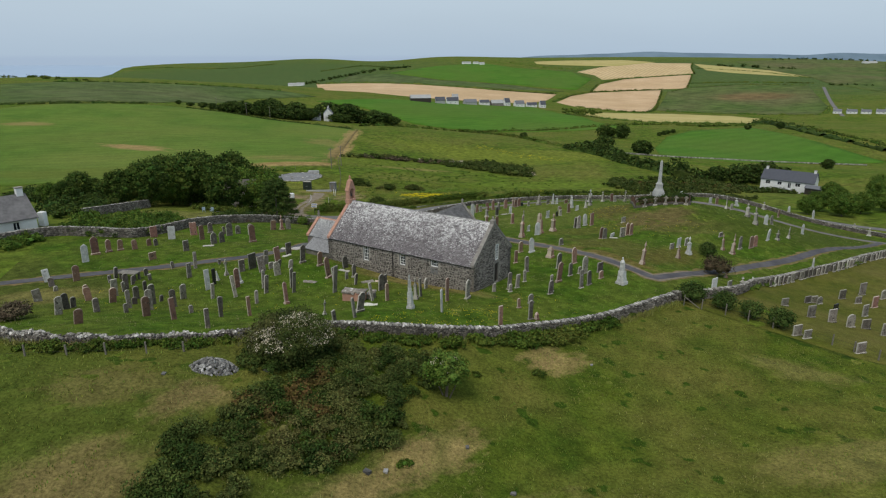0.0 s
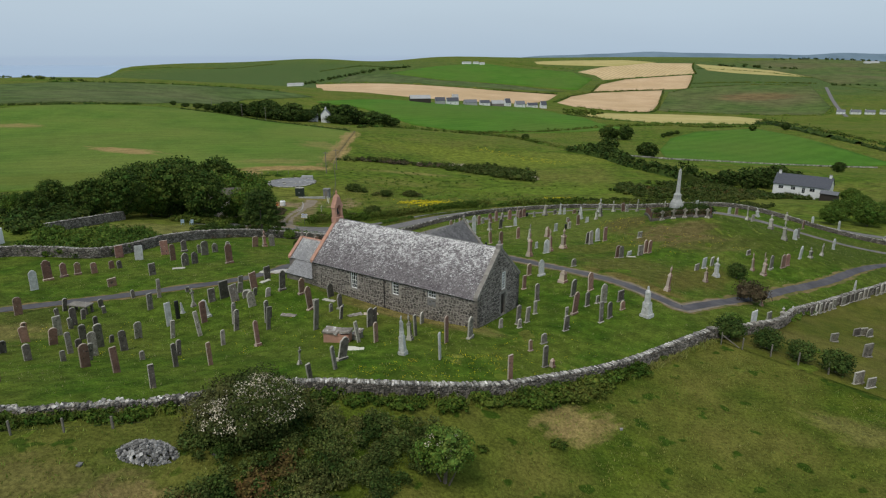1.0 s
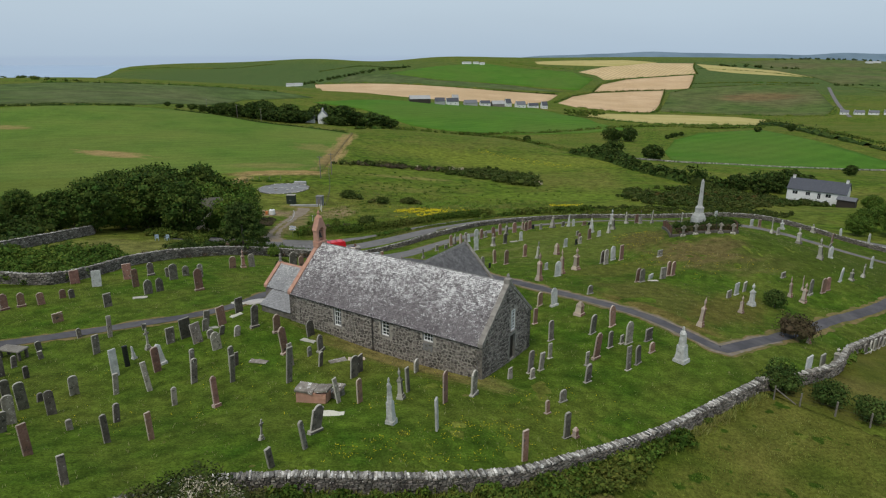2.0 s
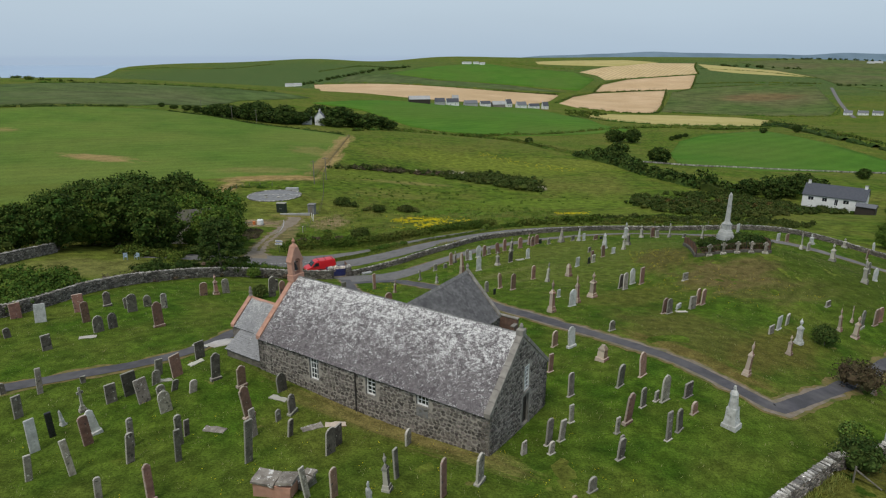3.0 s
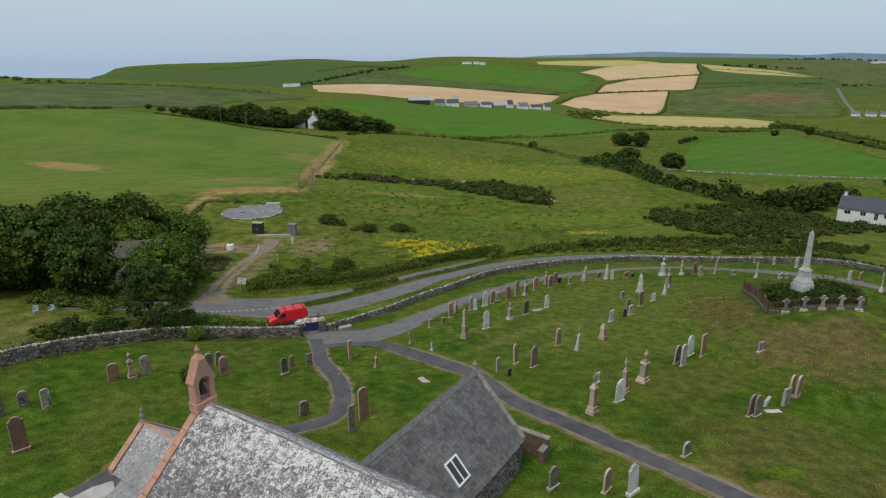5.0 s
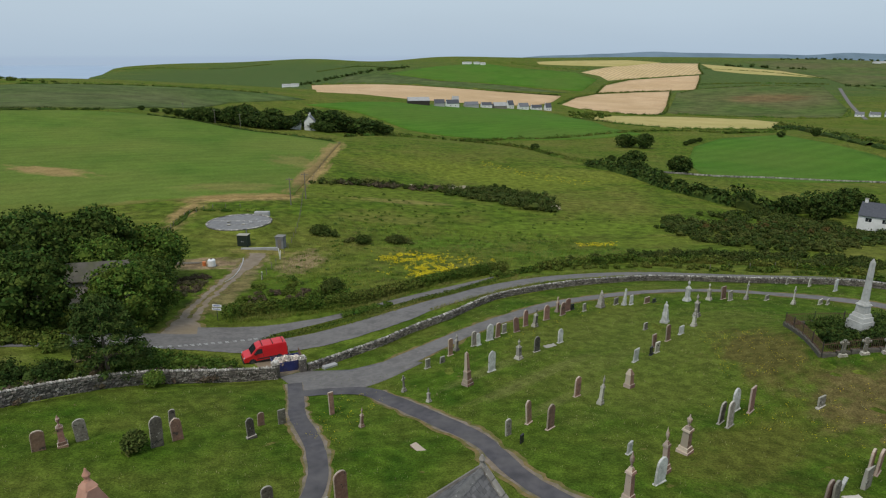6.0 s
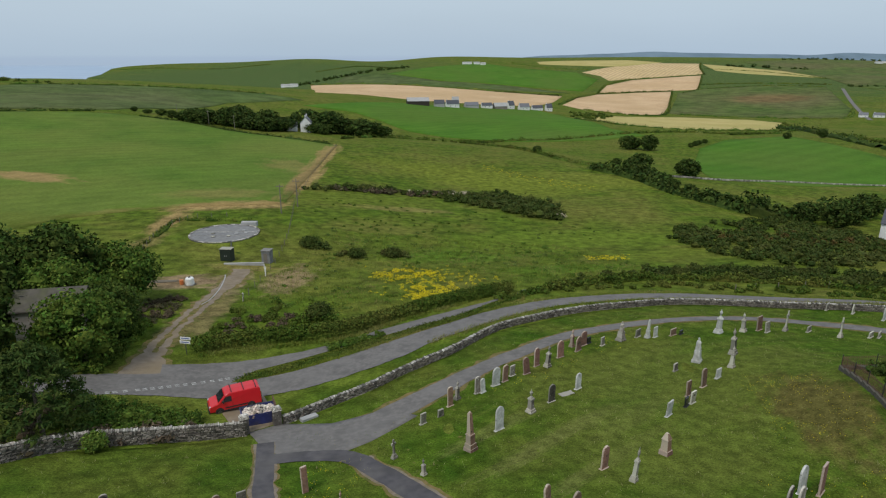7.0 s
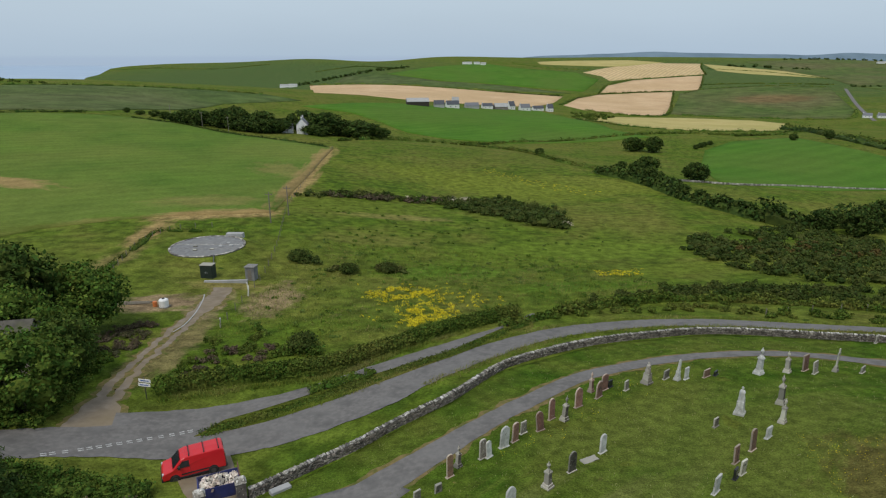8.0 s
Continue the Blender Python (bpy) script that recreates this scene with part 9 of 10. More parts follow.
for i, (x, y, rr) in enumerate(((7.2, 42.2, 0.55), (-2.2, 30.3, 0.45), (2.4, 40.5, 0.4), (18.2, 55.4, 0.45))):
    thicket("small_shrub", [(x, y, rr), (x + rr * 0.6, y + 0.1, rr * 0.7)], "leaf_hedge", 140, 0.07, "small dark shrub in rough grass", 60 + i)

# bushes of the yards
def bush(x, y, rr, h, leaf_m, label, seed, size=0.09, per=120):
    g = random.Random(seed)
    b = thing("bush", pose(x, y, ground(x, y)), label, "bush")
    blobs = []
    for i in range(16):
        a, k = i * 2.4, rr * 0.62 * math.sqrt((i + 0.5) / 16)
        blobs.append((math.cos(a) * k, math.sin(a) * k, h * (0.62 - 0.28 * (k / rr)) * g.uniform(0.7, 1.1), rr * 0.46, rr * 0.46, h * 0.42))
    part("crown", cloud_mesh("crown", blobs, per, size, seed), M[leaf_m], b)
    part("stem", tube(bmesh.new(), (0, 0, -0.2), (0, 0, h * 0.5), 0.07, 0.04), M["bark"], b)
    return b


for i, q in enumerate(((25.9, 60.3, 1.7, 2.0, "leaf_conifer"), (28.6, 58.7, 1.4, 1.9, "leaf_conifer"), (30.6, 56.9, 1.35, 1.8, "leaf_conifer"), (32.5, 55.0, 1.5, 2.1, "leaf_conifer"))):
    tagged(bush(*q, "rounded dark green bush in a row by the fence", 70 + i), group="hedge bushes by the fence")
bush(36.2, 80.9, 1.3, 2.0, "leaf_conifer", "clipped dark evergreen bush among graves", 75)
bush(33.6, 72.0, 2.1, 2.6, "leaf_plum", "purplish brown shrub beside the path", 76)
bush(-34.9, 46.6, 1.6, 1.5, "leaf_purple", "dark straggling bush inside the wall", 77)
bush(-20.0, 92.4, 0.95, 1.5, "leaf_gorse", "rounded dark bush on the churchyard grass", 78)
bush(-24.6, 105.0, 1.0, 1.5, "leaf_bright", "bright green shrub growing over the wall", 79)
for i, (x, y, rr, h) in enumerate(((-25.8, 186.3, 2.6, 2.2), (-15.8, 180.1, 2.0, 1.9), (-8.9, 182.0, 2.0, 1.8), (-15.2, 140.2, 2.1, 2.2))):
    tagged(bush(x, y, rr, h, "leaf_furze", "rounded dark gorse bush in the paddock", 190 + i, size=0.13), group="paddock bushes")
bush(-40.2, 125.0, 2.3, 3.2, "leaf_mid", "leafy undergrowth below a boarded hut", 84, size=0.16, per=150)
bush(27.5, 63.2, 1.1, 1.2, "leaf_bright", "bright green shrub against the wall", 80)
thicket("wall_ivy", along([(8.6, 48.8), (10.2, 50.0), (11.6, 51.0), (12.8, 51.8)], 0.3, 0.6, 0.2, 85), "leaf_hedge", 170, 0.07, "brambles and long grass growing over the wall", 85)
thicket("wall_ivy", along([(35, 67.2), (38, 70.6), (41, 73.2)], 0.5, 0.55, 0.15, 81), "leaf_bright", 120, 0.08, "bright green ivy over the wall", 81)
thicket("wall_ivy", along([(54, 82.4), (59, 85.6), (62.5, 88.2)], 0.5, 0.65, 0.2, 82), "leaf_bright", 120, 0.09, "bright green ivy over the wall", 82)
thicket("plot_shrubs", inside([(34.6, 105.6), (41.8, 104.9), (44.0, 110.4), (36.6, 113.0)], 62, 1.0, 83), "leaf_dark", 130, 0.1, "dark clipped shrubs inside the railed plot", 83, ratio=1.0)
thicket("plot_shrubs", inside([(38.8, 105.2), (42.0, 104.8), (43.8, 109.6), (39.6, 110.6)], 44, 1.35, 183), "leaf_dark", 170, 0.1, "broad dark bush beside the obelisk", 183, ratio=1.05)
thicket("plot_shrubs", inside([(34.8, 105.4), (39.4, 105.0), (39.2, 106.3), (35.2, 107.8)], 26, 0.95, 184), "leaf_dark", 170, 0.1, "dark bushes before the obelisk", 184, ratio=1.1)

# scrub and hedges beyond the walls
thicket("tree_foot_scrub", inside([(-46, 113.5), (-38, 117), (-33.5, 119.2), (-32.6, 124), (-34.5, 128), (-39, 121.5), (-46, 119)], 46, 1.15, 85), "leaf_hedge", 130, 0.13, "tangled dark undergrowth below roadside trees", 85)
thicket("boundary_scrub", inside([(-53, 83), (-55, 93), (-50, 94), (-45, 96), (-40.5, 94), (-38.5, 91), (-40, 86.5), (-42.5, 82)], 95, 1.55, 90), "leaf_mid", 150, 0.14, "green scrub behind the boundary wall", 90)
thicket("boundary_scrub", inside([(-98, 136), (-92, 146), (-80, 138), (-60, 112), (-56, 96), (-58, 90), (-66, 100), (-78, 116)], 110, 2.0, 89), "leaf_dark", 80, 0.22, "dark scrub and low trees behind a cottage", 89)
thicket("boundary_scrub", inside([(-50, 72), (-56, 68), (-58, 75), (-53, 78)], 16, 1.1, 91), "leaf_mid", 120, 0.12, "green scrub by a cottage garden", 91)
thicket("dull_scrub", along([(-37, 94.5), (-34.5, 98), (-31, 101.5), (-27.5, 105.5), (-24, 107.6), (-20, 109.2)], 0.8, 1.05, 0.6, 92), "leaf_purple", 110, 0.1, "brown and green scrub along the wall", 92)
thicket("verge_scrub", inside([(-30, 108), (-22, 109), (-19.2, 111.5), (-21.5, 113), (-31, 113.4), (-34, 110.5)], 80, 1.15, 93), "leaf_mid", 120, 0.1, "lush green verge growth at the junction", 93)
thicket("verge_scrub", inside([(-35, 110), (-30.5, 108.5), (-28, 111), (-31, 113)], 16, 1.15, 94), "leaf_purple", 120, 0.1, "dull brown verge scrub", 94)
thicket("wall_shrubs", inside([(-37.5, 99), (-35, 100), (-31.5, 102.6), (-32.5, 106), (-35.5, 106), (-38, 102)], 26, 1.25, 195), "leaf_dark", 150, 0.1, "dark garden shrubs behind the boundary wall", 195)
thicket("wall_shrubs", inside([(-46.8, 115.5), (-44, 114.6), (-42.6, 116), (-45, 117.6)], 8, 1.3, 196), "leaf_bright", 150, 0.1, "pale green shrub under the trees", 196)
thicket("garden_scrub", inside([(-46, 112), (-40, 112), (-36, 110), (-38, 117), (-50, 116)], 30, 1.1, 95), "leaf_hedge", 130, 0.13, "rough garden shrubs below the trees", 95)
thicket("track_scrub", inside([(-41, 138), (-36, 136), (-34.6, 142), (-36, 150), (-41.5, 150)], 40, 0.85, 96), "leaf_purple", 150, 0.08, "dull purplish scrub beside the track", 96)
thicket("track_scrub", inside([(-37.5, 128), (-33.5, 127), (-35, 137), (-40, 139)], 30, 0.9, 97), "leaf_mid", 110, 0.12, "green undergrowth beside the track", 97)
hedge_run("road_hedge", [(-26.0, 128.6), (-23.6, 130.4), (-18.7, 132.2), (-14.2, 132.9), (-10.8, 133.8), (-7.2, 137.0), (-3.4, 140.6), (0.0, 143.9), (4.5, 147.6), (8.4, 150.6), (10.5, 152.6)], 1.25, "long trimmed green roadside hedge", 98, "leaf_hedge", 480, 1.2, even=0.72, leaf_size=0.1)
hedge_run("bank_hedge", [(9.0, 147.4), (12.5, 149.6), (16.7, 152.4), (22.6, 156.2), (29.4, 158.9), (36, 161.0), (46, 160.5), (58, 158.4), (72, 153.5)], 1.0, "rough green hedge bank beyond the road", 87, "leaf_hedge", 100, 1.1)
thicket("strip_growth", along([(-11.8, 129.0), (-10.2, 129.9), (-8.2, 130.9), (-6.2, 131.9)], 0.4, 0.75, 0.3, 100), "leaf_mid", 130, 0.1, "bushy growth between the lanes", 100)
drape("lane_strip", [(-20.2, 120.9), (-14.8, 123.4), (-8.8, 127.0), (-3.8, 130.8), (2.0, 135.9), (8.1, 142.2), (12.4, 146.6), (12.6, 149.6), (8.5, 146.2), (2.0, 138.0), (-4.5, 132.9), (-10.8, 128.9), (-18.6, 123.9)], M["near_field"], 0.1, "rough grass strip between the two lanes", 0.7, "grass")
hedge_run("strip_grass", [(-19.4, 121.6), (-14.8, 124.6), (-9.8, 127.8), (-4.2, 131.8), (2.0, 136.9), (7.0, 142.4), (11.4, 147.4)], 0.85, "long grass strip between the lanes", 86, "leaf_hedge", 110, 0.5, leaf_size=0.1)
thicket("lane_bush", [(-10.2, 129.4, 1.0), (-9.2, 130.1, 0.9), (-8.2, 130.9, 0.8), (9.6, 147.4, 0.8)], "leaf_mid", 170, 0.1, "green bush between the lanes", 101)
thicket("road_bank", along([(16, 152), (26, 154.5), (36, 155.6), (46, 153.5), (58, 149.5), (72, 143.5)], 0.8, 0.8, 1.3, 102), "leaf_hedge", 100, 0.14, "rough bank of growth beyond the road", 102)
hedge_run("tank_hedge", [(-55.5, 169), (-56.8, 179), (-57.6, 191), (-58.6, 199.5), (-51.7, 201), (-42.7, 203)], 0.7, "low dark hedge along the tank fence", 88, "leaf_hedge", 18, 1.2, 0.15)
thicket("gorse_bank", inside([(21, 158), (33, 162), (44, 165), (60, 162), (78, 158), (86, 165), (70, 171), (52, 172), (38, 170), (24, 162)], 150, 1.15, 103), "leaf_furze", 90, 0.18, "dark gorse bank on the slope", 103)
thicket("gorse_bank", inside([(55, 197), (58, 186), (63, 177), (68, 172), (80, 176), (98, 186), (118, 200), (128, 222), (116, 240), (96, 240), (80, 231), (66, 222), (55, 214)], 300, 2.0, 104), "leaf_furze", 60, 0.245, "wide dark gorse thicket on the slope", 104)
thicket("gorse_brown", inside([(60, 200), (100, 195), (115, 215), (80, 222)], 26, 1.6, 105), "leaf_brown", 70, 0.22, "russet gorse patch in a thicket", 105)
thicket("paddock_bush", [(-26.6, 186, 1.7), (-24.6, 185.4, 1.8), (-22.6, 184.8, 1.4), (-17.2, 182.6, 1.3), (-15.4, 181.8, 1.6), (-10.2, 183.0, 1.5), (-8.2, 182.6, 1.7), (-6.6, 182.2, 1.2), (-19, 181, 1.0)], "leaf_gorse", 190, 0.17, "dark rounded gorse bushes in the paddock", 106)
thicket("paddock_bush", [(-16.6, 140.2, 1.5), (-15.0, 139.6, 1.9), (-13.4, 140.0, 1.4), (-23.2, 149.0, 0.8)], "leaf_mid", 220, 0.14, "rounded green bushes behind the hedge", 107)
thicket("paddock_scrub", inside([(-27, 132), (-19, 134.5), (-17, 141), (-22, 144), (-27, 141)], 26, 0.6, 108), "leaf_purple", 140, 0.075, "dull dry scrub behind the hedge", 108)
thicket("paddock_scrub", inside([(-28, 131), (-18, 134), (-15, 141), (-22, 147), (-28, 144)], 46, 0.6, 110), "leaf_hedge", 130, 0.09, "green weeds and brambles behind the hedge", 110)
thicket("boundary_bushes", along([(-50, 80.9), (-46.5, 81.2), (-43, 81.6), (-40.9, 83.6), (-39.8, 87.0)], 0.7, 1.45, 0.45, 111), "leaf_mid", 150, 0.12, "green bushes leaning over the boundary wall", 111)
STRIP = [(-41, 247), (-33, 254), (-22, 258), (-10, 262), (4, 267), (14, 271), (22, 267), (31, 252), (35, 238), (33, 228), (26, 233), (18, 241), (9, 248), (-2, 255), (-16, 254), (-30, 250)]
thicket("hollow_gorse", inside(STRIP, 170, 1.9, 109), "leaf_furze", 64, 0.235, "line of dark gorse in a hollow", 109)
thicket("hollow_blossom", [(4, 263, 2.2), (6.5, 264, 2.4), (8.5, 264.5, 2.0), (-10, 260.5, 1.2), (-7, 261, 1.2), (-4.5, 261.5, 1.2), (33.5, 232, 1.6)], "blossom", 130, 0.16, "pale blossoming bush in a hollow", 110)
thicket("hollow_shrub", [(18, 268, 2.6), (20, 266.5, 2.8), (22.5, 264, 2.5), (24.5, 260, 2.4), (19.5, 266, 3.6)], "leaf_dark", 200, 0.24, "taller dark shrubs in the hollow", 111)

thicket("hollow_gorse", inside([(8, 262), (20, 269), (31, 254), (36, 240), (34, 228), (26, 231), (15, 245)], 70, 3.0, 113), "leaf_furze", 70, 0.22, "thick dark gorse at the end of a hollow", 113)
thicket("hollow_growth", inside([(-40, 249), (-20, 256), (2, 265), (-4, 257), (-20, 252)], 46, 1.6, 114), "leaf_purple", 60, 0.2, "dull pale scrub in a hollow", 114)
thicket("paddock_weeds", inside([(-26, 146), (-10, 144), (6, 153), (28, 162), (40, 176), (24, 200), (-4, 200), (-24, 190)], 210, 0.5, 115), "leaf_bright", 60, 0.1, "lush low weeds and docks in the paddock", 115, ratio=0.5, core=0)
thicket("paddock_weeds", inside([(-26, 190), (6, 186), (34, 196), (50, 215), (30, 232), (-20, 244), (-36, 236)], 90, 0.6, 116), "leaf_bright", 50, 0.13, "rushes and rough weeds in the upper paddock", 116, ratio=0.45, core=0)

# field hedges farther off
FAR_HEDGES = [
    ([(-51, 389), (-40, 418), (-27, 440), (-8, 458), (7, 464), (30, 450), (41, 438), (51, 404), (58, 364), (73, 338)], 1.3, 3.0),
    ([(66, 330), (73, 318), (78, 298), (80, 277), (86, 260), (93, 248)], 2.7, 2.2),
    ([(93, 248), (99, 246), (113, 252), (131, 261), (150, 270)], 3.0, 3.0),
    ([(12, 456), (30, 500), (50, 530), (93, 546), (145, 578), (199, 600), (240, 586)], 1.5, 3.5),
    ([(420, 852), (370, 720), (321, 596), (305, 540), (295, 492), (293, 437), (294, 412)], 3.0, 3.5),
    ([(236, 578), (270, 596), (302, 610)], 1.6, 3.5),
    ([(338, 600), (322, 540), (312, 482), (309, 427)], 1.5, 3.5),
    ([(-52, 357), (-75, 373), (-106, 389), (-144, 421), (-174, 431)], 0.8, 4.5),
    ([(-205, 440), (-246, 414), (-300, 395)], 1.1, 5.0),
    ([(173, 890), (178, 760), (176, 690), (226, 636), (304, 655), (400, 720), (484, 960)], 1.6, 6.0),
    ([(200, 1160), (262, 1310), (322, 1392), (410, 1432), (493, 1440)], 2.2, 9.0),
    ([(493, 1440), (430, 1270), (350, 1066), (276, 1044), (228, 1088)], 2.0, 8.0),
    ([(327, 1410), (377, 1545), (459, 1636), (548, 1668), (655, 1695)], 2.2, 9.0),
    ([(655, 1695), (600, 1560), (550, 1446)], 2.0, 9.0),
    ([(795, 2065), (730, 1900), (665, 1705)], 2.4, 10.0),
    ([(-303, 1542), (-188, 1486), (-29, 1386), (101, 1342), (235, 1330)], 2.6, 9.0),
    ([(379, 1075), (480, 1038), (600, 1012), (668, 1100)], 2.0, 9.0),
    ([(-400, 660), (-307, 716), (-250, 752), (-195, 770)], 1.6, 8.0),
    ([(500, 1400), (570, 1450), (695, 1440), (780, 1380)], 1.8, 10.0),
    ([(-947, 1966), (-854, 2002), (-740, 1980), (-636, 1957), (-560, 1985), (-514, 2001)], 1.8, 11.0),
    ([(-340, 1797), (-280, 1850), (-228, 1884), (-126, 1785)], 2.0, 10.0),
    ([(200, 1949), (276, 1850), (395, 1824)], 2.0, 10.0),
    ([(586, 1520), (688, 1492), (814, 1409)], 2.0, 9.0),
    ([(733, 1879), (843, 1761), (869, 1524)], 1.8, 10.0),
]
for i, (pts, rad, step) in enumerate(FAR_HEDGES):
    far = pts[0][1] > 600
    hedge_run("field_hedge", pts, rad * (1.35 if far else 1.15), "dark hedge line between far fields" if far else "straggling field hedge", 120 + i, "leaf_dark" if i in (1, 2, 4, 7, 8) else "leaf_hedge", 5 if far else 60 if i in (1, 2) else 26, 1.25, 0.04 if far else 0.0 if i in (1, 2) else 0.1)
thicket("field_scrub", inside([(180, 1000), (230, 1030), (250, 980), (215, 900), (190, 870), (178, 930)], 45, 4.0, 140), "leaf_hedge", 24, 0.9, "scrubby gully between fields", 140)
thicket("hill_gully", along([(-330, 1560), (-290, 1620), (-240, 1680), (-180, 1740), (-100, 1800)], 9, 7, 5, 141), "leaf_dark", 22, 1.6, "dark wooded gully on the hill", 141)
thicket("cliff_scrub", along([(-520, 760), (-470, 740), (-430, 700), (-380, 690)], 10, 3.0, 6, 142), "leaf_hedge", 24, 0.8, "low scrub on the cliff-top pasture", 142)
thicket("far_wood", along([(842, 1990), (900, 1960), (960, 1930), (1020, 1900)], 14, 8, 10, 143), "leaf_dark", 20, 2.0, "far dark wood", 143)
thicket("far_wood", along([(1180, 2280), (1300, 2330), (1420, 2340), (1520, 2310)], 18, 7, 10, 144), "leaf_dark", 18, 2.0, "far dark wood on the skyline", 144)
thicket("far_wood", along([(820, 1380), (900, 1330), (980, 1300), (1080, 1290)], 14, 4, 8, 145), "leaf_dark", 20, 1.4, "far hedge trees", 145)

thicket("garden_shrubs", along([(114.4, 221.2), (121, 215.6), (127.4, 210.4)], 1.1, 1.35, 0.4, 84), "leaf_mid", 90, 0.18, "low green garden shrubs before a bungalow", 84)

# single trees and the wood round the white farmhouse
mid = tree("hedge_tree", pose(86.5, 335, ground(86.5, 335)), 7.4, 5.2, 1.6, 26, 60, 0.42, "leaf_dark", "dark wind-shaped tree in a field hedge", 150, low=0.03)
for k, (x, y, s) in enumerate(((103.7, 326, 0.95), (82, 331, 0.7), (108, 330, 0.7), (122.5, 475, 1.15), (133.9, 469, 1.25), (128, 480, 0.9), (190, 305, 0.62), (118, 243, 0.95), (127, 252, 1.0), (136, 259, 1.0), (110, 247, 0.8), (52, 404, 0.5), (174, 494, 0.45), (180, 502, 0.4), (168, 486, 0.4), (187, 510, 0.4), (300, 560, 0.8), (264, 545, 0.6), (81, 352, 0.5), (83, 340, 0.55), (84, 322, 0.6), (84, 312, 0.55), (83, 301, 0.5), (82.5, 291, 0.55), (82, 281, 0.5), (84, 271, 0.5), (86.6, 261, 0.55), (92, 256, 0.5), (98, 252, 0.6))):
    c = copy_thing(mid, pose(x, y, ground(x, y), 0, 0, 61 * k))
    c.scale = (s, s, s)
    tagged(c, group="hedgerow trees")
tagged(mid, group="hedgerow trees")
gr = random.Random(9)
wood = [(-80, 438, 1.35), (-88, 437, 1.3), (-73, 442, 1.35), (-181, 456, 0.4), (-192, 462, 0.35), (-170, 450, 0.45), (-160, 441, 0.55), (-150, 432, 0.75), (-141, 425, 0.9), (-133, 420, 1.0), (-126, 426, 1.1), (-118, 416, 1.1), (-110, 412, 1.1), (-112, 428, 1.2), (-103, 408, 1.15), (-96, 412, 1.15), (-98, 426, 1.25), (-90, 418, 1.2), (-84, 428, 1.25), (-92, 404, 0.9), (-74, 432, 1.3), (-66, 440, 1.3), (-64, 424, 1.25), (-56, 430, 1.3), (-56, 446, 1.2), (-48, 436, 1.2), (-46, 422, 1.15), (-40, 428, 1.1), (-36, 440, 0.9), (-104, 440, 1.2), (-120, 440, 1.1), (-136, 436, 0.9), (-70, 412, 0.75), (-80, 408, 0.95), (-87, 410, 1.0), (-68, 416, 0.9), (-64, 410, 0.6)]
# the farmhouse gable stands clear of the trees
wood = [q for q in wood if q[1] > 431 or abs(q[0] + 76.5 + 0.2 * (q[1] - 418)) > 5.0 * q[2] + 2.6]
for k, (x, y, s) in enumerate(wood):
    c = copy_thing(mid, pose(x, y, ground(x, y), 0, 0, 73 * k))
    s *= gr.uniform(0.95, 1.15)
    c.scale = (s * gr.uniform(1.0, 1.5), s * gr.uniform(1.0, 1.5), s * gr.uniform(0.7, 1.15))
    tagged(c, "dark tree of the wood round a white farmhouse", "tree", "farmhouse wood")
for k, (x, y, s) in enumerate(((84, 139, 0.75), (92, 139, 1.0), (99, 143, 0.95), (107, 146, 1.0), (90, 146, 0.9), (115, 160, 1.1), (124, 172, 1.2), (100, 154, 0.9), (134, 178, 1.2), (112, 176, 0.8), (146, 200, 1.2))):
    c = copy_thing(big[2], pose(x, y, ground(x, y), 0, 0, 51 * k))
    s *= 0.72
    c.scale = (s, s, s)
    tagged(c, "leafy green tree beyond the churchyard wall", "tree", "trees beyond the wall")

# distant stone dyke
dyke = along([(92, 320), (118, 321), (149, 334), (176, 339), (196, 343), (240, 350)], 0.9, 0.5, 0.1, 160)
v, f = [], []
for x, y, rr in dyke:
    z = ground(x, y)
    stone_box(v, f, Vector((x - 92, y - 320, z + 0.5)), Vector((0.5, 0.05, 0)), Vector((0, 0.3, 0)), Vector((0, 0, 0.36)), kr, 0.3)
tagged(part("field_dyke", pydata("field_dyke", v, f), M["cope_dull"], m=pose(92, 320, 0)), "pale stone dyke across far fields", "wall", kind="stuff")


# ---- grass and flowers ----
def blades(name, spots, per, h, w, material, label, seed, category="grass", spread=0.16):
    """Tufts of upright blades at plan places."""
    g = np.random.default_rng(seed)
    s = np.asarray(spots, float)
    z = heights(s[:, 0], s[:, 1])
    p = np.repeat(np.c_[s[:, :2], z], per, axis=0)
    n = len(p)
    p[:, :2] += g.normal(scale=spread, size=(n, 2))
    a = g.uniform(0, 2 * np.pi, n)
    side = np.c_[np.cos(a), np.sin(a), np.zeros(n)] * (w * g.uniform(0.6, 1.3, (n, 1)))
    tip = np.c_[g.normal(scale=0.35, size=(n, 2)), np.ones(n)] * (h * g.uniform(0.5, 1.2, (n, 1)))
    v = np.stack([p - side, p + side, p + tip], 1).reshape(-1, 3)
    me = bpy.data.meshes.new(name)
    me.from_pydata(v.tolist(), [], np.arange(3 * n).reshape(-1, 3).tolist())
    me.update()
    return tagged(part(name, me, M[material]), label, category, kind="stuff")


def scatter(outline, n, seed):
    return [(x, y) for x, y, _ in inside(outline, n, 1.0, seed)]


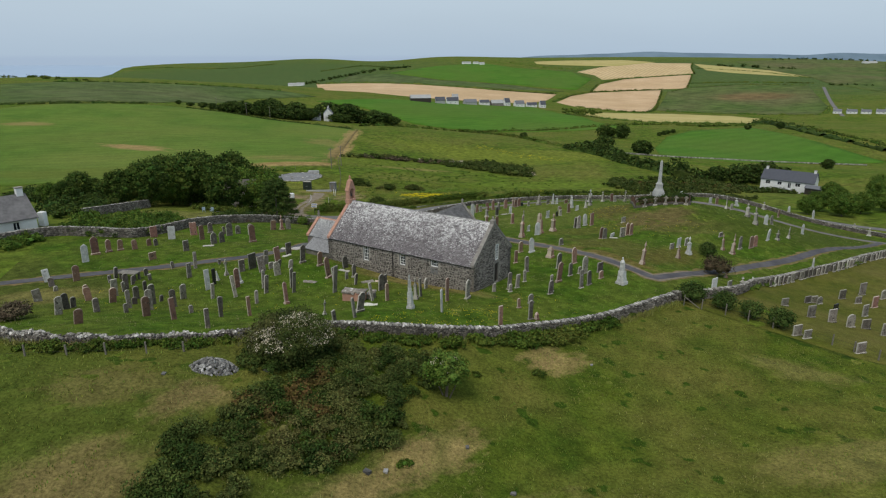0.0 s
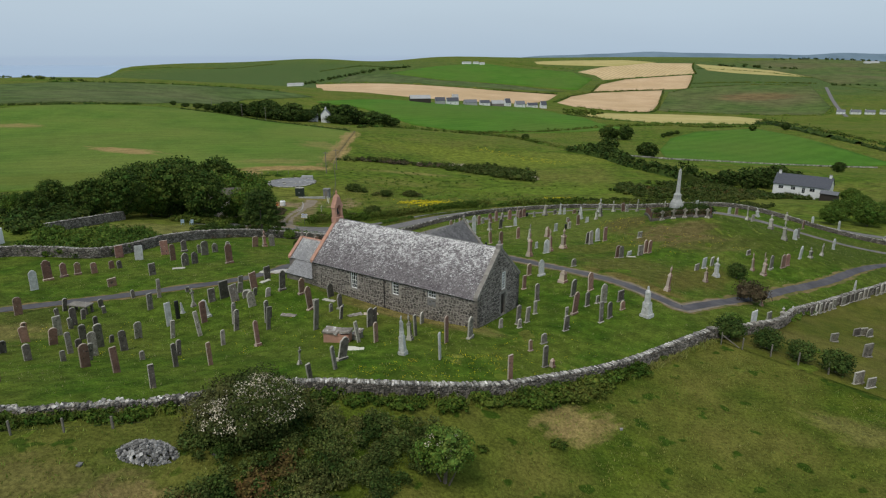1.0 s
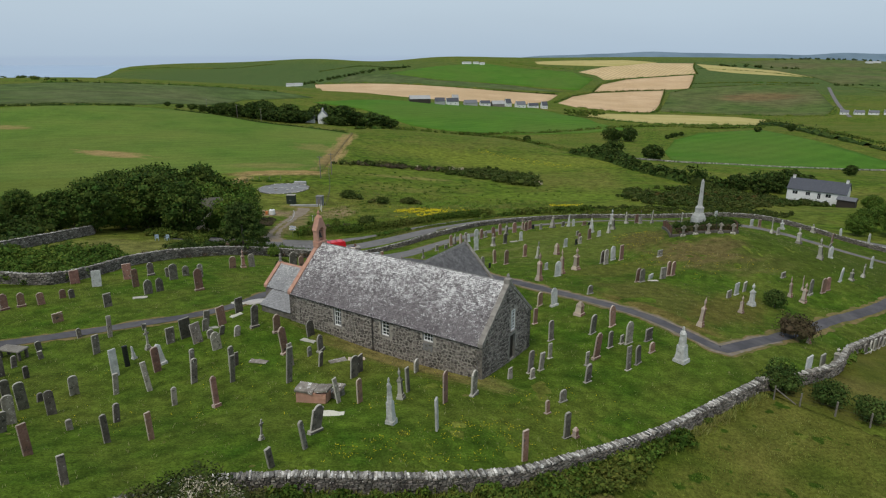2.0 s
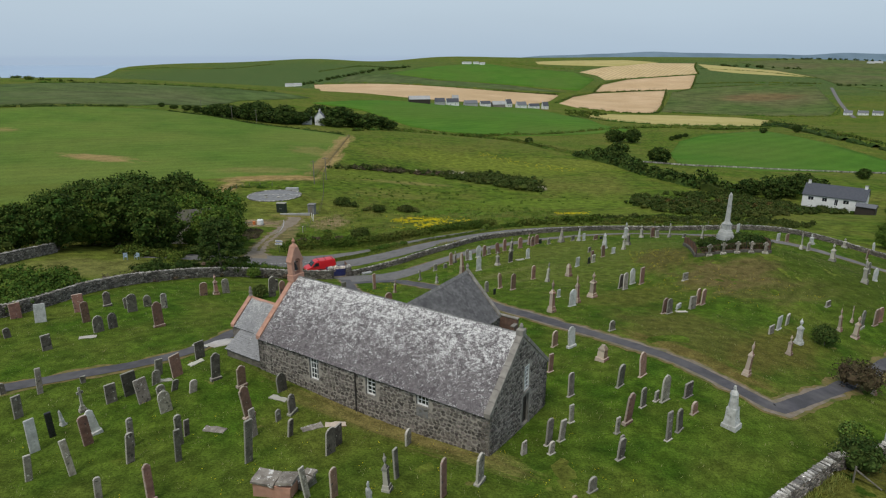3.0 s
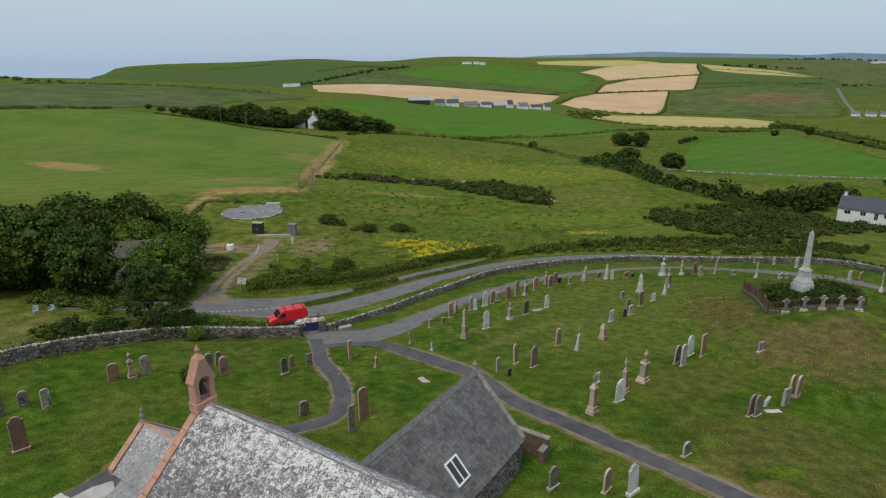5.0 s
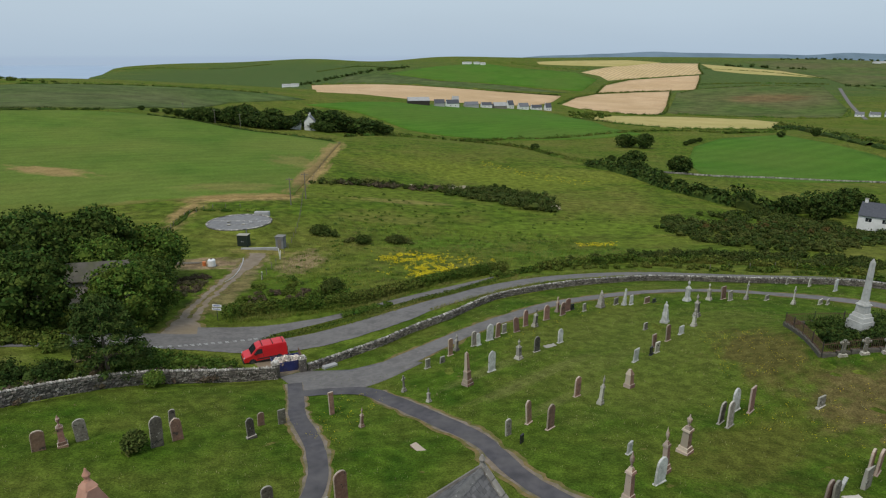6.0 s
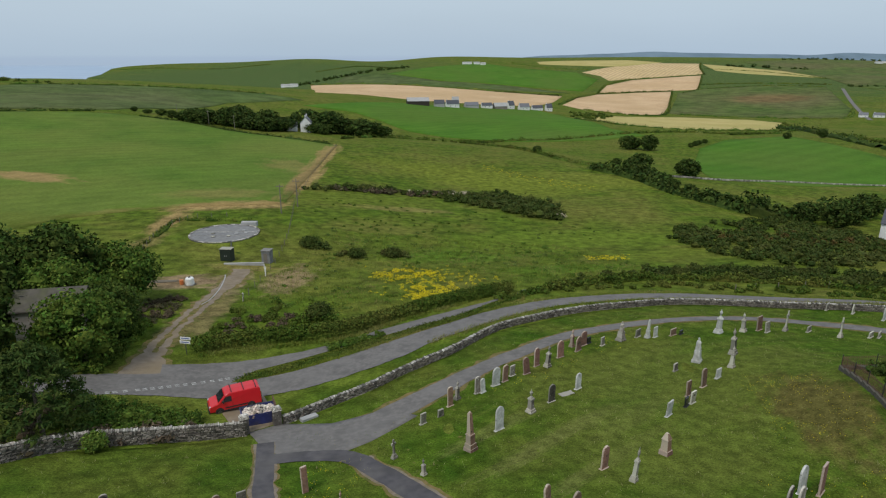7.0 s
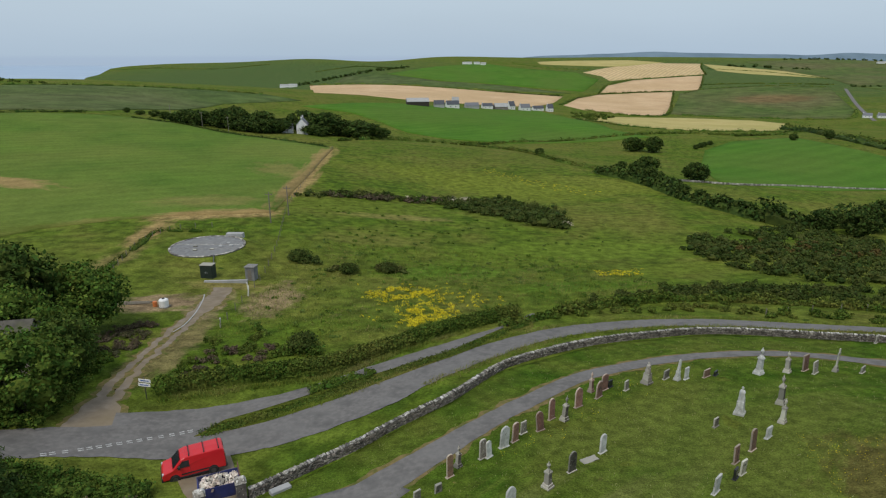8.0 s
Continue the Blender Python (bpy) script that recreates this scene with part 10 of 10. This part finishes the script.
blades("meadow_tufts", scatter([(-4, 20), (40, 18), (38, 46), (25, 57.5), (14, 50.5), (8, 45.6), (3, 40), (1, 33)], 6000, 170), 4, 0.16, 0.03, "grass_tuft", "tufts of long meadow grass", 170)
blades("rough_tufts", scatter([(-42, 18), (-4, 18), (0, 33), (-2, 42), (-12, 42), (-20, 38), (-42, 38)], 3500, 171), 4, 0.18, 0.03, "grass_tuft", "rough tussocks of long grass", 171)
def clear_of(lines, gap):
    """Keeps places that stay a gap away from paved lines."""
    pts = np.array([q[:] for line in lines for q in curve_through(line, 0.6)])

    def keep(spots):
        a = np.asarray(spots)
        near = np.array([np.min(np.hypot(pts[:, 0] - x, pts[:, 1] - y)) for x, y in a])
        return a[near > gap]
    return keep


LAWN = [(-41, 47), (-31, 41.2), (-23.8, 39.8), (-15.4, 42.4), (-8.5, 45.3), (1.5, 46.9), (7.4, 49.8), (14.5, 54.4), (23.7, 61.1), (33, 66.2), (48, 80), (71.5, 97), (78, 116), (63, 128), (48, 136), (32.6, 141), (17.7, 137), (6.9, 129.8), (-6.1, 115.5), (-12, 110), (-26, 103), (-34, 94.6), (-38, 85), (-41, 79)]
off_path = clear_of((PATH_LOW, PATH_MID, PATH_UP), 1.3)
blades("lawn_tufts", off_path(scatter(LAWN, 9000, 190)), 5, 0.11, 0.022, "lawn_blade", "tufts of longer churchyard grass", 190, spread=0.14)
blades("lawn_stalks", off_path(scatter(LAWN, 5200, 191)), 4, 0.17, 0.016, "straw_blade", "dry seeding grass stalks on the lawn", 191, spread=0.2)
g0 = random.Random(172)
edge = [(q.x + g0.gauss(0, 0.25) + 0.35, q.y - 0.55 + g0.gauss(0, 0.2)) for q in curve_through(FRONT_WALL, 0.06)]
blades("wall_grass", edge, 6, 0.42, 0.03, "grass_tuft", "long grass at the wall foot", 172)
line = curve_through([(-26, 127.2), (-17.5, 130.6), (-10.6, 132.2), (-6.4, 135.8), (-1.0, 141.2), (4.0, 145.6)], 0.05)
blades("hedge_grass", [(q.x + g0.gauss(0, 0.3), q.y + g0.gauss(0, 0.3)) for q in line], 8, 0.4, 0.035, "grass_tuft", "long green grass at the hedge foot", 99)
for nm, pts, off in (("road_wall_grass", ROAD[8:17], -2.3), ("road_far_grass", ROAD[5:17], 2.4)):
    line = curve_through(pts, 0.1)
    spots = []
    for a, b in zip(line, line[1:]):
        d = (b - a).normalized()
        spots.append(a + Vector((-d.y, d.x)) * (off + g0.gauss(0, 0.35)))
    blades(nm, spots, 7, 0.34, 0.03, "grass_tuft", "long verge grass beside the road", 173)
blades("paddock_tufts", scatter([(-28, 146), (-10, 143), (8, 152), (40, 172), (30, 200), (0, 205), (-28, 200)], 4600, 174), 5, 0.32, 0.05, "grass_tuft", "rough tussocky paddock grass", 174, spread=0.3)
drifts = scatter([(-11.3, 167.5), (-7.8, 170.4), (-0.7, 169.5), (-0.6, 164.3), (-4.8, 161.8), (-10.6, 164.8)], 170, 175) + scatter([(-6, 156.7), (-1.2, 156.9), (3.5, 154.5), (1.7, 150.6), (-1.7, 147.9), (-4.7, 147), (-3.9, 151.5)], 200, 176)
drifts += scatter([(-0.7, 171.7), (9.5, 162.4), (9.1, 157.3), (3.2, 157.2), (-3.6, 159.9)], 60, 177) + scatter([(-14, 172), (4, 174), (12, 160), (4, 148), (-9, 148)], 70, 174)
drifts += scatter([(-11.5, 169.5), (-1, 171), (3.8, 153), (2.5, 147), (-5, 147.5), (-6, 158), (-11, 164)], 330, 178)
drifts = [q for q in drifts if noise.noise((q[0] * 0.55, q[1] * 0.4, 2.0)) > -0.12]
v, f = leaf_cloud([(x, y, ground(x, y) + 0.35, 0.32, 0.32, 0.14) for x, y in drifts], 15, 0.065, 175, core=0)
tagged(part("buttercups", pydata("buttercups", v, f), M["buttercup"]), "drifts of yellow buttercups in the paddock", "flowers", kind="stuff")
v, f = leaf_cloud([(x, y, ground(x, y) + 0.35, 0.4, 0.4, 0.12) for x, y in scatter([(29.8, 186.3), (39.3, 187.5), (37.6, 181.7), (29.6, 181.3)], 70, 176) + scatter([(58, 286), (20, 330), (14, 322), (50, 280)], 110, 177)], 9, 0.08, 176, core=0)
tagged(part("buttercups", pydata("buttercups", v, f), M["buttercup"]), "scattered yellow flowers in pasture", "flowers", kind="stuff")
lawn_spots = scatter([(-6.5, 46.4), (1.5, 47.4), (6.0, 50.5), (4.0, 53.0), (-2, 50.5), (-6, 48.5)], 130, 178) + scatter([(-8, 56), (6, 47), (16, 55), (12, 58), (2, 58)], 40, 179) + scatter([(20, 100), (30, 88), (44, 92), (34, 100)], 160, 180) + scatter([(25, 104), (32, 103), (33, 114), (27, 116)], 150, 183) + scatter([(2, 112), (20, 130), (28, 132), (10, 116)], 60, 184) + scatter([(-11, 97), (-6, 94), (-4, 104), (-8, 104)], 60, 181) + scatter([(-40, 55), (-20, 50), (10, 52), (14, 66), (-20, 66)], 140, 182)
v, f = leaf_cloud([(x, y, ground(x, y) + 0.1, 0.25, 0.25, 0.05) for x, y in lawn_spots], 4, 0.03, 182, core=0)
tagged(part("dandelions", pydata("dandelions", v, f), M["buttercup"]), "small yellow flowers in the churchyard grass", "flowers", kind="stuff")
